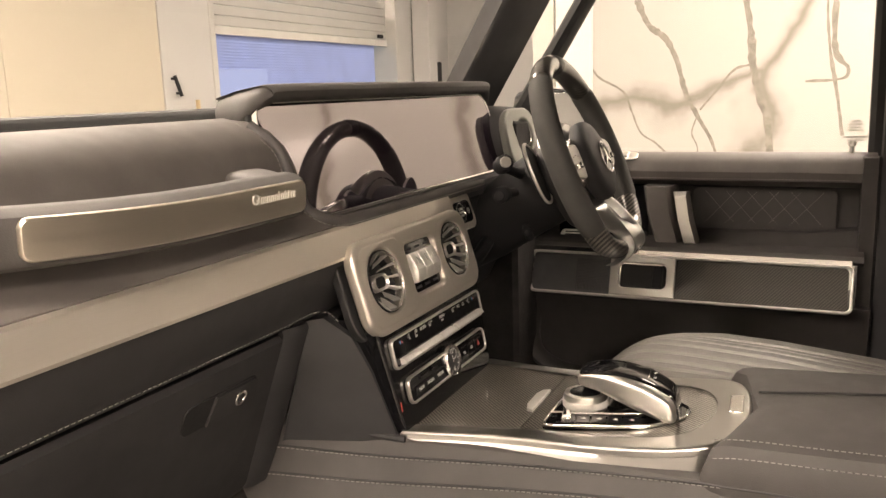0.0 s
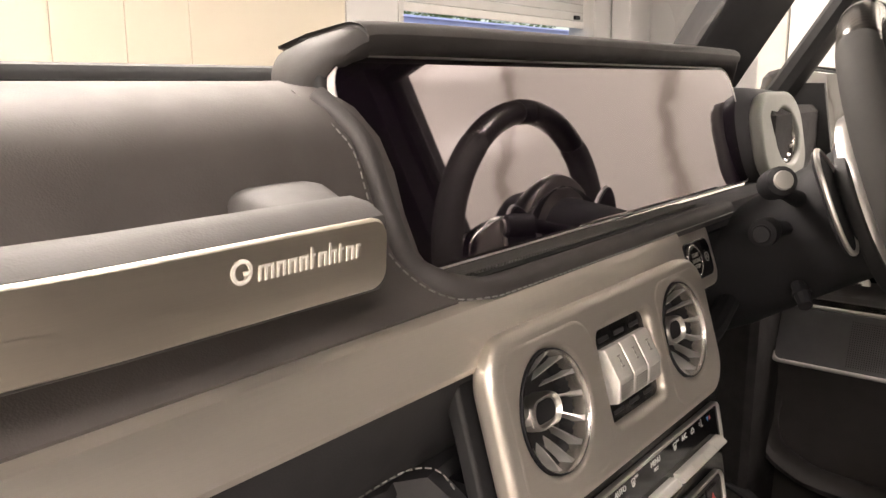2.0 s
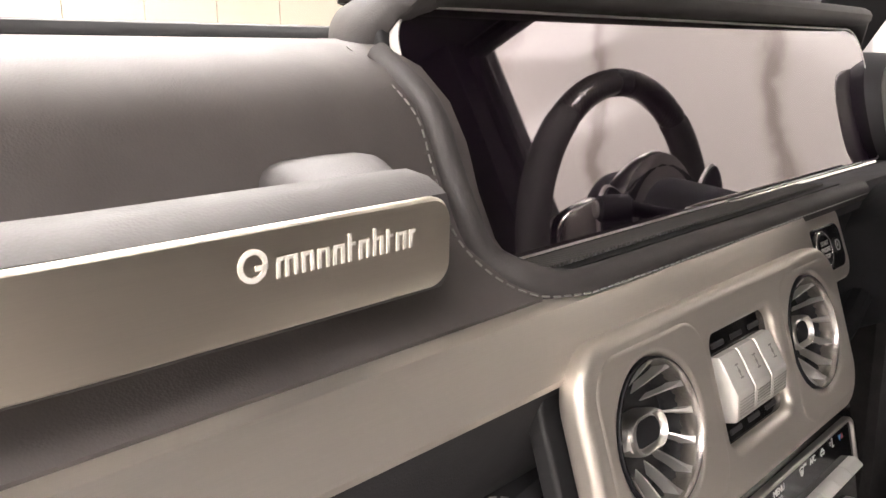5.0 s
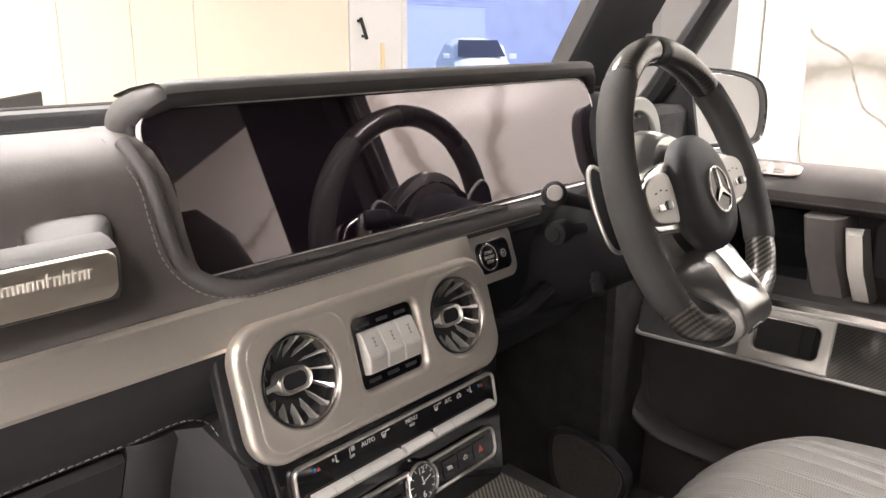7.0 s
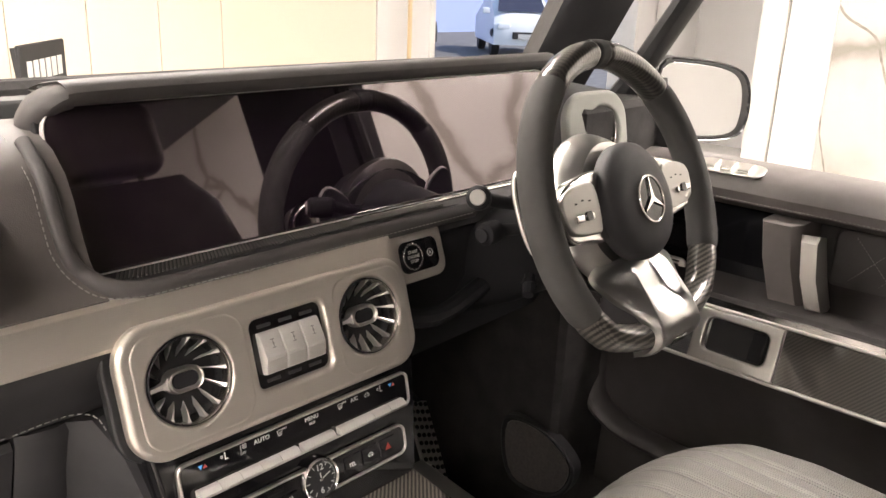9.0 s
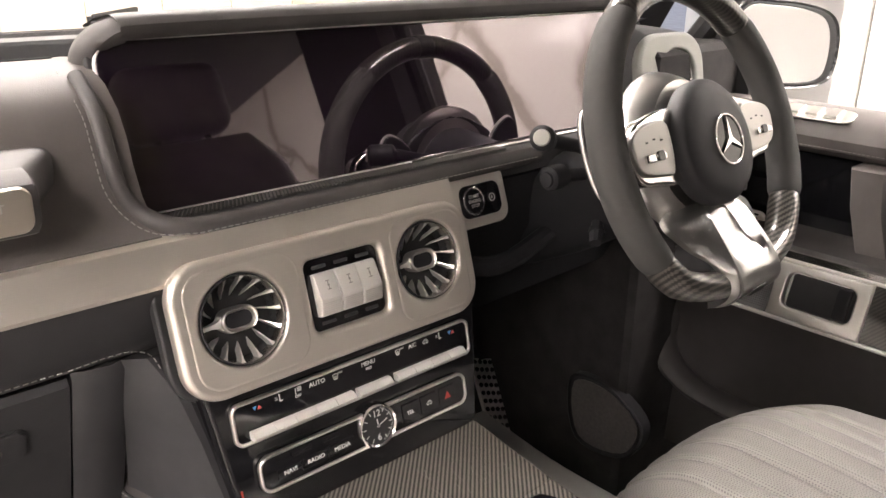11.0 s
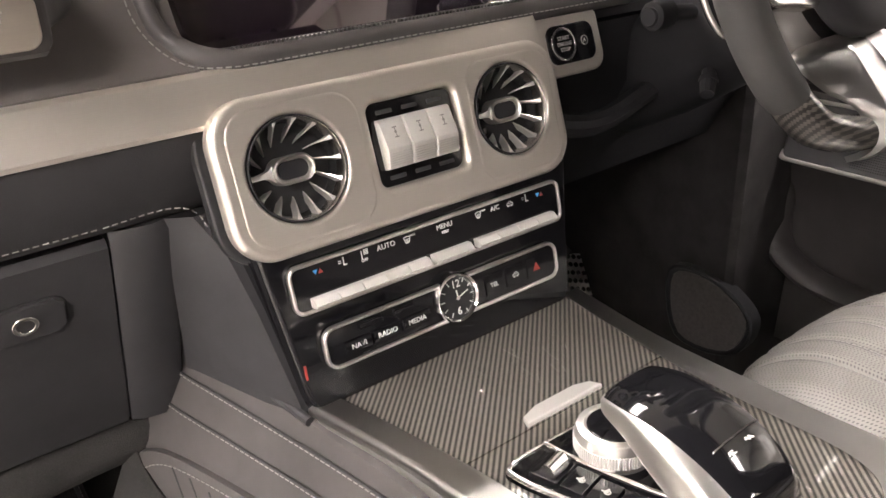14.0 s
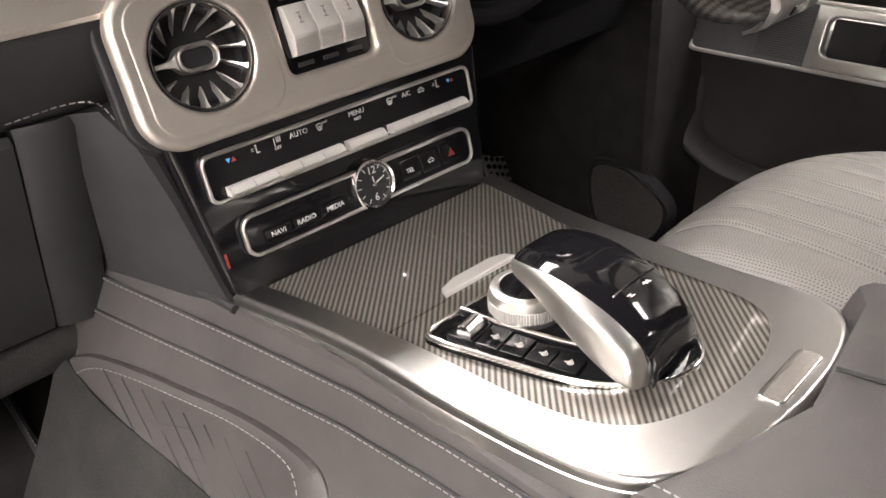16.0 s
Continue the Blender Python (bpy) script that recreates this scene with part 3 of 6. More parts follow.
# ---- car shell ----
shell_floor = part("floor_pan", rbox(1.74, 3.2, 0.06, 0.01, 1, at=(0.05, -0.8, 0.74)), CARPET)
tagged(shell_floor, "black carpeted floor pan of the off-roader", "floor", "", "structure")
under = part("underbody", rbox(1.76, 4.2, 0.32, 0.04, 2, at=(0.05, -0.55, 0.55)), BLACK)
tagged(under, "black underbody of the off-roader", "underbody", "", "structure")
for wx in (-0.74, 0.74):
    for wy in (1.0, -2.0):
        rw = thing("road_wheel", (wx, wy, 0.0), "black off-road tyre on a dark rim", "wheel", "road wheels of the off-roader")
        turn = Matrix.Translation((wx, wy, 0.40)) @ Matrix.Rotation(radians(90), 4, "Y")
        part("tyre", moved(revolve([(0.27, -0.12), (0.38, -0.12), (0.40, -0.09), (0.40, 0.09), (0.38, 0.12), (0.27, 0.12), (0.27, -0.12)], 40, False), turn), BLACK, rw)
        part("rim", moved(revolve([(0.001, -0.06), (0.27, -0.10), (0.27, 0.10), (0.001, 0.06)], 40), turn), HOUSING, rw)
bulk = part("bulkhead", rbox(1.74, 0.05, 0.84, 0.01, 1, at=(0.05, 0.62, 1.13)), CARPET)
tagged(bulk, "black carpeted bulkhead under the dashboard", "wall", "", "structure")
roof = part("roof", extrude_profile([(-2.3, 2.02), (-0.15, 2.04), (-0.02, 1.99), (-0.02, 1.96), (-0.2, 1.98), (-2.3, 1.98)], -0.74, 0.84), HEADLINER)
tagged(roof, "dark fabric roof lining of the cabin", "roof", "", "structure")
for s in (-1, 1):
    wide = 0.26 if s == 1 else 0.05
    kick = part("kick_panel", rbox(wide, 0.54, 0.80, 0.01, 1, at=(s * (0.87 - wide / 2) if s == 1 else -0.805, 0.36, 1.13)), CARPET)
    tagged(kick, "black carpeted side of the footwell", "wall", "", "structure")
bonnet = part("bonnet", rbox(1.5, 1.15, 0.10, 0.04, 3, at=(0, 0.92, 1.30)), gloss("car_paint_dark", (0.02, 0.02, 0.022), 0.2))
tagged(bonnet, "dark painted bonnet ahead of the windscreen", "bonnet", "", "structure")


def pillar(name, rings, mat, label):
    ob = part(name, loft(rings), mat)
    return tagged(ob, label, "pillar", "", "structure")


for s, nm in ((1, "pillar_a_driver"), (-1, "pillar_a_passenger")):
    base = [(0.655, 0.225, 1.535), (0.68, 0.19, 1.535), (0.745, 0.155, 1.535), (0.775, 0.19, 1.535), (0.76, 0.26, 1.535), (0.69, 0.28, 1.535)]
    if s == 1:
        base = [(x + 0.065, y + 0.070, z) for x, y, z in base]
        base2 = [(x - 0.133, y - 0.328, 1.99) for x, y, z in base]
        pillar(nm, [base, base2], LEATHER_DARK, "dark grey windscreen pillar trim")
    else:
        base3 = [(-x, y + 0.02, z) for x, y, z in base]
        base4 = [(-x + 0.02, y - 0.28, 1.99) for x, y, z in base]
        pillar(nm, [base3, base4], LEATHER_DARK, "dark grey windscreen pillar trim")
pillar("pillar_b_driver", [[(0.76, -0.580, z), (0.90, -0.580, z), (0.90, -0.80, z), (0.70, -0.80, z)] for z in (0.77, 1.99)], LEATHER_DARK, "dark grey door pillar trim")
pillar("pillar_b_passenger", [[(-0.66, -0.95, z), (-0.74, -0.95, z), (-0.76, -1.10, z), (-0.66, -1.10, z)] for z in (0.77, 1.99)], LEATHER_DARK, "dark grey door pillar trim")
side = part("rear_side_panel", rbox(0.06, 1.5, 0.72, 0.01, 1, at=(0.72, -1.55, 1.12)), LEATHER_DARK)
tagged(side, "dark rear door trim panel", "panel", "", "structure")
side = part("rear_side_panel", rbox(0.06, 1.3, 0.72, 0.01, 1, at=(-0.72, -1.70, 1.12)), LEATHER_DARK)
tagged(side, "dark rear door trim panel", "panel", "", "structure")
rear = part("rear_wall", rbox(1.5, 0.06, 1.25, 0.01, 1, at=(0, -2.3, 1.38)), LEATHER_DARK)
tagged(rear, "dark rear end of the cabin", "wall", "", "structure")
ws = part("windscreen", loft([[(-0.68, 0.255, 1.563), (0.68, 0.255, 1.563)], [(-0.66, -0.03, 1.985), (0.66, -0.03, 1.985)]], False), GLASS, smooth=0)
tagged(ws, "clear windscreen glass", "window", "", "structure")
ws.visible_shadow = False
wip = thing("wiper", (-0.40, 0.33, 1.566), "black windscreen wiper arm at rest", "wiper")
part("arm", tube([(-0.60, 0.345, 1.555), (-0.45, 0.335, 1.568), (-0.34, 0.33, 1.566)], [0.007, 0.006, 0.004], 8), BLACK, wip)
part("blade", rbox(0.34, 0.006, 0.012, 0.002, 1, at=(-0.52, 0.325, 1.560)), BLACK, wip)
seal = part("trim", extrude_profile([(0.242, 1.561), (0.275, 1.561), (0.268, 1.577), (0.252, 1.575)], -0.70, 0.66), BLACK)
tagged(seal, "black dotted rubber edge of the windscreen", "trim", "", "structure")

# ---- dashboard ----
dash = thing("dashboard", (0, 0.2, 1.05), "grey leather dashboard with stitched seams and brushed metal band", "dashboard")
SV, SN = Vector((0, 0.2420, 0.9703)), Vector((0, -0.9703, 0.2420))
S0 = Vector((0, 0.1163, 1.4333))


def on_screen(u, v, h=0.0):
    return Vector((u, 0, 0)) + S0 + v * SV + h * SN


SCREEN_POSE = facing(S0, SN, SV)
pad = [(0.30, 1.50), (0.252, 1.553), (0.228, 1.562), (0.192, 1.5655), (0.157, 1.561), (0.128, 1.549), (0.107, 1.531), (0.095, 1.51), (0.087, 1.485), (0.076, 1.462), (0.058, 1.444), (0.045, 1.436), (0.045, 1.425), (0.30, 1.42)]


def pad_y(z):
    """Depth of the pad's face at a height."""
    P = pad[3:12]
    for (ya, za), (yb, zb) in zip(P, P[1:]):
        if za >= z >= zb:
            return ya + (yb - ya) * (za - z) / (za - zb)
    return P[-1][0]


part("upper_pad", extrude_profile(pad, -0.80, -0.150), LEATHER, dash)
part("pad_seam", tube([(x, 0.192, 1.5658) for x in (-0.80, -0.17)], 0.0012, 6), LEATHER_DARK, dash, "dark seam across the top of the pad")
behind = [(0.30, 1.50), (0.262, 1.553), (0.240, 1.560), (0.20, 1.562), (0.215, 1.556), (0.18, 1.46), (0.175, 1.42), (0.30, 1.42)]
part("cowl", extrude_profile(behind, -0.150, 0.74), LEATHER_DARK, dash)
# rolled rim round the lower left of the screen
rim = [(-0.1635, pad_y(1.556) - 0.004, 1.556), (-0.1640, pad_y(1.53) - 0.003, 1.53), (-0.1640, pad_y(1.50) - 0.003, 1.50), (-0.1625, pad_y(1.475) - 0.004, 1.475), (-0.157, 0.072, 1.454), (-0.146, 0.056, 1.4425), (-0.128, 0.048, 1.4365), (-0.10, 0.0455, 1.435), (0.05, 0.0455, 1.435), (0.16, 0.0455, 1.435), (0.310, 0.0455, 1.435)]
rim = smooth_path(rim, 4)
rim = [Vector((p.x - 0.0055 * min(1, max(0, (p.z - 1.437) / 0.03)), p.y, p.z)) for p in rim]
part("rim_roll", tube(rim, [0.0098 - 0.0030 * min(1, max(0, (p.z - 1.437) / 0.03)) for p in rim], 14, up=(0, -1, 0.2)), LEATHER_MID_SHADE, dash)
part("ledge", extrude_profile([(0.130, 1.4265), (0.05, 1.4385), (0.05, 1.415), (0.130, 1.415)], -0.150, 0.62), LEATHER_DARK, dash)
stitch_line = smooth_path([(-0.1800, pad_y(1.560) - 0.002, 1.560), (-0.1805, pad_y(1.53) - 0.002, 1.53), (-0.1805, pad_y(1.50) - 0.002, 1.50), (-0.1790, pad_y(1.47) - 0.002, 1.47), (-0.170, pad_y(1.450) - 0.002, 1.450), (-0.155, 0.046, 1.4385), (-0.13, 0.036, 1.4355), (-0.10, 0.0335, 1.4352), (0.05, 0.0332, 1.4352), (0.30, 0.0332, 1.4352)], 5)
part("stitching", stitches(stitch_line), THREAD, dash, "pale thread stitches")
# ribbed strip under the glass
rib_mat = paint("rib_grey", (0.075, 0.072, 0.068), 0.5, 0.1, 30)
rib0 = part("rib", moved(rbox(0.0020, 0.040, 0.0024, 0.0006, 1), Matrix.Rotation(radians(-28), 4, "Z") @ Matrix.Rotation(radians(-8.5), 4, "X")), rib_mat, dash)
rib0.matrix_parent_inverse = dash.matrix_basis.inverted()
rib0.location = (-0.125, 0.0820, 1.4392)
for k in range(1, 104):
    rib = new("rib", rib0.data)
    rib.parent = dash
    rib.matrix_parent_inverse = dash.matrix_basis.inverted()
    rib.location = (-0.125 + 0.0040 * k, 0.0820, 1.4392)
part("strip_base", extrude_profile([(0.106, 1.4345), (0.058, 1.4410), (0.058, 1.425), (0.106, 1.425)], -0.143, 0.30), BLACK, dash)

# hood over the screen
path = [(-0.1535, 1.550), (-0.1535, 1.560), (-0.1505, 1.572), (-0.1420, 1.5835), (-0.127, 1.5925), (-0.098, 1.5975), (0.20, 1.5990), (0.55, 1.5995), (0.590, 1.5975), (0.615, 1.589), (0.632, 1.575), (0.640, 1.558)]
P2 = [Vector((x, z)) for x, z in path]
rings = []
for i, p in enumerate(P2):
    d = (P2[min(i + 1, len(P2) - 1)] - P2[max(i - 1, 0)]).normalized()
    nrm = Vector((-d.y, d.x))
    e = min(i, len(P2) - 1 - i)
    back = (0.034, 0.030, 0.022, 0.013, 0.006, 0.002, 0.0)[min(e, 6)] if i < 6 else (0.030, 0.024, 0.016, 0.008, 0.002, 0.0)[min(e, 5)]
    far = (0.205, 0.208, 0.212, 0.216, 0.220, 0.224)[min(e, 5)]
    f0 = 0.129 + back
    d0 = (0.0078, 0.0085, 0.0100, 0.0120, 0.0140, 0.0150)[min(e, 5)]
    sec = [(-0.006, far), (0.002, (far + f0 + 0.026) / 2), (0.0072, f0 + 0.024), (0.0080, f0 + 0.017), (0.0068, f0 + 0.0085), (0.0036, f0 + 0.0028), (-0.0015, f0), (-d0 * 0.55, f0 + 0.0010), (-d0 * 0.86, f0 + 0.0050), (-d0, f0 + 0.0115), (-d0, f0 + 0.022), (-0.0078, far)]
    rings.append([(p.x + nrm.x * o, y, p.y + nrm.y * o) for o, y in sec])
hood = thing("screen_hood", (0.2, 0.14, 1.55), "dark grey leather hood arching over the wide screen", "hood")
part("shell", loft(finer(rings, 4)), LEATHER_MID_SHADE, hood)
part("back_panel", rbox(0.72, 0.012, 0.046, 0.002, 1, at=(0.23, 0.196, 1.572)), BLACK, hood)

# the wide double screen
scr = thing("display_screen", tuple(on_screen(0.21, 0)), "wide black glass display panel, switched off", "screen")
SW, SH, SCX = 0.749, 0.1520, 0.2252
out = rounded(SW, SH, (0.012, 0.040, 0.022, 0.024), 8, SCX, SH / 2)
part("glass", plate([out], 0.006, 0.0012), SCREEN, scr, "glossy black glass", M=SCREEN_POSE)
part("bezel", plate([rounded(SW + 0.003, SH + 0.003, (0.0135, 0.0415, 0.0235, 0.0255), 8, SCX, SH / 2), out], 0.0070, 0.0004), SILVER_PAINT, scr, "thin silver edge", M=SCREEN_POSE)
part("housing", plate([rounded(SW + 0.012, SH + 0.012, 0.02, 8, SCX, SH / 2)], 0.03, 0.004), BLACK, scr, M=SCREEN_POSE @ Matrix.Translation((0, 0, -0.019)))
part("foot_bar", tube([(x, 0.0965, 1.4370) for x in (0.16, 0.52)], 0.003, 8), CHROME, scr, "chrome bar at the lower edge")

# brushed band across the dash, and the start button panel at its end
band = thing("trim_band", (-0.2, 0.03, 1.40), "brushed silver metal band across the dashboard", "trim")
bandp = [(0.100, 1.432), (0.041, 1.4345), (0.0355, 1.4325), (0.0325, 1.428), (0.0235, 1.402), (0.0245, 1.3985), (0.0290, 1.397), (0.10, 1.397)]
part("band", extrude_profile(bandp, -0.80, 0.16), SILVER, band)
tail = facing((0.2015, 0.036, 1.4005), (0, -0.94, 0.33))
part("end_panel", plate([rounded(0.092, 0.058, (0.016, 0.008, 0.004, 0.004), 6, 0.0, 0.0)], 0.016, 0.003), SILVER, band, M=tail @ Matrix.Translation((0, 0, -0.004)))
start = thing("start_button", (0.191, 0.02, 1.40), "black round engine start button with white lettering", "button")
part("surround", plate([rounded(0.060, 0.036, 0.010, 6)], 0.006, 0.001), PIANO, start, M=tail @ Matrix.Translation((0.004, 0, 0.003)))
part("rim", plate([circle(0.0155), circle(0.0135)], 0.004, 0.0006), CHROME, start, M=tail @ Matrix.Translation((-0.008, 0, 0.006)))
cap = part("cap", plate([circle(0.0132)], 0.006, 0.001), PIANO, start, M=tail @ Matrix.Translation((-0.008, 0, 0.005)))
for k, w in enumerate(("START", "ENGINE", "STOP")):
    part("lettering", lettering(w, 0.0052), PRINT_GREY, cap, M=tail @ Matrix.Translation((-0.008, 0.0052 - 0.0052 * k, 0.0082)))
part("eco_key", plate([circle(0.006)], 0.004, 0.0006), PIANO, start, M=tail @ Matrix.Translation((0.019, 0, 0.005)))
part("eco_ring", plate([circle(0.0045), circle(0.0038)], 0.0006, 0.0001), PRINT_GREY, start, M=tail @ Matrix.Translation((0.019, 0, 0.0075)))
part("eco_mark", lettering("A", 0.005), PRINT_GREY, start, M=tail @ Matrix.Translation((0.019, 0, 0.0074)))

# lower pad, glovebox and cheek
lower = [(0.09, 1.399), (0.030, 1.3965), (0.0315, 1.388), (0.040, 1.366), (0.050, 1.347), (0.059, 1.334), (0.070, 1.327), (0.16, 1.32), (0.16, 1.399)]
# darker leather carries the shade under the band in its colour
part("lower_pad", extrude_profile(lower, -0.80, -0.10), LEATHER_DARK, dash)
part("stitching", stitches([(x, 0.0580, 1.3355) for x in (-0.80, -0.235)], lift=(0, -0.001, 0.0004)), THREAD, dash, "pale thread stitches")
glove = thing("glovebox", (-0.5, 0.14, 1.12), "dark grey leather glovebox lid with a recessed latch", "glovebox")
gl = [(0.20, 1.322), (0.073, 1.322), (0.068, 1.316), (0.138, 1.128), (0.146, 1.118), (0.17, 1.112), (0.32, 1.12), (0.32, 1.322)]
part("lid", extrude_profile(gl, -0.74, -0.232), LEATHER_DARK, glove)
GN = (0, -0.935, -0.355)
gp = facing((-0.325, 0.0845, 1.272), GN)
part("latch_well", plate([rounded(0.118, 0.036, 0.012, 6)], 0.003, 0.0008), BLACK, glove, "dark recessed latch well", M=gp)
part("latch_plate", plate([[(-0.022, -0.0165), (0.050, -0.0165), (0.0565, -0.010), (0.0565, 0.010), (0.050, 0.0165), (-0.014, 0.0165)]], 0.005, 0.0012), LEATHER_DARK, glove, "flush latch plate", M=gp @ Matrix.Translation((0, 0, 0.002)))
lock = part("lock", plate([circle(0.0095), circle(0.006)], 0.006, 0.001), CHROME, glove, "chrome ringed lock", M=gp @ Matrix.Translation((0.028, 0, 0.003)))
part("lock_core", plate([circle(0.0058)], 0.004, 0.0008), KEY, glove, M=gp @ Matrix.Translation((0.028, 0, 0.002)))
part("side_pillow", loft([[(-0.230, y0, z), (-0.222, y0 - 0.006, z), (-0.200, y0 - 0.010, z), (-0.184, y0 - 0.004, z), (-0.168, y0 + 0.03, z), (-0.230, y0 + 0.03, z)] for z, y0 in ((1.328, 0.070), (1.320, 0.068), (1.22, 0.105), (1.12, 0.142))]), LEATHER_DARK, dash)
part("cheek_panel", loft([[(xa, ya, z), (xb, yb, z), (-0.10, yb + 0.01, z), (-0.10, 0.14, z)] for z, xa, ya, xb, yb in ((1.328, -0.190, 0.064, -0.172, 0.052), (1.305, -0.189, 0.070, -0.163, 0.020), (1.26, -0.187, 0.084, -0.154, 0.000), (1.165, -0.180, 0.118, -0.138, -0.028))]), LEATHER_DARK, dash)
part("stitching", stitches(smooth_path([(-0.235, 0.0580, 1.3355), (-0.20, 0.0565, 1.338), (-0.182, 0.052, 1.338), (-0.172, 0.044, 1.334), (-0.168, 0.034, 1.322)], 5), lift=(0, -0.0022, 0.0008)), THREAD, dash, "pale thread stitches")
part("under_panel", rbox(0.62, 0.30, 0.02, 0.004, 1, at=(-0.48, 0.36, 1.105)), CARPET, dash)

roll_y = [0.172 + 0.006 * math.sin(k) for k in range(9)]
roll = part("carpet_roll", tube([(-0.76 + 0.07 * k, roll_y[k], 1.087) for k in range(9)], 0.027, 14), CARPET_GREY)
tagged(roll, "grey carpet roll under the glovebox", "carpet", "", "structure")

# grab handle
grab = thing("grab_handle", (-0.5, 0.02, 1.44), "leather grab handle with a brushed silver face and pale lettering", "grab handle")
gsec = [(0.058, 1.502), (0.050, 1.5095), (0.038, 1.5125), (0.026, 1.5105), (0.0165, 1.5050), (0.0150, 1.500), (0.0165, 1.474), (0.020, 1.4685), (0.032, 1.464), (0.050, 1.466), (0.058, 1.475)]


def handle_ring(x, s=1.0):
    cy, cz = 0.036, 1.489
    return [(x, cy + (y - cy) * s, cz + (z - cz) * s) for y, z in gsec]


def bend(bm):
    """The handle's outer end swings back towards the dash and rises a little."""
    for v in bm.verts:
        q = max(0.0, (-0.38 - v.co.x) / 0.2)
        v.co.y += 0.026 * q * q
        v.co.z += 0.007 * q * q
    return bm


def handle_end(x, dy, s=1.0):
    return [(px, y + dy, z) for px, y, z in handle_ring(x, s)]


part("body", bend(loft(finer([handle_end(-0.690, 0.050), handle_end(-0.668, 0.030), handle_end(-0.648, 0.012), handle_end(-0.628, 0.003), handle_ring(-0.612), handle_ring(-0.55), handle_ring(-0.48), handle_ring(-0.38), handle_ring(-0.262), handle_ring(-0.254, 0.97), handle_ring(-0.249, 0.88), handle_ring(-0.247, 0.72)], 2))), LEATHER_GRIP, grab)
arm_rows = []
for y, xa, xb, zt, zb in ((0.030, -0.300, -0.2480, 1.5095, 1.470), (0.050, -0.296, -0.2400, 1.5120, 1.472), (0.070, -0.289, -0.2280, 1.5135, 1.474), (0.090, -0.282, -0.2150, 1.5135, 1.476), (0.125, -0.276, -0.2000, 1.5115, 1.478)):
    xm, zm, hw, hh = (xa + xb) / 2, (zt + zb) / 2, (xb - xa) / 2, (zt - zb) / 2
    arm_rows.append([(xm + hw * math.copysign(abs(math.cos(a)) ** 0.5, math.cos(a)), y, zm + hh * math.copysign(abs(math.sin(a)) ** 0.5, math.sin(a))) for a in [2 * math.pi * k / 20 for k in range(20)]])
part("bracket", loft(finer(arm_rows, 4)), LEATHER_GRIP, grab, "short leather arm")
part("bracket_seam", tube([(-0.2825, 0.098, 1.499), (-0.2895, 0.075, 1.498), (-0.2965, 0.055, 1.496)], 0.0012, 6), BLACK, grab)
GFN = Vector((0, -0.998, -0.05))
gf = facing((-0.414, 0.0145, 1.4885), GFN)
top_edge = [(-0.160 + 0.320 * k / 24, 0.01675) for k in range(1, 24)]
low_edge = [(x0, -y0) for x0, y0 in reversed(top_edge)]
rim_o = rounded(0.320, 0.0335, 0.009, 8)
rim_o = rim_o[:18] + [p for p in reversed(top_edge) if abs(p[0]) < 0.149] + rim_o[18:] + [p for p in reversed(low_edge) if abs(p[0]) < 0.149]
face = part("face_plate", bend(moved(loft([[(x0 * s, y0 * t, z0) for x0, y0 in rim_o] for s, t, z0 in ((0.99, 0.95, -0.003), (1.0, 1.0, -0.001), (1.0, 1.0, 0.0012), (0.994, 0.94, 0.0028), (0.985, 0.84, 0.0031), (0.97, 0.3, 0.0031), (0.96, 0.02, 0.0031))]), gf)), brushed("brushed_warm", (0.72, 0.66, 0.57), 0.34), grab, "brushed silver face")
# lettering on the face, as plain strokes
MARK = principled("etched_pale", (0.85, 0.82, 0.76), 0.45)[0]
x = 0.0755


def stroke(bm):
    part("stroke", bm, MARK, face, M=gf @ Matrix.Translation((0, 0.0055, 0.0032)))


stroke(join(moved(plate([circle(0.0052, 20), circle(0.0035, 20)], 0.0004, 0), Matrix.Translation((x, 0.0005, 0))), rbox(0.0045, 0.0015, 0.0004, 0, at=(x + 0.003, -0.0003, 0))))
x += 0.0088
for w, h in ((0.0078, 0.0064), (0.0046, 0.0064), (0.0046, 0.0064), (0.0046, 0.0064), (0.0030, 0.0094), (0.0046, 0.0064), (0.0044, 0.0094), (0.0030, 0.0082), (0.0046, 0.0064), (0.0030, 0.0064)):
    base = -0.0047
    bits = [rbox(0.0013, h, 0.0004, 0, at=(x, base + h / 2, 0)), rbox(w, 0.0012, 0.0003, 0, at=(x + w / 2 - 0.00065, base + 0.0058, 0))]
    if w > 0.004:
        bits.append(rbox(0.0013, 0.0060, 0.0004, 0, at=(x + w - 0.0013, base + 0.0030, 0)))
    if w > 0.007:
        bits.append(rbox(0.0013, 0.0060, 0.0004, 0, at=(x + w / 2 - 0.00065, base + 0.0030, 0)))
    stroke(join(*bits))
    x += w + 0.0015

grab.location += Vector((0.002, -0.002, -0.001))

# ---- centre stack ----
stack = thing("centre_stack", (0.01, 0.0, 1.18), "gloss black centre stack with chrome framed key panels", "centre stack")
TN = Vector((0, -0.958, 0.287)).normalized()
bz = facing((-0.002, 0.0066, 1.3588), TN)
bezel_out = rounded(0.330, 0.119, 0.032, 10)
VL, VR = -0.1035, 0.1050
holes = [circle(0.0400, 48, VL, 0.002), circle(0.0400, 48, VR, 0.0045), rounded(0.0845, 0.067, 0.008, 6, 0.0055, 0.002)]
part("vent_panel", plate([bezel_out] + holes, 0.017, 0.006, 5), SILVER, stack, "brushed silver panel round the vents", M=bz @ Matrix.Translation((0, 0, -0.0005)))
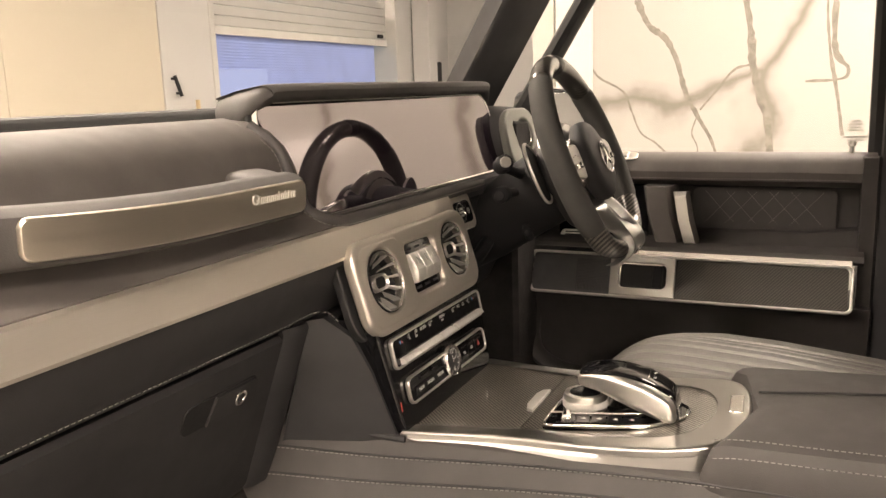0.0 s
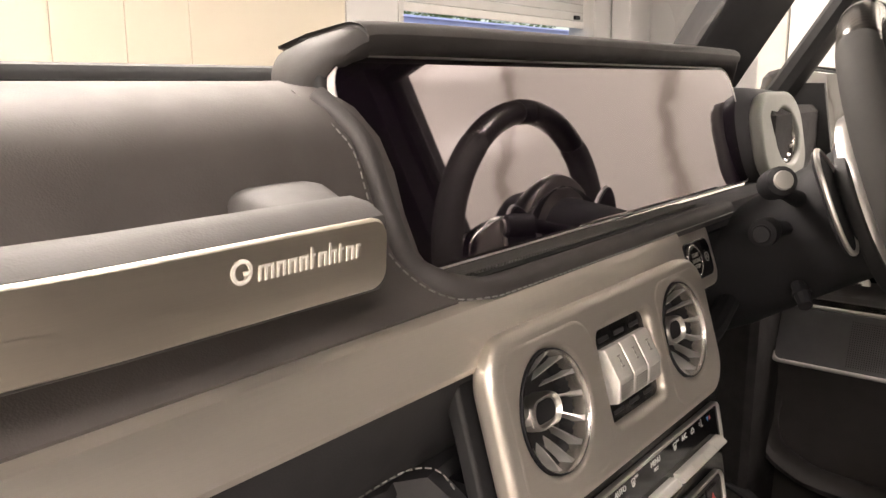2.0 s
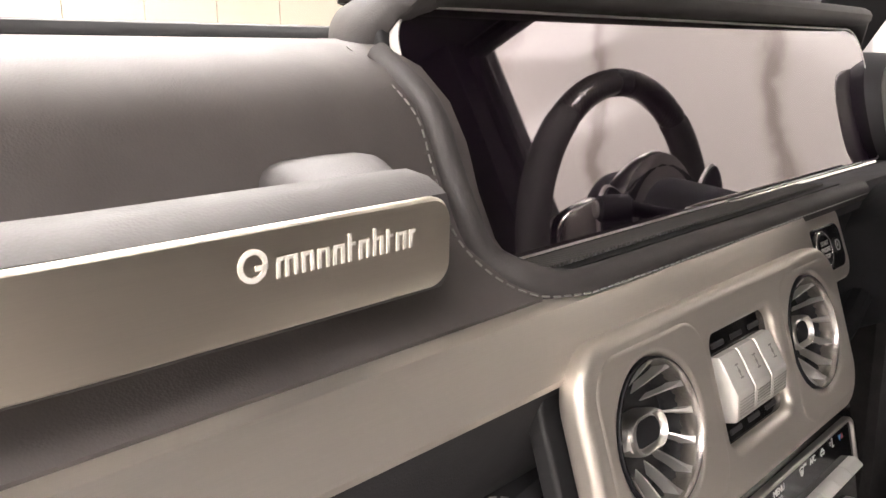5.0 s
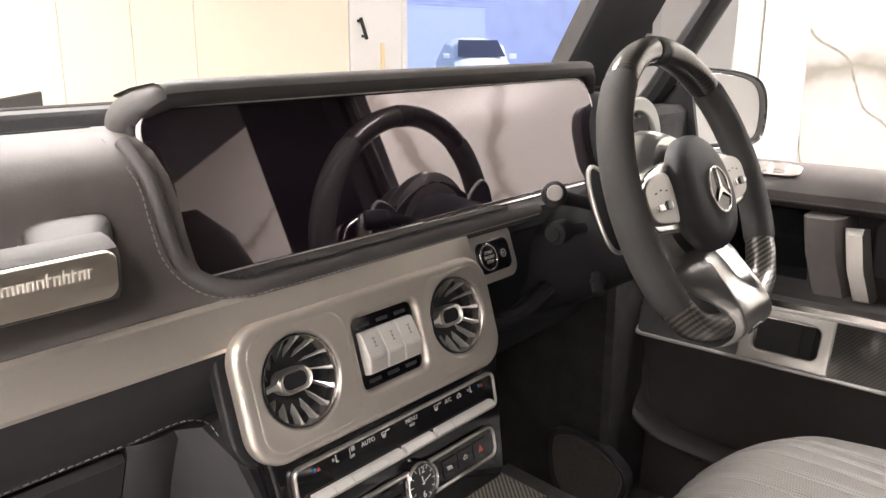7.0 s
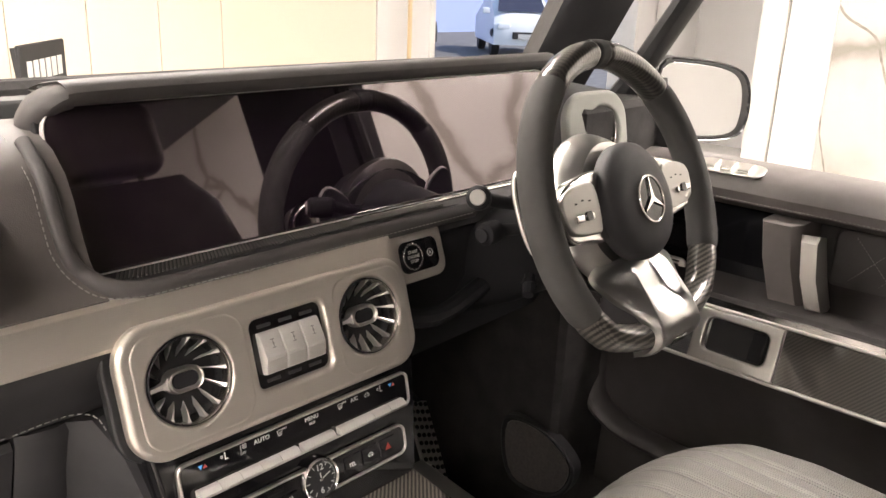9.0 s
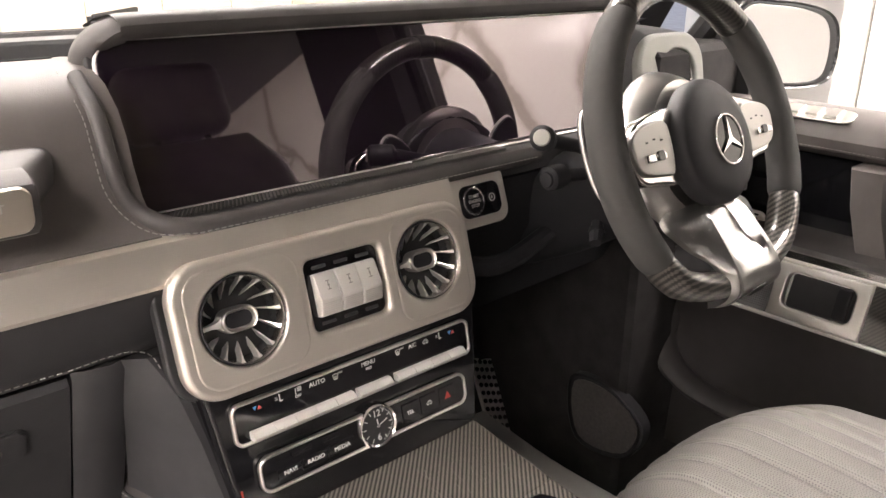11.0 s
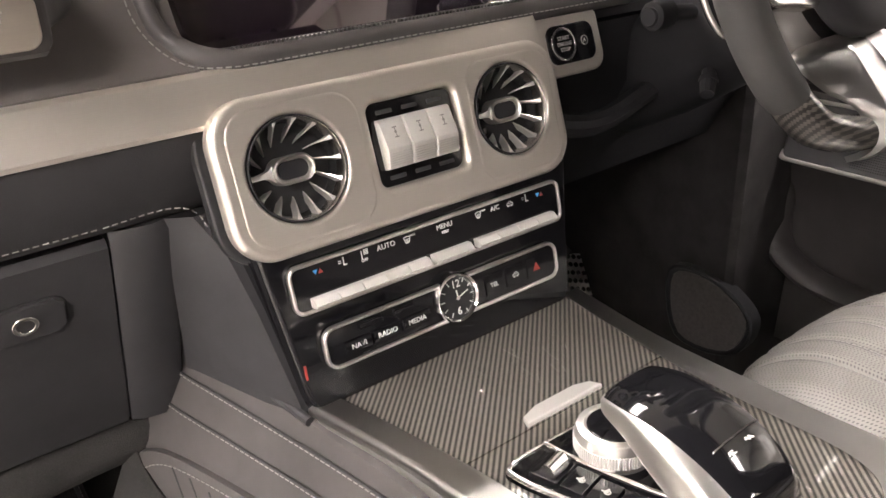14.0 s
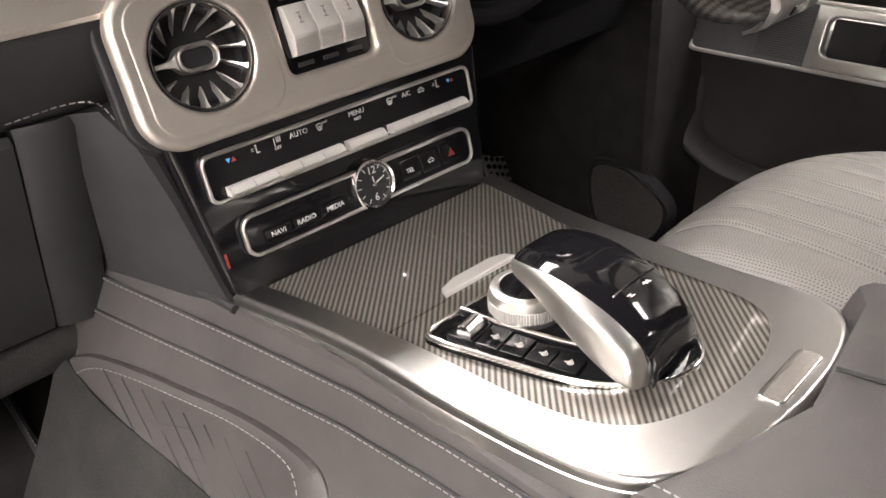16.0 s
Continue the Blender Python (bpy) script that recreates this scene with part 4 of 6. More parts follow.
# black sheet stands in for the shade behind the panel's edge
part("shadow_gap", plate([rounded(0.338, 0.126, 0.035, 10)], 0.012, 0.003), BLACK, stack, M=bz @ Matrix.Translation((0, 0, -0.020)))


def air_vent(M, r=0.042, fins=14, at=None):
    """A turbine vent: ring, radial fins, flattened hub and its bar."""
    at = at or tuple(M.translation)
    v = thing("air_vent", at, "round turbine air vent with chrome fins", "air vent", "round air vents")
    part("well", moved(revolve([(0.001, -0.055), (r * 0.8, -0.055), (r * 1.0, -0.004), (r * 1.0, 0.0), (r * 0.965, 0.0), (r * 0.76, -0.05), (0.001, -0.05)], 40), M), BLACK, v)
    part("ring", moved(plate([circle(r, 48), circle(r * 0.965, 48)], 0.006, 0.0008), M @ Matrix.Translation((0, 0, -0.002))), SOFT, v, "thin dark ring")
    part("wall", moved(revolve([(r * 0.93, -0.0105), (r * 0.86, -0.024), (r * 0.80, -0.042)], 48, False), M), SOFT, v, "dark inner wall")
    part("rim", moved(revolve([(r * 0.968, 0.0012), (r * 0.955, 0.0004), (r * 0.938, -0.003), (r * 0.925, -0.0085), (r * 0.918, -0.0115)], 48, False), M), VENT_METAL, v, "satin silver inner rim")
    for k in range(fins):
        a = 2 * math.pi * (k + 0.5) / fins + 0.24
        if abs(math.sin(a)) < 0.16 and math.cos(a) < 0:
            continue
        rows = []
        for i in range(7):
            q = i / 6
            rr = r * (0.42 + 0.54 * q)
            aa = a + 0.22 * (1 - q) ** 1.4
            dep = -0.030 + 0.0265 * q ** 0.75
            wd = 0.0007 + 0.0007 * q + 0.0034 * q ** 9
            c = Vector((rr * math.cos(aa), rr * math.sin(aa), dep))
            t = Vector((-math.sin(aa), math.cos(aa), 0))
            rows.append([c + t * wd * 0.5 + Vector((0, 0, 0.0016)), c - t * wd * 0.5 + Vector((0, 0, 0.0016)), c - t * (wd * 0.5 + 0.0008) + Vector((0, 0, -0.007)), c + t * (wd * 0.5 - 0.0004) + Vector((0, 0, -0.007))])
        part("fin", moved(loft(rows), M), FIN, v)
    hub = part("hub", moved(loft([[(x * s, y * s, z) for x, y in rounded(0.036, 0.0215, 0.0105, 8)] for s, z in ((0.6, -0.045), (0.94, -0.026), (1.0, -0.014), (0.985, -0.0095), (0.93, -0.0068), (0.85, -0.0062), (0.78, -0.0078), (0.75, -0.0105))]), M), SATIN, v, "oval chrome hub")
    part("mesh", moved(plate([rounded(0.0245, 0.0135, 0.0062, 6)], 0.002, 0.0004), M @ Matrix.Translation((0, 0, -0.0102))), SOFT, hub, "dark mesh centre")
    part("bar", moved(loft([[(-r * 0.97, 0.0016, -0.004), (-r * 0.97, -0.0016, -0.004), (-r * 0.97, -0.0016, -0.008), (-r * 0.97, 0.0016, -0.008)], [(-0.026, 0.0019, -0.0075), (-0.026, -0.0019, -0.0075), (-0.026, -0.0019, -0.015), (-0.026, 0.0019, -0.015)], [(-0.0205, 0.0030, -0.0080), (-0.0205, -0.0030, -0.0080), (-0.0205, -0.0030, -0.016), (-0.0205, 0.0030, -0.016)], [(-0.0155, 0.0066, -0.0095), (-0.0155, -0.0066, -0.0095), (-0.0155, -0.0066, -0.018), (-0.0155, 0.0066, -0.018)]]), M), KEY, v)
    return v


for px0, px1, hx, hy in ((-0.156, -0.043, VL, 0.002), (0.058, 0.156, VR, 0.0045)):
    cxp, wp = (px0 + px1) / 2, px1 - px0
    part("vent_pod", plate([rounded(wp, 0.106, 0.024 if wp > 0.1 else 0.020, 8, cxp, 0), circle(0.0399, 48, hx, hy)], 0.010, 0.0045, 5), SILVER, stack, "slightly raised silver pod round a vent", M=bz @ Matrix.Translation((0, 0, 0.0036)))
air_vent(bz @ Matrix.Translation((VL, 0.002, 0.0072)), 0.0395)
air_vent(bz @ Matrix.Translation((VR, 0.0045, 0.0072)), 0.0395)

sw = thing("switch_panel", (0.006, -0.01, 1.33), "black switch panel with three silver rocker keys", "switch panel")
part("panel", plate([rounded(0.0840, 0.0665, 0.008, 6)], 0.008, 0.001), PIANO, sw, M=bz @ Matrix.Translation((0.0055, 0.002, -0.003)))
for k in range(3):
    kx = 0.0055 + (k - 1) * 0.0235
    prof = [(-0.0205, 0.0), (-0.0205, 0.0078), (-0.0195, 0.0092), (-0.0060, 0.0128), (-0.0045, 0.0130), (-0.0030, 0.0124), (0.0165, 0.0072), (0.0185, 0.0058), (0.0190, 0.0)]
    key = part("key", loft([[(x0 * q, y * (0.97 if q < 1 else 1) , z - dz) for y, z in prof] for x0, q, dz in ((-0.0113, 1, 0.0012), (-0.0108, 1, 0.0003), (-0.0100, 1, 0.0), (0.0100, 1, 0.0), (0.0108, 1, 0.0003), (0.0113, 1, 0.0012))]), SILVER_PAINT, sw, "brushed silver rocker key", M=bz @ Matrix.Translation((kx, 0.003, 0.0)))
    part("symbol", join(rbox(0.0008, 0.008, 0.0003, 0), rbox(0.004, 0.0009, 0.0003, 0, at=(0, 0.004, 0)), rbox(0.004, 0.0009, 0.0003, 0, at=(0, -0.004, 0)), rbox(0.002, 0.002, 0.0003, 0)), PRINT_GREY, key, M=bz @ Matrix.Translation((kx, 0.0105, 0.0109)) @ Matrix.Rotation(radians(-14.8), 4, "X"))
    part("ribs", join(*[rbox(0.0196, 0.0007, 0.0008, 0, at=(0, -0.0052 + 0.0019 * j, 0)) for j in range(6)]), SATIN, key, "fine raised ribs", M=bz @ Matrix.Translation((kx, 0.003 - 0.0128, 0.0112)) @ Matrix.Rotation(radians(14.9), 4, "X"))
    for sy in (0.0275, -0.0245):
        part("lamp_slot", moved(rbox(0.0155, 0.0035, 0.0012, 0.0006, 1), bz @ Matrix.Translation((0.0055 + (k - 1) * 0.0245, sy, 0.0015))), paint("slot_dark", (0.035, 0.035, 0.036), 0.4), sw, "small dark indicator slot")

KN = Vector((0, -0.979, 0.203)).normalized()
st = facing((0.003, -0.0225, 1.2515), KN)
body = rounded(0.296, 0.142, 0.012, 5)
part("face", plate([[(x * (1.0 + 0.06 * (y / 0.07)), y) for x, y in body]], 0.03, 0.004), PIANO, stack, "gloss black face", M=st @ Matrix.Translation((0, -0.002, -0.016)))
part("side", loft([[(-0.157, 0.009, 1.323), (0.153, 0.009, 1.323), (0.153, 0.10, 1.323), (-0.157, 0.10, 1.323)], [(-0.135, -0.023, 1.176), (0.135, -0.023, 1.176), (0.135, 0.10, 1.176), (-0.135, 0.10, 1.176)]]), PIANO, stack)


def framed(name, M, w, h, r, label):
    t = thing(name, tuple(M.translation), label, "key panel")
    part("frame", plate([rounded(w, h, r, 8), rounded(w - 0.006, h - 0.006, r - 0.003, 8)], 0.006, 0.0014), SATIN, t, "chrome frame", M=M @ Matrix.Translation((0, 0, 0.001)))
    part("panel", plate([rounded(w - 0.0062, h - 0.0062, r - 0.003, 8)], 0.004, 0.0006), PIANO, t, M=M)
    return t


acM = st @ Matrix.Translation((0, 0.0255, 0.001))
ac = framed("climate_panel", acM, 0.276, 0.039, 0.0085, "black climate control panel with a chrome frame and silver keys")
for x0, x1 in ((-0.124, -0.016), (-0.012, 0.028), (0.034, 0.125)):
    n = 5 if x1 - x0 > 0.1 else 1 if x1 - x0 < 0.05 else 4
    w = (x1 - x0) / n
    for k in range(n):
        kb = loft([[(x, y, z) for y, z in ((-0.0065, 0.0), (-0.0066, 0.0072), (-0.0058, 0.0088), (-0.0044, 0.0094), (-0.0002, 0.0060), (0.0006, 0.0048), (0.0008, 0.0))] for x in (x0 + w * k + 0.0003, x0 + w * (k + 1) - 0.0003)])
        part("key", kb, SILVER_PAINT, ac, "polished silver key", M=acM @ Matrix.Translation((0, -0.0085, 0.002)))
for k, (tx, w, s) in enumerate(((-0.051, "AUTO", 0.0062), (0.007, "MENU", 0.0060), (0.007, "REST", 0.0034), (0.062, "A/C", 0.0060), (-0.072, "OFF", 0.0036))):
    part("lettering", lettering(w, s), PRINT, ac, M=acM @ Matrix.Translation((tx, 0.0118 - (0.0052 if s < 0.005 else 0), 0.0024)))


def tri_mark(x, y, s, up=1):
    return moved(plate([[(-s, -s * 0.8 * up), (s, -s * 0.8 * up), (0, s * 0.9 * up)] if up > 0 else [(0, -s * 0.9), (s, s * 0.8), (-s, s * 0.8)]], 0.0003, 0), Matrix.Translation((x, y, 0)))


for sx in (-0.113, 0.114):
    part("warmer_mark", tri_mark(sx + 0.0022, 0.0105, 0.0022, 1), RED, ac, M=acM @ Matrix.Translation((0, 0, 0.0024)))
    part("cooler_mark", tri_mark(sx - 0.0022, 0.0105, 0.0022, -1), BLUE, ac, M=acM @ Matrix.Translation((0, 0, 0.0024)))


def panel_symbol(x, kind):
    """Small printed symbols: air flow, demister, recirculation."""
    bits = []
    if kind == "flow":
        bits = [rbox(0.0012, 0.006, 0.0003, 0, at=(0.002, 0, 0)), rbox(0.004, 0.0012, 0.0003, 0, at=(0.0035, -0.0028, 0)), rbox(0.003, 0.0008, 0.0003, 0, at=(-0.0022, 0.002, 0)), rbox(0.003, 0.0008, 0.0003, 0, at=(-0.0022, 0.0, 0)), moved(plate([circle(0.001, 10)], 0.0003, 0), Matrix.Translation((0.002, 0.0042, 0)))]
    elif kind == "fan":
        bits = [moved(plate([circle(0.0014, 12), circle(0.0007, 12)], 0.0003, 0), Matrix.Translation((sx, sy, 0))) for sx in (0.001, 0.0038) for sy in (0.0014, 0.0042)] + [rbox(0.0007, 0.008, 0.0003, 0, at=(-0.0025, 0.001, 0))]
    elif kind == "demist":
        bits = [plate([[(-0.004, 0.003), (-0.0025, -0.003), (0.0025, -0.003), (0.004, 0.003), (0.0, 0.0042)], [(-0.0031, 0.0024), (-0.0019, -0.0023), (0.0019, -0.0023), (0.0031, 0.0024), (0.0, 0.0033)]], 0.0003, 0)] + [rbox(0.0005, 0.005, 0.0003, 0, at=(q, -0.0012, 0)) for q in (-0.0012, 0, 0.0012)] + [moved(lettering("MAX", 0.003), Matrix.Translation((0.0072, 0.0032, 0)))]
    else:
        bits = [plate([rounded(0.009, 0.003, 0.0012, 4), rounded(0.0078, 0.0018, 0.0006, 4)], 0.0003, 0), plate([[(-0.003, 0.0014), (-0.0012, 0.0034), (0.0018, 0.0034), (0.003, 0.0014), (0.0022, 0.0014), (0.0013, 0.0027), (-0.0008, 0.0027), (-0.0022, 0.0014)]], 0.0003, 0)] + [moved(plate([circle(0.0011, 10)], 0.0003, 0), Matrix.Translation((q, -0.0016, 0))) for q in (-0.0024, 0.0024)]
    return moved(join(*bits), Matrix.Translation((x, 0.0108, 0.0024)) @ Matrix.Scale(0.8, 4))


for tx, kd in ((-0.092, "flow"), (-0.072, "fan"), (-0.031, "demist"), (0.043, "demist"), (0.079, "car"), (0.096, "flow")):
    part("symbol", panel_symbol(tx, kd), PRINT, ac, M=acM)

loM = st @ Matrix.Translation((0.001, -0.0265, 0.002))
lo = framed("media_panel", loM, 0.246, 0.035, 0.011, "black media key panel with a chrome frame round a clock")
for k, (x, y, w, h) in enumerate(((-0.094, -0.0040, 0.026, 0.011), (-0.067, -0.0036, 0.028, 0.011), (-0.038, -0.0036, 0.030, 0.011))):
    key = part("key", rbox(w - 0.001, h, 0.004, 0.0012, 2), PIANO, lo, M=loM @ Matrix.Translation((x, y, 0.002)))
    part("lettering", lettering(("NAVI", "RADIO", "MEDIA")[k], 0.0060), PRINT, key, M=loM @ Matrix.Translation((x, y, 0.0044)))
for x, w in ((-0.080, 0.022), (-0.048, 0.02)):
    part("key", rbox(w, 0.006, 0.004, 0.0012, 2), PIANO, lo, M=loM @ Matrix.Translation((x, 0.0095, 0.002)))
for k, x in enumerate((0.047, 0.071, 0.096)):
    key = part("key", rbox(0.0215, 0.019, 0.004, 0.0012, 2), PIANO, lo, M=loM @ Matrix.Translation((x, 0.0, 0.0012)))
    if k == 0:
        part("lettering", lettering("TEL", 0.0056), PRINT, key, M=loM @ Matrix.Translation((x - 0.001, -0.001, 0.0035)))
    elif k == 1:
        part("symbol", panel_symbol(0, "car"), PRINT, key, M=loM @ Matrix.Translation((x, -0.0108, 0.0012)))
    else:
        part("hazard_mark", plate([[(-0.0042, -0.0036), (0.0042, -0.0036), (0, 0.004)]], 0.0006, 0), RED, key, "red triangle", M=loM @ Matrix.Translation((x, 0, 0.0035)))

clock = thing("clock", tuple((loM @ Vector((0.006, 0, 0)))), "small round analogue clock with a black face and chrome ring", "clock")
ckM = loM @ Matrix.Translation((0.0045, 0.0012, 0.003))
part("ring", moved(revolve([(0.0185, -0.006), (0.0215, -0.006), (0.0215, 0.002), (0.0205, 0.004), (0.0188, 0.0025), (0.0185, -0.006)], 48, False), ckM), CHROME, clock)
part("face", plate([circle(0.0190, 48)], 0.003, 0.0004), BLACK, clock, M=ckM)
for k in range(60):
    if k % 5 and 3 <= k <= 27 or k % 5 == 0 and k not in (0, 30):
        a = radians(90 - 6 * k)
        L0 = 0.0016 if k % 5 else 0.004
        part("mark", rbox(L0, 0.0003 if k % 5 else 0.0009, 0.0002, 0), PRINT, clock, M=ckM @ Matrix.Rotation(a, 4, "Z") @ Matrix.Translation((0.0176 - L0 / 2, 0, 0.0017)))
part("numeral", lettering("12", 0.0095), PRINT, clock, M=ckM @ Matrix.Translation((0, 0.0120, 0.0017)))
part("numeral", lettering("6", 0.0095), PRINT, clock, M=ckM @ Matrix.Translation((0, -0.0120, 0.0017)))
for ln, w, ang in ((0.009, 0.0012, 96), (0.014, 0.0010, 20)):
    part("pointer", rbox(ln, w, 0.0003, 0), PRINT, clock, M=ckM @ Matrix.Rotation(radians(ang), 4, "Z") @ Matrix.Translation((ln / 2 - 0.002, 0, 0.0024)))
part("hub", plate([circle(0.0018, 16)], 0.0012, 0.0002), CHROME, clock, M=ckM @ Matrix.Translation((0, 0, 0.0024)))
part("mark", rbox(0.002, 0.012, 0.0006, 0), RED, stack, "small red mark", M=st @ Matrix.Translation((-0.1385, -0.0385, -0.0008)))

# ---- centre console ----
CM = pose(0.0125, -0.03, 1.180, -2.0, 0, 0)


def scoop(y):
    """Rise of the console's tail, which sweeps up towards the armrest."""
    return 0.012 * min(1.0, max(0.0, (-y - 0.21) / 0.16)) ** 2


def swept(bm):
    for v in bm.verts:
        v.co.z += scoop(v.co.y)
    return bm


con = thing("centre_console", (0.0125, -0.2, 0.80), "leather covered centre console with stitched sides", "console")


def flowing(pts):
    """The same half outline with its bends rounded."""
    return [(p.x, p.y) for p in smooth_path([(x, y, 0) for x, y in pts], 5)]


def half_outline(pts):
    """A symmetric outline from its right half, front to back."""
    return [(-x, y) for x, y in pts] + [(x, y) for x, y in reversed(pts)]


carbon_half = [(0.1315, 0.004), (0.1075, -0.133), (0.1015, -0.195), (0.0990, -0.248), (0.0945, -0.290), (0.0870, -0.314), (0.0745, -0.331), (0.0560, -0.343), (0.0300, -0.352), (0.0, -0.355)]
chrome_half = [(0.1490, 0.004), (0.1305, -0.11), (0.1265, -0.21), (0.1230, -0.29), (0.1180, -0.332), (0.1070, -0.358), (0.0830, -0.376), (0.0450, -0.386), (0.0, -0.389)]
carbon_half, chrome_half = flowing(carbon_half), flowing(chrome_half)
carb = half_outline(carbon_half[:-1] + [(0.001, -0.355)])
chro = half_outline(chrome_half[:-1] + [(0.001, -0.389)])
part("frame", swept(plate([chro, carb], 0.018, 0.0050, 6)), FRAME, con, "satin silver frame", M=CM @ Matrix.Translation((0, 0, -0.0062)))
flank = []
for x, y in chrome_half:
    h = scoop(y)
    low_z = -0.016 - 0.030 * min(1.0, max(0.0, (-y - 0.22) / 0.13))
    flank.append([(-x + 0.003, y, h - 0.004), (-x - 0.001, y, h - 0.007), (-x - 0.003, y, 0.4 * low_z - 0.006), (-x - 0.005, y, low_z), (-x + 0.02, y, low_z), (-x + 0.02, y, h - 0.004)])
part("frame_flank", loft(flank), FRAME, con, "satin silver flank of the frame", M=CM)
part("frame_flank", loft([[(-x, y, z) for x, y, z in r] for r in flank]), FRAME, con, "satin silver flank of the frame", M=CM)
part("release_key", swept(moved(plate([rounded(0.058, 0.0165, 0.004, 5)], 0.004, 0.001), Matrix.Translation((0.016, -0.3710, 0.0024)) @ Matrix.Rotation(radians(3), 4, "Z"))), POLISH, con, "flush silver release key", M=CM)

def half_width(y):
    """Half the width of the carbon sheet at a line across it."""
    for (xa, ya), (xb, yb) in zip(carbon_half, carbon_half[1:]):
        if ya >= y >= yb:
            return xa + (xb - xa) * (ya - y) / max(ya - yb, 1e-6)
    return 0.0


def carbon_sheet(y0, y1, rows):
    """A thin sheet between two lines, following the sweep of the tail."""
    rings = []
    for k in range(rows + 1):
        y = y0 + (y1 - y0) * math.sin(math.pi / 2 * k / rows)
        w = max(half_width(y) - 0.0006, 0.001)
        top = [(w * q / 8, y, scoop(y)) for q in range(-8, 9)]
        rings.append(top + [(x, y, z - 0.006) for x, y, z in reversed(top)])
    return loft(rings)


part("front_cover", carbon_sheet(0.002, -0.1315, 4), CARBON, con, "glossy carbon fibre cover", M=CM)
rnd = random.Random(7)
marks = []
for k in range(9):
    x0, y0, a = rnd.uniform(0.0, 0.09), rnd.uniform(-0.10, -0.03), rnd.uniform(0.6, 1.7)
    ln, cv = rnd.uniform(0.010, 0.032), rnd.uniform(-0.25, 0.25)
    marks.append(tube([CM @ Vector((x0 + ln * q * math.cos(a + cv * q), y0 + ln * q * math.sin(a + cv * q), 0.0001)) for q in (0, 0.25, 0.5, 0.75, 1)], 0.00016, 4))
part("scratches", join(*marks), PRINT_GREY, con, "fine pale scratches in the lacquer")
part("rear_cover", carbon_sheet(-0.1330, -0.3547, 40), CARBON, con, "glossy carbon fibre cover", M=CM)
part("pull_tab", plate([[(-0.034, -0.131), (0.044, -0.131), (0.040, -0.122), (0.026, -0.117), (-0.014, -0.117), (-0.030, -0.122)]], 0.006, 0.0015), KEY, con, "silver pull tab", M=CM @ Matrix.Translation((-0.007, 0.0008, 0.001)))

# controller on the console
CT = CM @ Matrix.Translation((-0.011, -0.008, 0.0)) @ Matrix.Diagonal((1, 1, 1.28, 1))
ctl = thing("touch_controller", tuple(CT @ Vector((-0.01, -0.25, 0))), "silver and black touchpad controller with a knurled dial", "controller")
base = smooth_path([(-0.0745, -0.150, 0), (-0.040, -0.148, 0), (0.020, -0.150, 0), (0.046, -0.170, 0), (0.054, -0.215, 0), (0.050, -0.270, 0), (0.030, -0.305, 0), (0.0, -0.312, 0), (-0.030, -0.294, 0), (-0.052, -0.262, 0), (-0.068, -0.205, 0), (-0.078, -0.165, 0)], 4, True)
base2 = [(p.x, p.y) for p in base]
cen = Vector((-0.012, -0.225))
part("base", plate([base2], 0.006, 0.0012), PIANO, ctl, "gloss black base", M=CT @ Matrix.Translation((0, 0, 0.001)))
inner = [(cen.x + (x - cen.x) * 0.945, cen.y + (y - cen.y) * 0.965) for x, y in base2]
part("base_rim", plate([base2, inner], 0.009, 0.0016), CHROME, ctl, "chrome rim", M=CT @ Matrix.Translation((0, 0, 0.0015)))
# key strip on the passenger side
ax, ay = Vector((-0.0565, -0.160)), Vector((-0.030, -0.270))
dr = (ay - ax).normalized()
KM = CT @ Matrix.Translation((ax.x, ax.y, 0.0048)) @ Matrix.Rotation(math.atan2(dr.y, dr.x), 4, "Z")
for k, (a, w) in enumerate(((0.013, 0.022), (0.034, 0.017), (0.053, 0.017), (0.072, 0.017), (0.091, 0.019))):
    key = part("key", rbox(w, 0.026 - 0.002 * k, 0.003, 0.0008, 2), PIANO, ctl, "flat gloss key", M=KM @ Matrix.Translation((a, -0.001 - 0.0012 * k, 0)))
    if k == 0:
        part("roller", moved(tube([(0, -0.009, 0), (0, 0.009, 0)], 0.0055, 14), KM @ Matrix.Translation((a + 0.001, -0.001, 0.002))), CHROME, ctl, "chrome volume roller")
    else:
        part("symbol", join(rbox(0.005, 0.0012, 0.0003, 0), rbox(0.0012, 0.005, 0.0003, 0, at=(0.001, 0.001, 0)), moved(plate([circle(0.0024, 12), circle(0.0016, 12)], 0.0003, 0), Matrix.Translation((0.0015, 0, 0)))), PRINT_GREY, key, M=KM @ Matrix.Translation((a, -0.001 - 0.0012 * k, 0.0017)))
part("strip_edge", tube([CT @ Vector((x, y, 0.006)) for x, y in ((-0.040, -0.150), (-0.036, -0.185), (-0.026, -0.225), (-0.014, -0.262))], 0.0016, 8), CHROME, ctl, "chrome divider")
# dial
DM = CT @ Matrix.Translation((-0.0085, -0.186, 0.004))
part("dial_body", moved(revolve([(0.026, 0.0), (0.0275, 0.004), (0.0275, 0.013), (0.026, 0.0165), (0.021, 0.0175), (0.0195, 0.0165), (0.001, 0.0155)], 48), DM), SATIN, ctl, "satin silver dial")
part("dial_knurl", moved(join(*[rbox(0.0008, 0.0014, 0.007, 0, at=(0.0277 * math.cos(2 * math.pi * k / 90), 0.0277 * math.sin(2 * math.pi * k / 90), 0.0075)) for k in range(90)]), DM), KEY, ctl, "fine knurling")
part("dial_top", moved(plate([circle(0.0195, 40)], 0.002, 0.0006), DM @ Matrix.Translation((0, 0, 0.0165))), PIANO, ctl)
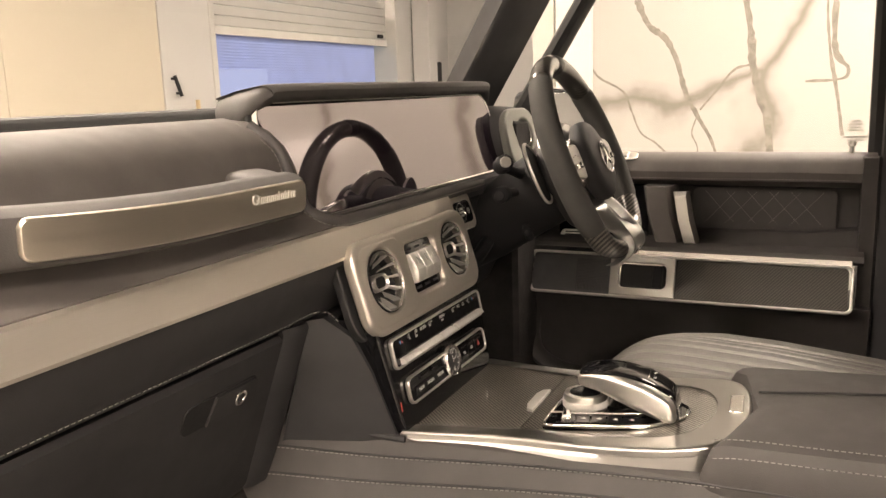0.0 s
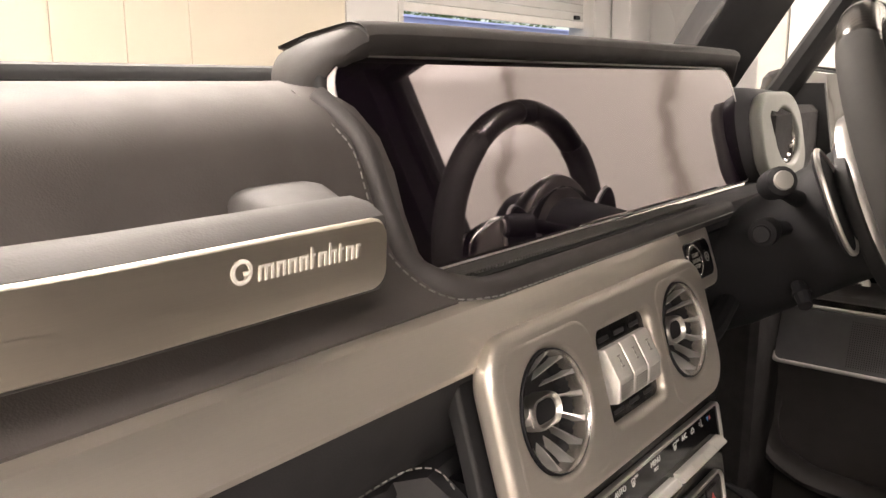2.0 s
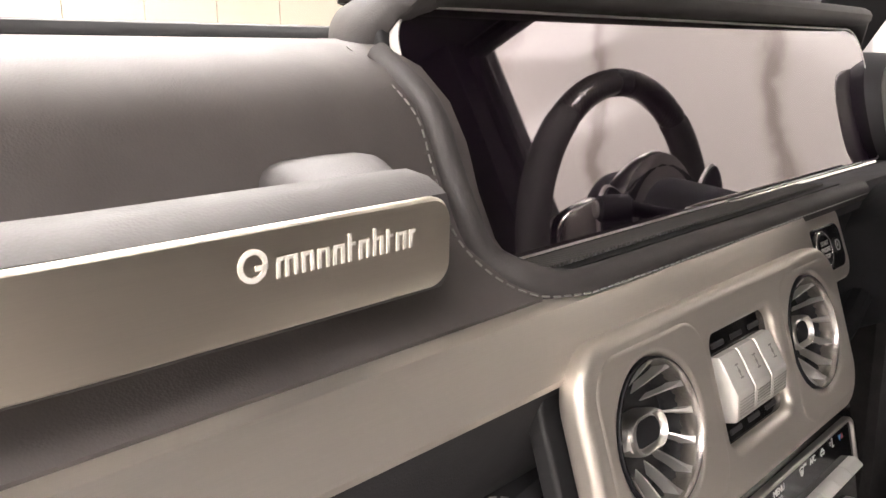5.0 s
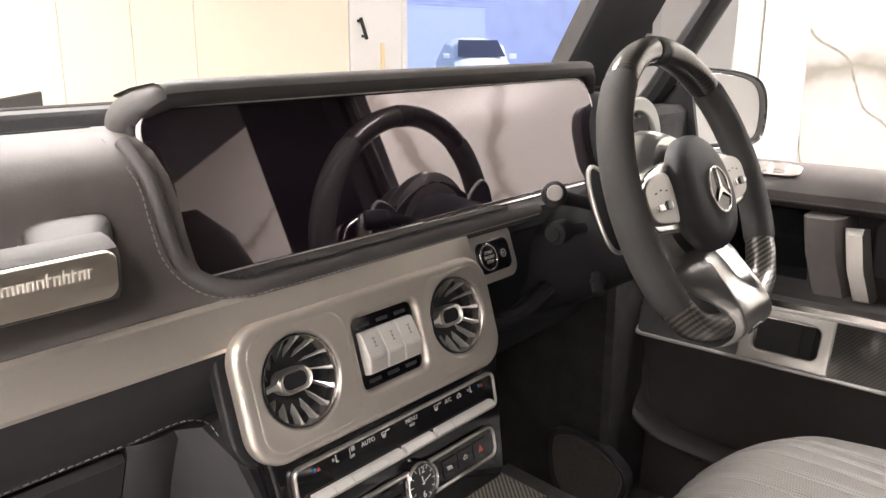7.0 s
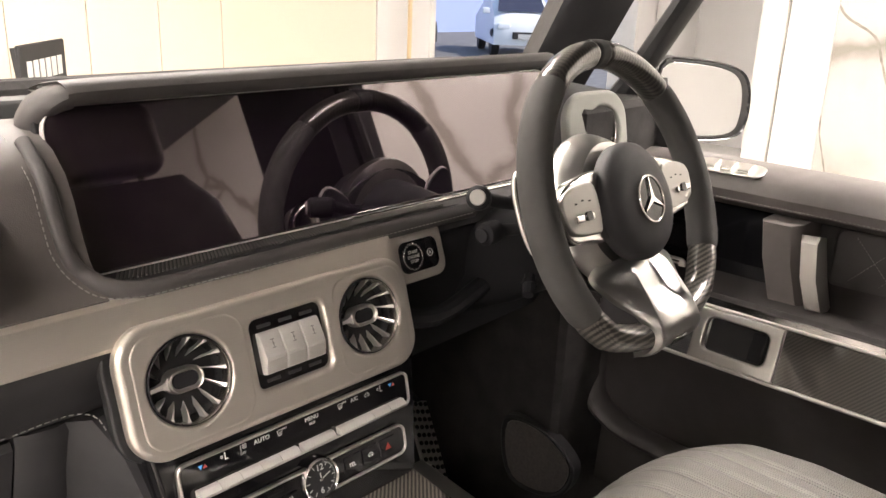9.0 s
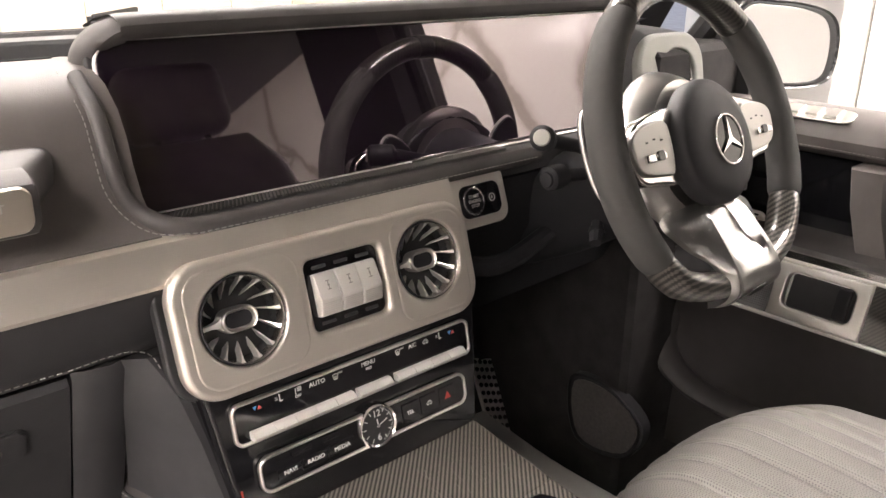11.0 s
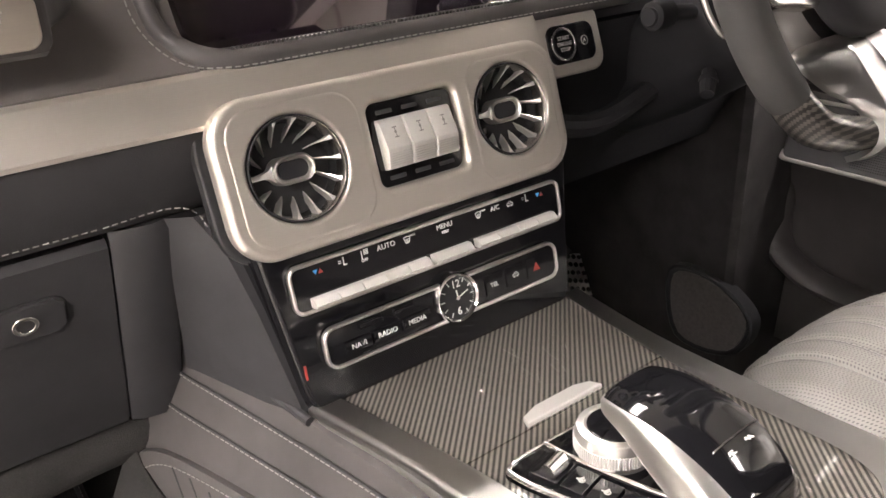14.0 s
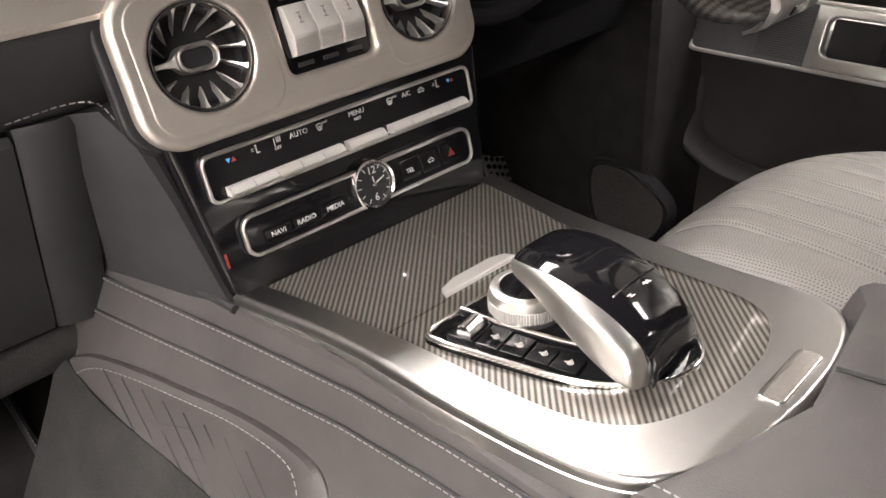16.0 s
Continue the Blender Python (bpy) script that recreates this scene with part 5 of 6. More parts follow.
part("back_key", rbox(0.020, 0.018, 0.003, 0.001, 2), PIANO, ctl, M=CT @ Matrix.Translation((-0.031, -0.166, 0.005)))
# palm rest with touchpad: rows run from its front to its back
rows, toprow = [], []
for t, cx, w, zt, zb, y in ((0.0, 0.012, 0.026, 0.036, 0.030, -0.176), (0.06, 0.011, 0.031, 0.0405, 0.026, -0.181), (0.25, 0.008, 0.036, 0.0445, 0.022, -0.205), (0.5, 0.004, 0.0405, 0.0440, 0.014, -0.234), (0.75, 0.000, 0.042, 0.0385, 0.006, -0.264), (0.9, -0.003, 0.040, 0.031, 0.002, -0.284), (0.97, -0.005, 0.036, 0.025, 0.002, -0.2935), (1.0, -0.006, 0.028, 0.017, 0.004, -0.298)):
    ring = []
    for k in range(40):
        a = 2 * math.pi * k / 40
        c, s = math.cos(a), math.sin(a)
        ex = math.copysign(abs(c) ** 0.55, c) * w
        ez = (zt + zb) / 2 + math.copysign(abs(s) ** 0.5, s) * (zt - zb) / 2
        ring.append(CT @ Vector((cx + ex, y + 0.10 * ex, ez - 0.06 * ex)))
    rows.append(ring)
part("palm_rest", loft(finer(rows, 5)), SATIN, ctl, "satin silver palm rest")
pad_rows = []
for t, cx, w, zt, y in ((0.0, 0.0135, 0.0255, 0.0378, -0.1765), (0.06, 0.0125, 0.0305, 0.0418, -0.181), (0.25, 0.0105, 0.0352, 0.0462, -0.205), (0.5, 0.0095, 0.0370, 0.0457, -0.234), (0.75, 0.0078, 0.0365, 0.0402, -0.264), (0.9, 0.006, 0.034, 0.0326, -0.285), (0.97, 0.004, 0.031, 0.0258, -0.2955), (1.0, 0.002, 0.027, 0.0135, -0.3005)):
    ring = []
    for k in range(25):
        u = -1 + k / 12
        ex = u * w
        dz = -0.0035 * abs(u) ** 4 + (-0.014 * max(0, (u - 0.75) / 0.25) ** 1.5)
        ring.append(CT @ Vector((cx + ex + (0.004 if u > 0.9 else 0), y + 0.10 * ex, zt + dz - 0.06 * ex)))
    pad_rows.append(ring)
pad_rows = finer(pad_rows, 4)
lift = CT.to_3x3() @ Vector((0, 0, 1))
padb = loft([r + [p - lift * 0.008 for p in reversed(r)] for r in pad_rows])
pd = part("touchpad", padb, PIANO, ctl, "gloss black touch surface")
part("pad_edge", tube([pad_rows[i][j] + lift * 0.0006 for i, j in ((0, 4), (0, 12), (0, 20), (8, 22), (16, 22))] , 0.0007, 6), CHROME, pd, "thin chrome line")
arc = [pad_rows[16][j] + lift * 0.0005 for j in range(4, 22)]
part("pad_line", tube(arc, 0.0006, 6), CHROME, pd, "thin chrome line")
part("symbol", join(*[rbox(0.004, 0.0009, 0.0003, 0, at=(0, 0.0015 * q, 0)) for q in (-1, 1)], rbox(0.0009, 0.004, 0.0003, 0)), PRINT, pd, M=CT @ Matrix.Translation((-0.006, -0.272, 0.0398)) @ Matrix.Rotation(radians(-12), 4, "X"))
part("symbol", join(rbox(0.0012, 0.004, 0.0003, 0), rbox(0.0012, 0.004, 0.0003, 0, at=(0.003, 0, 0)), rbox(0.005, 0.0009, 0.0003, 0)), PRINT, pd, M=CT @ Matrix.Translation((0.012, -0.270, 0.0398)) @ Matrix.Rotation(radians(-12), 4, "X"))

# console sides: leather, with two stitched seams falling towards the front
edge = [(0.16, -0.178, 1.188), (0.11, -0.171, 1.186), (0.02, -0.150, 1.177), (-0.05, -0.137, 1.174), (-0.17, -0.122, 1.174), (-0.27, -0.118, 1.175), (-0.36, -0.118, 1.176), (-0.41, -0.119, 1.176), (-0.80, -0.119, 1.17)]
SLOPE = 0.42
rings = []
for y, x, z in edge:
    rings.append([(x + 0.03, y, z - 0.002), (x + 0.008, y, z + 0.001), (x, y, z - 0.003), (x - 0.07 * SLOPE, y, z - 0.07), (x - 0.14 * SLOPE, y, z - 0.14), (x - 0.24 * SLOPE, y, z - 0.24), (x - 0.27 * SLOPE, y, z - 0.42), (x + 0.05, y, z - 0.42)])
part("side", loft(rings), LEATHER_MID_SHADE, con, "grey leather side")


def on_side(y, drop, proud=0.0):
    """A point on the passenger side of the console, a drop below its edge."""
    for (ya, xa, za), (yb, xb, zb) in zip(edge, edge[1:]):
        if ya >= y >= yb:
            t = (ya - y) / (ya - yb)
            return Vector((xa + (xb - xa) * t - drop * SLOPE - proud * 0.92, y, za + (zb - za) * t - drop + proud * 0.39))
    return Vector((edge[-1][1], y, edge[-1][2]))


for d0, d1 in ((0.030, 0.006), (0.061, 0.028)):
    line = [on_side(0.155 - 0.555 * k / 12, d0 + (d1 - d0) * k / 12 * 1.0, 0.0014) for k in range(13)]
    part("seam", tube([p - Vector((-0.001, 0, -0.0022)) for p in line], 0.0012, 6), LEATHER_DARK, con, "dark seam")
    part("stitching", stitches(line), THREAD, con, "pale thread stitches")
rside = [[(0.13, y, z), (0.155 - 0.02 * (y < -0.1), y, z - 0.006), (0.165, y, z - 0.12), (0.18, y, 0.78), (0.10, y, 0.78)] for y, z in ((0.16, 1.180), (-0.05, 1.174), (-0.2, 1.167), (-0.40, 1.158), (-0.80, 1.14))]
part("driver_side", loft(rside), LEATHER_DARK, con)
part("core", rbox(0.20, 0.9, 0.36, 0.004, 1, at=(0.0125, -0.35, 0.965)), BLACK, con)

part("lip", tube(smooth_path([(-0.158, 0.150, 1.178), (-0.168, 0.132, 1.186), (-0.164, 0.105, 1.1865), (-0.153, 0.050, 1.1815), (-0.1455, 0.005, 1.1775), (-0.1405, -0.035, 1.174)], 5), [0.0085 - 0.00018 * k for k in range(26)], 10), LEATHER_DARK, con, "dark rounded leather lip")
# quilted knee pad low on the side
kp = thing("knee_pad", tuple(on_side(0, 0.12)), "quilted grey leather knee pad on the console side", "knee pad")
kout = smooth_path([(0.165, 0.122), (0.13, 0.099), (0.08, 0.088), (0.0, 0.079), (-0.08, 0.072), (-0.142, 0.074), (-0.166, 0.088), (-0.172, 0.115), (-0.15, 0.16), (-0.05, 0.215), (0.10, 0.20), (0.165, 0.15)], 4, True)


def knee_ring(s, proud):
    return [on_side(-0.01 + (p.x + 0.01) * s, 0.125 + (p.y - 0.125) * s, proud) for p in kout]


part("pad", loft([knee_ring(1.0, -0.004), knee_ring(1.0, 0.002), knee_ring(0.97, 0.006), knee_ring(0.86, 0.0075), knee_ring(0.8, 0.0055), knee_ring(0.02, 0.006)]), LEATHER_MID_SHADE, kp)
ins = knee_ring(0.84, 0.0078)
part("stitching", stitches(ins), THREAD, kp, "pale thread stitches")
for k in range(8):
    y0 = 0.100 - 0.026 * k
    reach = min(1.0, (y0 + 0.135) / 0.11)
    part("quilt_seam", tube([on_side(y0 - 0.11 * q * reach, 0.099 - 0.004 * k / 7 + 0.082 * q * reach, 0.0064) for q in (0, 0.25, 0.5, 0.75, 1)], 0.0008, 6), LEATHER_DARK, kp)
for k in range(3):
    y0 = 0.035 - 0.050 * k
    part("quilt_stitching", stitches([on_side(y0 - 0.052 * q, 0.121 + 0.010 * k - 0.016 * q, 0.0066) for q in (0, 0.5, 1)], 0.0022, 0.0024, 0.0006), BLACK, kp, "dark cross stitches")

# grey carpet over the foot of the tunnel
low = smooth_path([(0.16, 0.108, 0), (0.13, 0.120, 0), (0.07, 0.133, 0), (0.0, 0.141, 0), (-0.055, 0.148, 0), (-0.12, 0.158, 0), (-0.20, 0.172, 0), (-0.34, 0.19, 0)], 4)
tun = part("tunnel_carpet", loft([[on_side(p.x, p.y + 0.004, 0.0), on_side(p.x, p.y, 0.008), on_side(p.x, p.y + 0.006, 0.013), on_side(p.x, p.y + 0.05, 0.016), on_side(p.x, p.y + 0.10, 0.022), on_side(p.x, 0.36, 0.045), on_side(p.x, 0.36, 0.0)] for p in low]), CARPET_GREY)
tagged(tun, "grey carpet lining the foot of the console", "carpet", "", "structure")

# armrest box behind
arm = thing("armrest", (0.0125, -0.6, 1.10), "padded dark grey leather armrest lid", "armrest")
asec = [(-0.122, 1.125), (-0.126, 1.150), (-0.124, 1.178), (-0.114, 1.193), (-0.09, 1.1995), (0.0, 1.202), (0.11, 1.1995), (0.138, 1.193), (0.149, 1.178), (0.151, 1.150), (0.147, 1.125)]


def arm_ring(y, sx, sz, bow):
    """One rib of the lid; its middle lies further back, round the frame."""
    return [(0.0125 + (x - 0.0125) * sx * (1.14 if x > 0.0125 else 1.0), y - bow * (1 - min(1, abs((x - 0.0125) / 0.138)) ** 2.2), 1.125 + (z - 1.125) * sz) for x, z in asec]


part("lid", loft([arm_ring(-0.376, 0.93, 0.70, 0.047), arm_ring(-0.376, 0.945, 1.00, 0.047), arm_ring(-0.379, 0.96, 1.20, 0.047), arm_ring(-0.387, 0.975, 1.28, 0.046), arm_ring(-0.402, 0.985, 1.32, 0.042), arm_ring(-0.50, 1.00, 1.37, 0.018), arm_ring(-0.60, 1.02, 1.43, 0), arm_ring(-0.85, 1.04, 1.50, 0)]), LEATHER_MID_SHADE, arm)
part("seam", tube([(-0.122, -0.388, 1.172), (-0.1245, -0.45, 1.174), (-0.1275, -0.84, 1.178)], 0.0012, 6), LEATHER_DARK, arm)
for dx, dz in ((0.0, 0.0), (0.011, 0.0165)):
    part("stitching", stitches(smooth_path([(-0.1155 + dx, -0.390, 1.1985 + dz), (-0.1175 + dx, -0.42, 1.2035 + dz), (-0.1190 + dx, -0.5, 1.2065 + dz), (-0.1210 + dx, -0.6, 1.2105 + dz), (-0.1240 + dx, -0.84, 1.2150 + dz)], 4), lift=(-0.0012, 0, 0.0012)), THREAD, arm, "pale thread stitches")
part("divide", tube([(0.028, -0.424, 1.2265), (0.040, -0.50, 1.2310), (0.052, -0.60, 1.2360), (0.065, -0.84, 1.2420)], 0.0014, 6), BLACK, arm, "dark joint between the two lids")

# passenger footwell
mat = thing("floor_mat", (-0.48, 0.0, 0.795), "black carpet floor mat with stitched edge in the footwell", "mat")
part("carpet", loft([[(-0.70, y, z), (-0.262, y, z), (-0.252, y, z - 0.006), (-0.252, y, z - 0.012), (-0.70, y, z - 0.012)] for y, z in ((0.50, 0.90), (0.32, 0.815), (-0.35, 0.81))]), CARPET, mat)
part("binding", tube([(-0.256, 0.50, 0.898), (-0.256, 0.32, 0.813), (-0.256, -0.35, 0.808)], 0.006, 8), LEATHER_DARK, mat, "dark leather binding")
part("stitching", stitches([(-0.256, 0.50, 0.905), (-0.256, 0.32, 0.820), (-0.256, -0.35, 0.815)]), THREAD, mat, "pale thread stitches")
well = part("footwell_carpet", loft([[(-0.76, y, z), (-0.17, y, z), (-0.17, y, z - 0.03), (-0.76, y, z - 0.03)] for y, z in ((0.60, 1.10), (0.50, 0.88), (0.34, 0.785), (-0.6, 0.78))]), CARPET_GREY)
tagged(well, "dark grey carpet lining the passenger footwell", "carpet", "", "structure")

# ---- driver's side of the dashboard ----
part("driver_panel", loft([[(0.150, 0.10, 1.43), (0.76, 0.10, 1.43), (0.76, 0.30, 1.43), (0.150, 0.30, 1.43)], [(0.150, 0.055, 1.41), (0.76, 0.055, 1.41), (0.76, 0.30, 1.41), (0.150, 0.30, 1.41)], [(0.150, 0.065, 1.34), (0.76, 0.065, 1.34), (0.76, 0.30, 1.34), (0.150, 0.30, 1.34)], [(0.150, 0.14, 1.20), (0.76, 0.16, 1.20), (0.76, 0.30, 1.20), (0.150, 0.30, 1.20)]]), SOFT, dash, "dark plastic knee panel")
part("knee_roll", tube(smooth_path([(0.165, 0.06, 1.33), (0.24, 0.035, 1.315), (0.34, 0.045, 1.33), (0.46, 0.06, 1.35)], 6), [0.012] * 19, 10), SOFT, dash, "moulded dark roll under the column")
pod_rings = []
for yy, rx, rz, cx in ((0.168, 0.050, 0.049, 0.666), (0.102, 0.052, 0.050, 0.666), (0.100, 0.060, 0.055, 0.666), (0.101, 0.070, 0.063, 0.666), (0.108, 0.078, 0.069, 0.665), (0.122, 0.082, 0.073, 0.663), (0.145, 0.084, 0.075, 0.662), (0.18, 0.086, 0.076, 0.662), (0.26, 0.085, 0.075, 0.666)):
    pod_rings.append([(cx + rx * math.copysign(abs(math.cos(a)) ** 0.8, math.cos(a)), yy, 1.481 + rz * math.copysign(abs(math.sin(a)) ** 0.8, math.sin(a))) for a in [2 * math.pi * k / 40 for k in range(40)]])
part("end_pod", loft(finer(pod_rings, 3)), LEATHER_DARK, dash, "rounded leather pod at the dash end")
pv = facing((0.665, 0.094, 1.490), (-0.10, -0.97, 0.20))
side_vent = thing("vent_housing", (0.665, 0.094, 1.43), "silver rounded housing of the driver's side vent", "vent housing")
part("housing", plate([rounded(0.144, 0.124, 0.046, 8, -0.012, 0.0), circle(0.038, 40)], 0.018, 0.006, 4), paint("housing_grey", (0.20, 0.20, 0.185), 0.40, 0.06, 20), side_vent, M=pv)
air_vent(pv @ Matrix.Translation((0, 0, 0.003)), 0.0375)
part("corner_pad", loft([[(0.60, y, 1.545), (0.70, y, 1.54), (0.76, y, 1.47), (0.76, y, 1.40), (0.60, y, 1.40)] for y in (0.175, 0.30)]), LEATHER_DARK, dash)

# ---- steering wheel ----
WN2 = Vector((math.sin(radians(1.5)), -math.cos(radians(22.6)), math.sin(radians(22.6)))).normalized()
WU = Vector((0, math.sin(radians(22.6)), math.cos(radians(22.6))))
WC = Vector((0.395, -0.1208, 1.4670))
WM = facing(WC, WN2, WU) @ Matrix.Scale(1.016, 4)
wheel = thing("steering_wheel", tuple(WC), "flat-bottomed steering wheel with suede grips and carbon inserts", "steering wheel")


def rim_point(a):
    """Rim centre line: a circle with a flattened foot."""
    r = 0.1705
    x, y = r * math.cos(a), r * math.sin(a)
    if y < -0.13:
        y = -0.13 - (-(y + 0.13)) * 0.55
    return Vector((x, y, 0))


def rim_part(name, a0, a1, mat, rad, label, n=28, caps=True):
    pts = [rim_point(radians(a0 + (a1 - a0) * k / n)) for k in range(n + 1)]
    rr = [rad * (0.93 if k in (0, n) else 1.0) for k in range(n + 1)]
    return part(name, tube(pts, rr, 18, up=(0, 0, 1), flat=1.18), mat, wheel, label, M=WM)


RIM_CARBON = weave("rim_carbon", (30, 0, 10), 0.0016, 0.05)
rim_part("grip", 126, 217, SUEDE, 0.0168, "dark suede grip")
rim_part("grip", -30, 45, SUEDE, 0.0168, "dark suede grip")
rim_part("top_insert", 45, 86, RIM_CARBON, 0.0162, "gloss carbon insert")
# black stripe painted in for the dark reflection at the rim's top
rim_part("top_reflection_stripe", 86, 94, BLACK, 0.0166, "black stripe standing for a dark reflection in the rim", 8)
rim_part("top_insert", 94, 126, RIM_CARBON, 0.0162, "gloss carbon insert")
rim_part("foot_insert", 217, 330, weave("foot_carbon", (0, 90, 0), 0.0020, 0.16), 0.0160, "gloss carbon insert")
HM = WM @ Matrix.Translation((0, 0, -0.008))
# airbag cover
rows = []
for s, z in ((0.80, -0.004), (0.985, 0.004), (1.0, 0.014), (0.975, 0.022), (0.90, 0.0275), (0.7, 0.032), (0.4, 0.0345), (0.05, 0.0355)):
    rows.append([(x * s, (y + (0.010 * max(0, -y / 0.07))) * s, z) for x, y in circle(0.0695, 40, ry=0.0735)])
part("airbag_cover", loft(rows), LEATHER_DARK, wheel, "smooth dark airbag cover", M=HM @ Matrix.Translation((0, -0.0075, 0)))
part("badge_ring", plate([circle(0.0275, 40), circle(0.0252, 40)], 0.004, 0.001), CHROME, wheel, "chrome badge ring", M=HM @ Matrix.Translation((0, -0.004, 0.036)))
blades = []
for k in range(3):
    a = radians(90 + 120 * k)
    blades.append(plate([[(math.cos(a) * 0.0252, math.sin(a) * 0.0252), (math.cos(a + 1.05) * 0.0036, math.sin(a + 1.05) * 0.0036), (0, 0), (math.cos(a - 1.05) * 0.0036, math.sin(a - 1.05) * 0.0036)]], 0.003, 0.0002))
part("badge", join(*blades), CHROME, wheel, "plain chrome three-armed badge", M=HM @ Matrix.Translation((0, -0.004, 0.0375)))
part("badge_disc", plate([circle(0.0254, 40)], 0.002, 0.0003), PIANO, wheel, M=HM @ Matrix.Translation((0, -0.004, 0.0355)))
# spokes
for s in (-1, 1):
    sp = [(s * 0.052, 0.040), (s * 0.100, 0.038), (s * 0.132, 0.026), (s * 0.142, 0.0), (s * 0.132, -0.026), (s * 0.100, -0.032), (s * 0.062, -0.034), (s * 0.045, 0.0)]
    pts = [(p.x, p.y) for p in smooth_path([(x, y, 0) for x, y in sp], 4, True)]
    part("side_spoke", plate([pts], 0.016, 0.004, 3), POLISH, wheel, "polished silver spoke", M=HM @ Matrix.Translation((0, 0, 0.004)))
    kp2 = [(p.x, p.y) for p in smooth_path([(s * 0.076, 0.026, 0), (s * 0.105, 0.031, 0), (s * 0.138, 0.022, 0), (s * 0.142, 0.0, 0), (s * 0.132, -0.018, 0), (s * 0.098, -0.024, 0), (s * 0.078, -0.020, 0)], 4, True)]
    kpad = part("key_pad", plate([kp2], 0.008, 0.0025, 3), HOUSING, wheel, "silver key pad", M=HM @ Matrix.Translation((0, 0, 0.013)))
    part("rocker", rbox(0.034, 0.008, 0.006, 0.002, 2), CHROME, kpad, "chrome rocker", M=HM @ Matrix.Translation((s * 0.112, -0.004, 0.019)))
    part("touch_dot", plate([rounded(0.012, 0.010, 0.003, 4)], 0.003, 0.0008), PIANO, kpad, M=HM @ Matrix.Translation((s * 0.108, -0.003, 0.0225)))
    for q in (-1, 0, 1):
        part("symbol", rbox(0.004, 0.0016, 0.0004, 0), SOFT, kpad, M=HM @ Matrix.Translation((s * (0.106 + 0.013 * q), 0.014 - 0.002 * abs(q), 0.0173)))
    pd = smooth_path([(s * 0.075, 0.030, 0), (s * 0.108, 0.060, 0), (s * 0.126, 0.048, 0), (s * 0.131, 0.012, 0), (s * 0.126, -0.022, 0), (s * 0.110, -0.038, 0), (s * 0.085, -0.03, 0)], 4, True)
    pdl = part("paddle", plate([[(p.x, p.y) for p in pd]], 0.006, 0.0018), SOFT, wheel, "dark shift paddle", M=WM @ Matrix.Translation((0, 0, -0.060)))
    part("paddle_edge", tube(list(pd), 0.0026, 8, closed=True), SATIN, pdl, "thin silver edge", M=WM @ Matrix.Translation((0, 0, -0.0575)))
shield = []
for y, wo, wr, z in ((-0.062, 0.046, 0.033, -0.006), (-0.070, 0.080, 0.035, 0.002), (-0.080, 0.086, 0.0365, 0.008), (-0.092, 0.079, 0.038, 0.013), (-0.108, 0.067, 0.0395, 0.019), (-0.124, 0.057, 0.041, 0.0245), (-0.140, 0.049, 0.0415, 0.0285), (-0.153, 0.0455, 0.0410, 0.0290), (-0.164, 0.0435, 0.0395, 0.0230), (-0.172, 0.0415, 0.038, 0.008), (-0.174, 0.040, 0.037, -0.006)):
    dip = 0.0125 if y > -0.112 else 0.006 if y > -0.13 else 0.0015
    fall = 0.020 if y > -0.115 else 0.012 if y > -0.145 else 0.006
    half = [(wo, z - fall - 0.006), (wo * 0.97, z - fall), (wr + (wo - wr) * 0.55, z - fall * 0.45), (wr + 0.0035, z - 0.0005), (wr + 0.001, z + 0.0010), (wr - 0.0055, z), (wr - 0.012, z - dip), (wr * 0.35, z - dip * 1.05)]
    shield.append([(-x, y, q) for x, q in half] + [(0, y, z - dip * 1.05)] + [(x, y, q) for x, q in reversed(half)] + [(0, y, z - 0.035)])
foot = part("lower_spoke", loft(finer(shield, 4)), FRAME, wheel, "satin silver twin lower spoke with a foot plate", M=WM)
part("mark", join(*[rbox(0.007, 0.0045, 0.0006, 0, at=(0.0095 * q, 0, 0)) for q in (-1, 0, 1)]), PRINT_GREY, foot, "three plain grey bars", M=WM @ Matrix.Translation((0, -0.146, 0.0276)))
part("foot_mark", moved(rbox(0.030, 0.010, 0.002, 0.0008, 1), WM @ Matrix.Translation((0, -0.1665, 0.0200)) @ Matrix.Rotation(radians(50), 4, "X")), RIM_CARBON, foot, "carbon inlay")
part("hub_collar", loft([[(x * s, y * s - 0.002, z) for x, y in circle(0.0700, 40, ry=0.0715)] for s, z in ((0.9, -0.060), (1.24, -0.052), (1.27, -0.044), (1.22, -0.034), (1.12, -0.022), (1.03, -0.014), (0.96, -0.014))]), FRAME, wheel, "satin silver bowl round the airbag", M=WM)
part("inner_frame", plate([[(p.x, p.y) for p in smooth_path([(-0.09, 0.03, 0), (0.0, 0.075, 0), (0.09, 0.03, 0), (0.075, -0.06, 0), (0.03, -0.095, 0), (-0.03, -0.095, 0), (-0.075, -0.06, 0)], 4, True)]], 0.014, 0.003), BLACK, wheel, M=WM @ Matrix.Translation((0, 0, -0.05)))

# column with its stalks
colm = thing("steering_column", tuple(WC - WN2 * 0.1), "dark plastic steering column shroud", "steering column")
rows = []
for d, r, up, dn in ((0.055, 0.056, 0.052, 0.070), (0.060, 0.062, 0.058, 0.076), (0.07, 0.064, 0.057, 0.078), (0.12, 0.064, 0.046, 0.084), (0.20, 0.068, 0.024, 0.097), (0.28, 0.075, 0.006, 0.102)):
    rows.append([WM @ Vector((x, y * (up if y > 0 else dn), -d)) for x, y in circle(r, 28, ry=1.0)])
part("shroud", loft(rows), SOFT, colm)


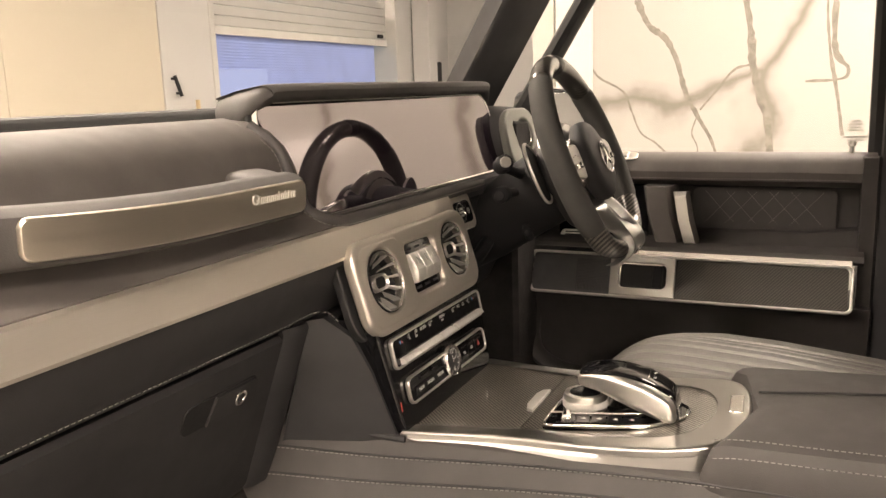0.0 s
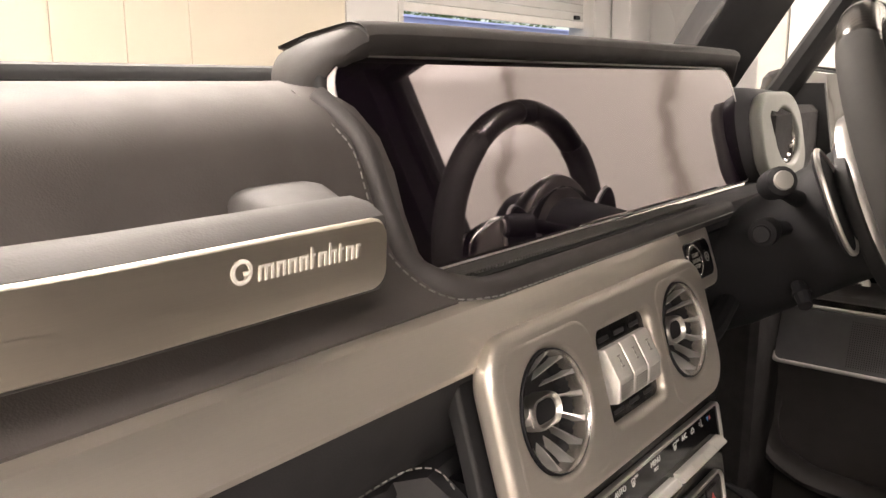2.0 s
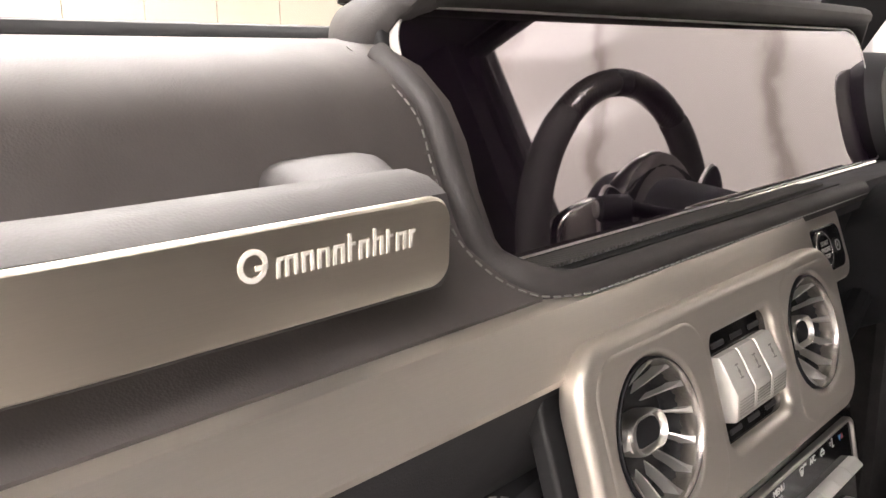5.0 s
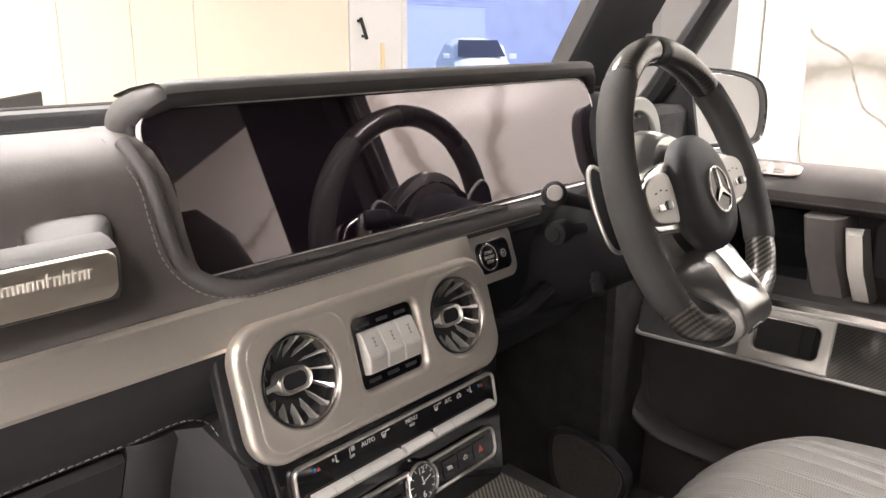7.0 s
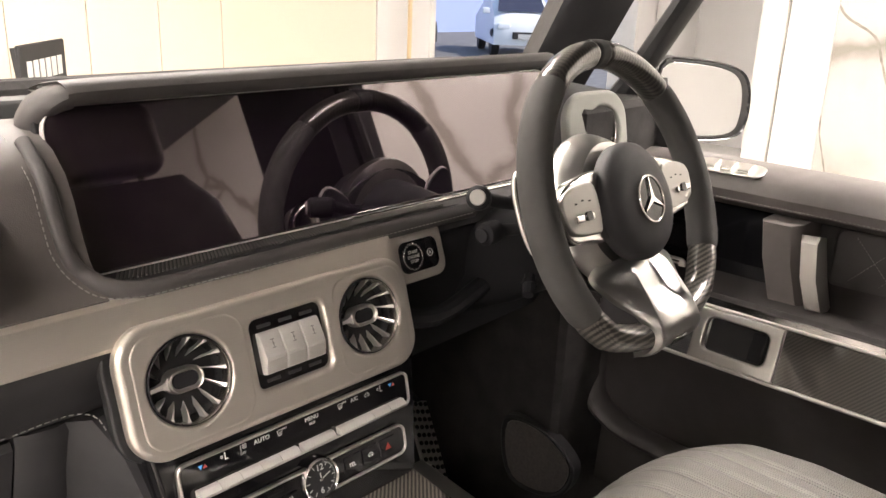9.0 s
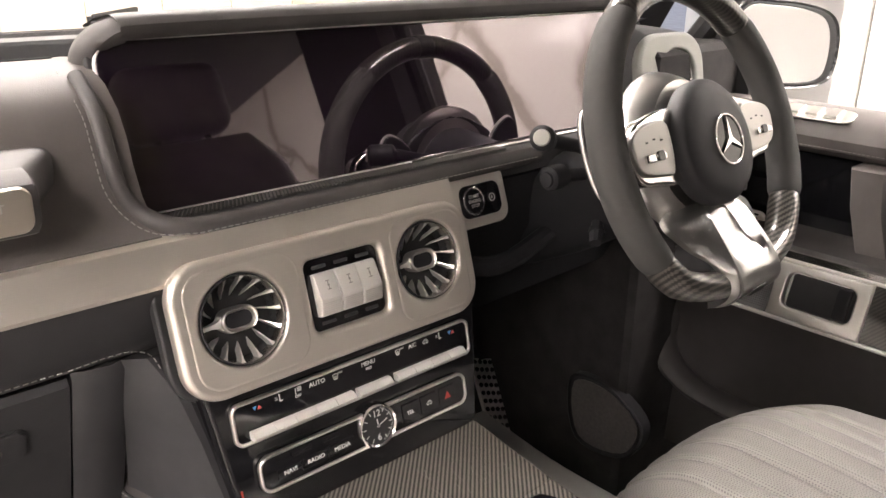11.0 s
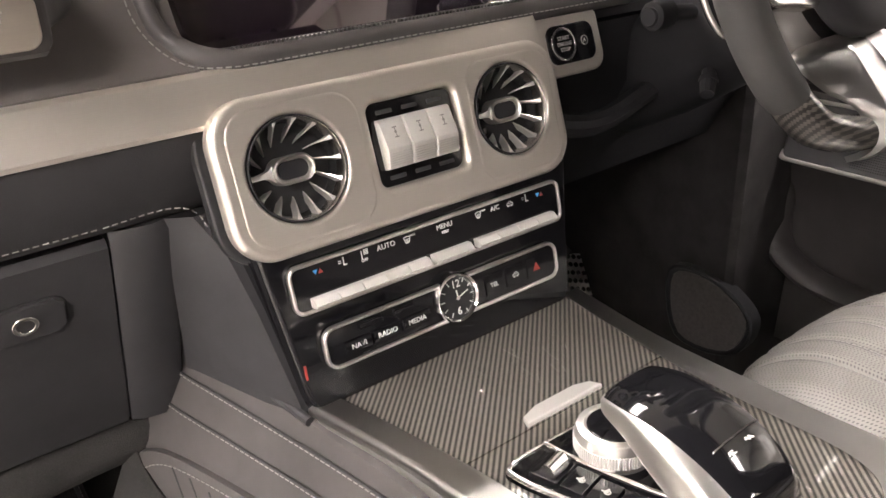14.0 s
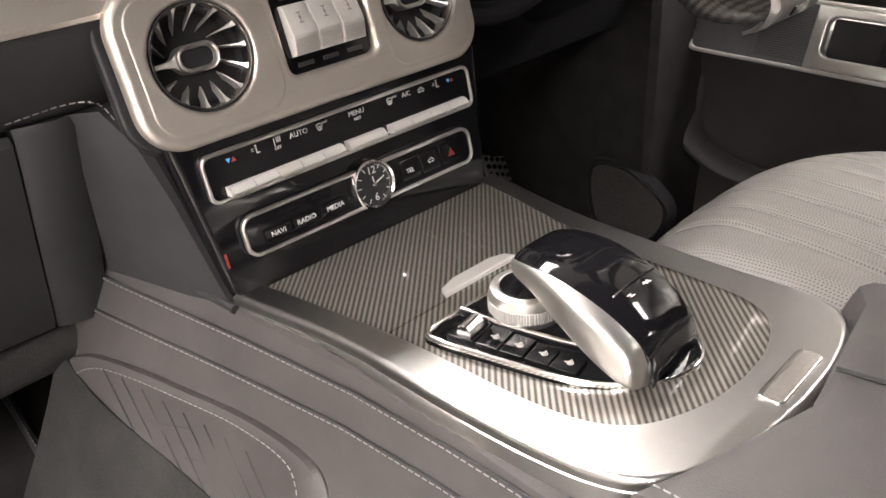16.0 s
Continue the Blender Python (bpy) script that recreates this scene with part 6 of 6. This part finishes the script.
def stalk(name, a, b, tip, label, tipmat):
    t = thing(name, tuple(a), label, "stalk")
    A, B, T = Vector(a), Vector(b), Vector(tip)
    part("lever", tube([A, A.lerp(B, 0.5), B], [0.009, 0.0075, 0.0085], 12), SOFT, t)
    d = (T - B).normalized()
    part("knob", tube([B - d * 0.004, B, B.lerp(T, 0.5), T - d * 0.003, T], [0.010, 0.0135, 0.0145, 0.0135, 0.010], 14), SOFT, t, "ribbed dark knob")
    part("cap", tube([T - d * 0.001, T + d * 0.0025], [0.0095, 0.008], 14), tipmat, t, "end cap")
    return t


stalk("turn_stalk", (0.350, -0.020, 1.445), (0.253, -0.015, 1.470), (0.227, -0.033, 1.479), "short control stalk with a grey end cap", PRINT_GREY)
stalk("wiper_stalk", (0.355, -0.020, 1.418), (0.301, -0.002, 1.420), (0.274, -0.004, 1.420), "short dark control stalk with a ribbed knob", SOFT)
lv = thing("column_lever", (0.33, -0.04, 1.34), "small dark column adjuster lever under the wheel", "lever")
part("lever", tube([(0.365, -0.01, 1.370), (0.338, -0.030, 1.352)], [0.006, 0.008], 10), SOFT, lv)
part("tip", tube([(0.340, -0.028, 1.354), (0.326, -0.038, 1.342)], [0.009, 0.007], 10), SOFT, lv)
part("collar", tube([(0.3385, -0.0295, 1.3525), (0.3365, -0.0310, 1.3505)], 0.0098, 12), SOFT, lv)

# ---- driver's door ----
door = thing("driver_door", (0.74, -0.2, 0.85), "dark leather driver's door card with quilted panel and carbon trim", "door")
upper = [(0.825, 1.452), (0.772, 1.4555), (0.748, 1.450), (0.734, 1.436), (0.729, 1.418), (0.736, 1.400), (0.752, 1.390), (0.775, 1.385), (0.83, 1.385)]
part("sill_pad", loft([[(x - 0.008 * (y < -0.5), y, z) for x, z in upper] for y in (0.22, -0.2, -0.50, -0.60)]), LEATHER, door, "padded leather ledge under the window")
part("stitching", stitches([(0.7315, y, 1.404) for y in (0.15, -0.59)], lift=(-0.001, 0, 0)), THREAD, door, "pale thread stitches")
part("back_panel", loft([[(0.80, y, 1.39), (0.792, y, 1.30), (0.780, y, 1.262), (0.83, y, 1.26), (0.83, y, 1.39)] for y in (0.22, -0.58)]), LEATHER_DOOR, door)
part("quilted_panel", plate([rounded(0.285, 0.096, 0.016, 6)], 0.012, 0.005, 3), LEATHER_DOOR, door, "quilted leather panel", M=facing((0.788, -0.395, 1.334), (-1, 0, 0.03)))
for k in range(7):
    y0 = -0.27 - 0.042 * k
    for sgn in (1, -1):
        ya = y0
        yb = y0 - sgn * 0.075
        if -0.535 < yb < -0.255:
            part("quilt_seam", stitches([(0.7815, ya, 1.292), (0.7815, yb, 1.376)], 0.003, 0.0025, 0.0005), PRINT_GREY, door, "fine pale stitched line")
part("rear_edge", loft([[(0.70, -0.575, z), (0.70, -0.600, z), (0.83, -0.600, z), (0.83, -0.575, z)] for z in (0.82, 1.20, 1.45)]), LEATHER_DOOR, door)
part("arm_ledge", loft([[(0.80, y, 1.272), (0.70, y, 1.272), (0.682, y, 1.265), (0.677, y, 1.254), (0.69, y, 1.246), (0.80, y, 1.246)] for y in (0.10, -0.585)]), LEATHER_DOOR, door)
DNrm = Vector((-0.945, 0, 0.327))
DT = facing((0.6615, -0.25, 1.2035), DNrm)
trimo = rounded(0.640, 0.094, 0.014, 8)
part("trim_frame", plate([trimo, rounded(0.628, 0.082, 0.010, 8)], 0.012, 0.003, 3), SILVER_PAINT, door, "satin silver frame", M=DT)
part("top_strip", extrude_profile([(0, 0), (0, 0.004), (0.012, 0.006), (0.016, 0.0)], -0.315, 0.315), CHROME, door, M=DT @ Matrix.Translation((0, 0.043, 0.0)))
gr = part("grille_plate", plate([rounded(0.178, 0.0815, (0.001, 0.001, 0.009, 0.009), 6)], 0.008, 0.001), paint("plate_grey", (0.13, 0.13, 0.135), 0.33, 0.08, 40), door, "dark grey perforated plate", M=DT @ Matrix.Translation((0.226 - 0.45, 0, -0.002)))
part("dots", join(*[rbox(0.0014, 0.0014, 0.0006, 0, at=(0.01 + 0.0032 * i, -0.034 + 0.0032 * j, 0)) for i in range(22) for j in range(21)]), BLACK, gr, "rows of tiny holes", M=DT @ Matrix.Translation((0.226 - 0.45, 0, 0.0022)))
gr["kind"] = ""
part("pull_frame", plate([rounded(0.134, 0.0815, 0.001, 3), rounded(0.098, 0.052, 0.012, 6, 0.0, 0.002)], 0.014, 0.003, 3), SATIN, door, "satin silver handle surround", M=DT @ Matrix.Translation((-0.075, 0, 0.001)))
part("pull_recess", rbox(0.096, 0.050, 0.004, 0.001, 1), BLACK, door, M=DT @ Matrix.Translation((-0.075, 0.002, -0.012)))
part("release_lever", rbox(0.020, 0.046, 0.010, 0.003, 2), SOFT, door, M=DT @ Matrix.Translation((-0.045, 0.002, -0.006)))
part("carbon_panel", plate([rounded(0.327, 0.0815, (0.009, 0.009, 0.001, 0.001), 6)], 0.008, 0.001), weave("door_carbon", (0, 90, 0), 0.0016, 0.05), door, "gloss carbon panel", M=DT @ Matrix.Translation((0.1475, 0, -0.002)))
part("arm_wedge", loft([[(0.80, y, 1.270), (0.800 - d, y, 1.272), (0.796 - d * 0.6, y, 1.272 + h), (0.80, y, 1.272 + h * 1.1)] for y, d, h in ((-0.215, 0.088, 0.018), (-0.30, 0.084, 0.020), (-0.48, 0.070, 0.022), (-0.575, 0.060, 0.030))]), LEATHER_DOOR, door, "padded elbow rest under the quilted panel")
# pull handle
part("pull_block", loft([[(0.715, -0.165 + dy, z), (0.700, -0.172 + dy, z), (0.702, -0.212 + dy, z), (0.725, -0.222 + dy, z), (0.80, -0.222 + dy, z), (0.80, -0.165 + dy, z)] for z, dy in ((1.388, 0), (1.33, -0.008), (1.255, -0.030))]), LEATHER, door, "leather pull block")
part("pull_bar", loft([[(0.712, -0.226 + dy, z), (0.702 - b, -0.230 + dy, z), (0.704 - b, -0.252 + dy, z), (0.722, -0.258 + dy, z)] for z, dy, b in ((1.378, 0, -0.01), (1.37, -0.001, 0.004), (1.32, -0.010, 0.012), (1.275, -0.022, 0.006), (1.262, -0.026, -0.008))]), SATIN, door, "satin silver pull bar")
part("dark_insert", rbox(0.004, 0.20, 0.12, 0.001, 1, at=(0.770, -0.065, 1.325)), PIANO, door, "gloss black recess")
part("inlay_strip", rbox(0.006, 0.085, 0.012, 0.002, 2, at=(0.722, 0.030, 1.325)), SATIN, door, "thin silver inlay")
sk = part("seat_switch", moved(plate([rounded(0.066, 0.026, 0.012, 6)], 0.008, 0.003, 3), facing((0.742, -0.008, 1.272), (-0.9, 0, 0.35))), SATIN, door, "oval silver seat switch panel")
for q in (-0.006, 0.0, 0.006):
    part("ridge", moved(rbox(0.044, 0.003, 0.004, 0.001, 1), facing((0.742, -0.008, 1.272), (-0.9, 0, 0.35)) @ Matrix.Translation((0, q, 0.004))), CHROME, sk)
# window switches
ws2 = thing("window_switches", (0.84, -0.08, 1.44), "satin silver window switch panel with four keys", "switch panel")
WSM = facing((0.803, -0.062, 1.4415), (-0.30, 0, 0.95), (0, 1, 0))
part("plate", plate([rounded(0.040, 0.115, 0.016, 8)], 0.003, 0.0012), SATIN, ws2, M=WSM)
for sy in (-0.028, 0.0, 0.028):
    part("key", rbox(0.026, 0.019, 0.005, 0.002, 2), SATIN, ws2, "pale window key", M=WSM @ Matrix.Translation((0, sy, 0.004)))
pin = part("lock_pin", moved(revolve([(0.001, -0.01), (0.004, -0.01), (0.004, 0.012), (0.007, 0.014), (0.007, 0.022), (0.001, 0.023)], 16), Matrix.Translation((0.820, -0.529, 1.448))), KEY, None)
tagged(pin, "small silver door lock pin", "lock pin")
# lower door
part("lower_panel", loft([[(0.672, y, 1.165), (0.690, y, 1.10), (0.712, y, 0.98), (0.70, y, 0.84), (0.83, y, 0.84), (0.83, y, 1.165)] for y in (0.24, -0.60)]), LEATHER_DOOR, door)
part("pocket_rim", tube(smooth_path([(0.712, 0.085, 1.20), (0.692, 0.084, 1.11), (0.680, 0.076, 1.04), (0.676, 0.035, 0.99), (0.67, -0.09, 0.972), (0.67, -0.58, 0.970)], 6), 0.027, 12, flat=0.6), LEATHER_DOOR, door, "moulded pocket edge")
spk = thing("speaker", (0.600, 0.112, 0.928), "dark grey oval loudspeaker cover low beside the door", "speaker")
SPM = facing((0.600, 0.112, 0.928), (-1, -0.1, 0.1))
spo = [(p.x, p.y) for p in smooth_path([(-0.075, 0.05, 0), (0.0, 0.058, 0), (0.07, 0.01, 0), (0.045, -0.055, 0), (-0.05, -0.055, 0)], 5, True)]
part("body", moved(loft([[(x * s, y * s, z) for x, y in spo] for s, z in ((1.0, -0.02), (1.0, 0.006), (0.95, 0.009), (0.9, 0.006))]), SPM), SOFT, spk)
part("grille", moved(loft([[(x * s, y * s, z) for x, y in spo] for s, z in ((0.88, 0.004), (0.86, 0.008), (0.5, 0.010), (0.1, 0.0105))]), SPM), paint("speaker_grey", (0.075, 0.068, 0.064), 0.5, 0.2, 200), spk, "finely holed grey grille")
fr = part("window_frame", tube([(0.795, 0.215, 1.44), (0.785, 0.12, 1.56), (0.765, -0.13, 1.95), (0.765, -0.62, 1.965)], 0.022, 10), BLACK, door, "black window frame")
part("window_frame", tube([(0.79, -0.605, 1.45), (0.768, -0.60, 1.96)], 0.022, 10), BLACK, door, "black window frame")
wg = part("window_glass", loft([[(0.795, 0.20, 1.45), (0.795, -0.60, 1.45)], [(0.772, -0.12, 1.95), (0.772, -0.60, 1.96)]], False), GLASS, door, "clear door glass", smooth=0)
wg.visible_shadow = False
part("sticker", join(*[rbox(0.0006, w, 0.003, 0, at=(0.790 - 0.045 * (z - 1.45), -0.560, z)) for w, z in ((0.030, 1.478), (0.045, 1.484), (0.028, 1.497), (0.02, 1.503), (0.026, 1.509), (0.018, 1.515))]), PRINT_GREY, door, "faint grey bars on the glass")
part("sail_panel", loft([[(0.790, 0.19, 1.45), (0.790, 0.04, 1.45), (0.80, 0.04, 1.45), (0.80, 0.19, 1.45)], [(0.783, 0.115, 1.57), (0.783, 0.06, 1.57), (0.793, 0.06, 1.57), (0.793, 0.115, 1.57)]]), BLACK, door, "black mirror base panel")

door.location += Vector((0.055, 0.026, -0.007))

# door mirror
mir = thing("door_mirror", (1.01, 0.10, 1.45), "dark door mirror housing with a clear mirror glass", "mirror")
MM = facing((1.010, 0.100, 1.512), (-0.50, -0.86, 0.06)) @ Matrix.Diagonal((1.14, 1.20, 1.1, 1))
mo = [(p.x, p.y) for p in smooth_path([(-0.088, 0.055, 0), (-0.02, 0.064, 0), (0.06, 0.052, 0), (0.090, 0.025, 0), (0.092, -0.03, 0), (0.072, -0.058, 0), (0.0, -0.062, 0), (-0.085, -0.052, 0)], 4, True)]
rows = [[(x * s, y * s, z) for x, y in mo] for s, z in ((0.90, 0.004), (0.97, 0.008), (1.0, 0.0), (1.02, -0.03), (0.96, -0.07), (0.7, -0.10), (0.3, -0.11))]
part("housing", loft(rows), gloss("mirror_black", (0.02, 0.021, 0.024), 0.25), mir, M=MM)
part("glass", plate([[(x * 0.84 - 0.004, y * 0.86) for x, y in mo]], 0.003, 0.0006), MIRROR, mir, "mirror glass", M=MM @ Matrix.Translation((0, 0, 0.0055)))
part("bezel", plate([[(x * 0.91, y * 0.92) for x, y in mo], [(x * 0.84 - 0.004, y * 0.86) for x, y in mo]], 0.006, 0.001), BLACK, mir, M=MM @ Matrix.Translation((0, 0, 0.005)))
part("foot", tube([(0.85, 0.15, 1.475), (1.00, 0.14, 1.465)], 0.022, 10), BLACK, mir)

# pedals
ped = thing("pedal", (0.56, 0.36, 0.83), "perforated bare metal accelerator pedal", "pedal")
A1, A2, B1, B2 = (v + Vector((-0.049, -0.048, 0.021)) for v in (Vector((0.575, 0.41, 0.945)), Vector((0.628, 0.41, 0.925)), Vector((0.515, 0.285, 0.845)), Vector((0.565, 0.285, 0.825))))
nn = (A2 - A1).cross(B1 - A1).normalized()
part("plate", loft([[A1, A2, A2 + nn * 0.006, A1 + nn * 0.006], [B1, B2, B2 + nn * 0.006, B1 + nn * 0.006]]), KEY, ped, smooth=0)
part("arm", tube([(0.552, 0.362, 0.95), (0.552, 0.45, 0.99), (0.552, 0.60, 1.00)], 0.010, 8), SOFT, ped)
part("studs", join(*[moved(plate([circle(0.0042, 10)], 0.004, 0.0008), facing(A1.lerp(A2, (i + 0.5) / 4).lerp(B1.lerp(B2, (i + 0.5) / 4), (j + 0.5) / 11) - nn * 0.0012, -nn)) for i in range(4) for j in range(11)], *[moved(plate([circle(0.0042, 10)], 0.004, 0.0008), facing(A1.lerp(A2, (i + 0.5) / 4).lerp(B1.lerp(B2, (i + 0.5) / 4), (j + 0.5) / 11) + nn * 0.0072, nn)) for i in range(4) for j in range(11)]), BLACK, ped, "rows of black rubber studs")

# ---- driver's seat ----
seat = thing("driver_seat", (0.385, -0.5, 0.80), "grey perforated leather driver's seat with channelled cushion", "seat")
SX0, SX1, SY0, SY1 = 0.163, 0.600, -0.150, -0.78


def seat_z(x, y):
    u = (x - 0.385) / 0.21
    front = max(0.0, (y + 0.250) / 0.10)
    z = 1.162 - 0.055 * front ** 2.2 - 0.02 * min(1.0, max(0, (-0.30 - y) / 0.4))
    z += 0.034 * max(0.0, (abs(u) - 0.52)) ** 1.3 * 1.2 * min(1.0, max(0.0, (-y - 0.20) / 0.12))
    z -= 0.10 * max(0.0, abs(u) - 0.86) ** 1.6 * 4
    z -= 0.045 * max(0.0, u) ** 1.5 + 0.05 * max(0.0, -0.42 - y)
    if abs(u) < 0.60:
        c = (x - 0.385 - 0.10 * (y + 0.3) * 0.35) / 0.046
        d = abs(c - round(c))
        z -= 0.0045 * math.exp(-(d / 0.10) ** 2)
    dd = abs(abs(u) - 0.615 - 0.12 * max(0, (y + 0.34)))
    z -= 0.007 * math.exp(-(dd / 0.02) ** 2)
    return z


nx, ny = 96, 48
grid = []
for j in range(ny + 1):
    y = SY0 + (SY1 - SY0) * j / ny
    rowp = []
    for i in range(nx + 1):
        x = SX0 + (SX1 - SX0) * i / nx
        yy = y - 0.03 * abs((x - 0.385) / 0.21) ** 3 * (1 - j / ny)
        rowp.append(Vector((x, yy, seat_z(x, y))))
    grid.append(rowp)
skirt = [[Vector((p.x, p.y + 0.006, p.z - 0.03)) for p in grid[0]], [Vector((p.x, p.y - 0.01, 0.92)) for p in grid[0]]]
PERF, pN, pL, pB = principled("leather_perforated", (0.125, 0.118, 0.110), 0.45)
pv2 = coords(pN, pL, (1 / 0.0032,) * 3)
psep = pN.new("ShaderNodeSeparateXYZ")
pL.new(pv2, psep.inputs[0])
arcx = calc(pN, pL, "ADD", psep.outputs[1], calc(pN, pL, "MULTIPLY", calc(pN, pL, "SINE", calc(pN, pL, "MULTIPLY", psep.outputs[0], 0.75), 0), 1.1))
qx = calc(pN, pL, "SUBTRACT", calc(pN, pL, "FRACT", psep.outputs[0], 0), 0.5)
qy = calc(pN, pL, "SUBTRACT", calc(pN, pL, "FRACT", arcx, 0), 0.5)
rad2 = calc(pN, pL, "ADD", calc(pN, pL, "MULTIPLY", qx, qx), calc(pN, pL, "MULTIPLY", qy, qy))
pL.new(ramp(pN, pL, rad2, [(0.035, (0.045, 0.042, 0.039)), (0.075, (0.190, 0.181, 0.170))]), pB.inputs["Base Color"])
bump(pN, pL, pB, calc(pN, pL, "MINIMUM", rad2, 0.12), 0.5, 0.001)
cush = loft([skirt[1], skirt[0]] + grid, False)
cu = part("cushion", cush, PERF, seat, "channelled perforated leather cushion", smooth=80)
for k in range(-2, 3):
    linep = []
    for j in range(2, 40):
        y = SY0 + (SY1 - SY0) * j / ny
        x = 0.385 + 0.046 * k + 0.10 * (y + 0.3) * 0.35
        linep.append((x, y - 0.03 * abs((x - 0.385) / 0.21) ** 3 * (1 - j / ny), seat_z(x, y) + 0.0006))
    part("stitching", stitches(linep, 0.003, 0.0022, 0.0005), THREAD, cu)
part("base", rbox(0.40, 0.52, 0.20, 0.03, 3, at=(0.385, -0.48, 0.985)), LEATHER_DARK, seat)
part("side_skirt", rbox(0.03, 0.54, 0.16, 0.012, 2, at=(0.175, -0.49, 1.04)), SOFT, seat)
brow = []
for t in range(9):
    q = t / 8
    zc, yc = 1.12 + 0.62 * q, -0.72 - 0.17 * q
    w = 0.215 - 0.03 * q ** 2 - (0.05 if t == 8 else 0)
    dpt = 0.085 - 0.025 * q
    brow.append([(0.385 + w * math.copysign(abs(math.cos(a)) ** 0.6, math.cos(a)), yc + dpt * math.copysign(abs(math.sin(a)) ** 0.7, math.sin(a)) + (0.035 * abs(math.cos(a)) ** 2 if math.sin(a) > 0 else 0), zc) for a in [2 * math.pi * k / 28 for k in range(28)]])
part("backrest", loft(brow), LEATHER, seat, "padded leather backrest")
part("headrest", moved(rbox(0.25, 0.10, 0.17, 0.04, 4), Matrix.Translation((0.385, -0.90, 1.85))), LEATHER, seat)
for s in (-0.06, 0.06):
    part("headrest_post", tube([(0.385 + s, -0.89, 1.72), (0.385 + s, -0.90, 1.80)], 0.007, 10), CHROME, seat)
# passenger seat, out of view; added to keep light off the console side
tagged(copy_thing(seat, Matrix.Translation((-0.395, -0.53, 0.77))), "front passenger seat copy, added out of view to shade the console side", "seat")
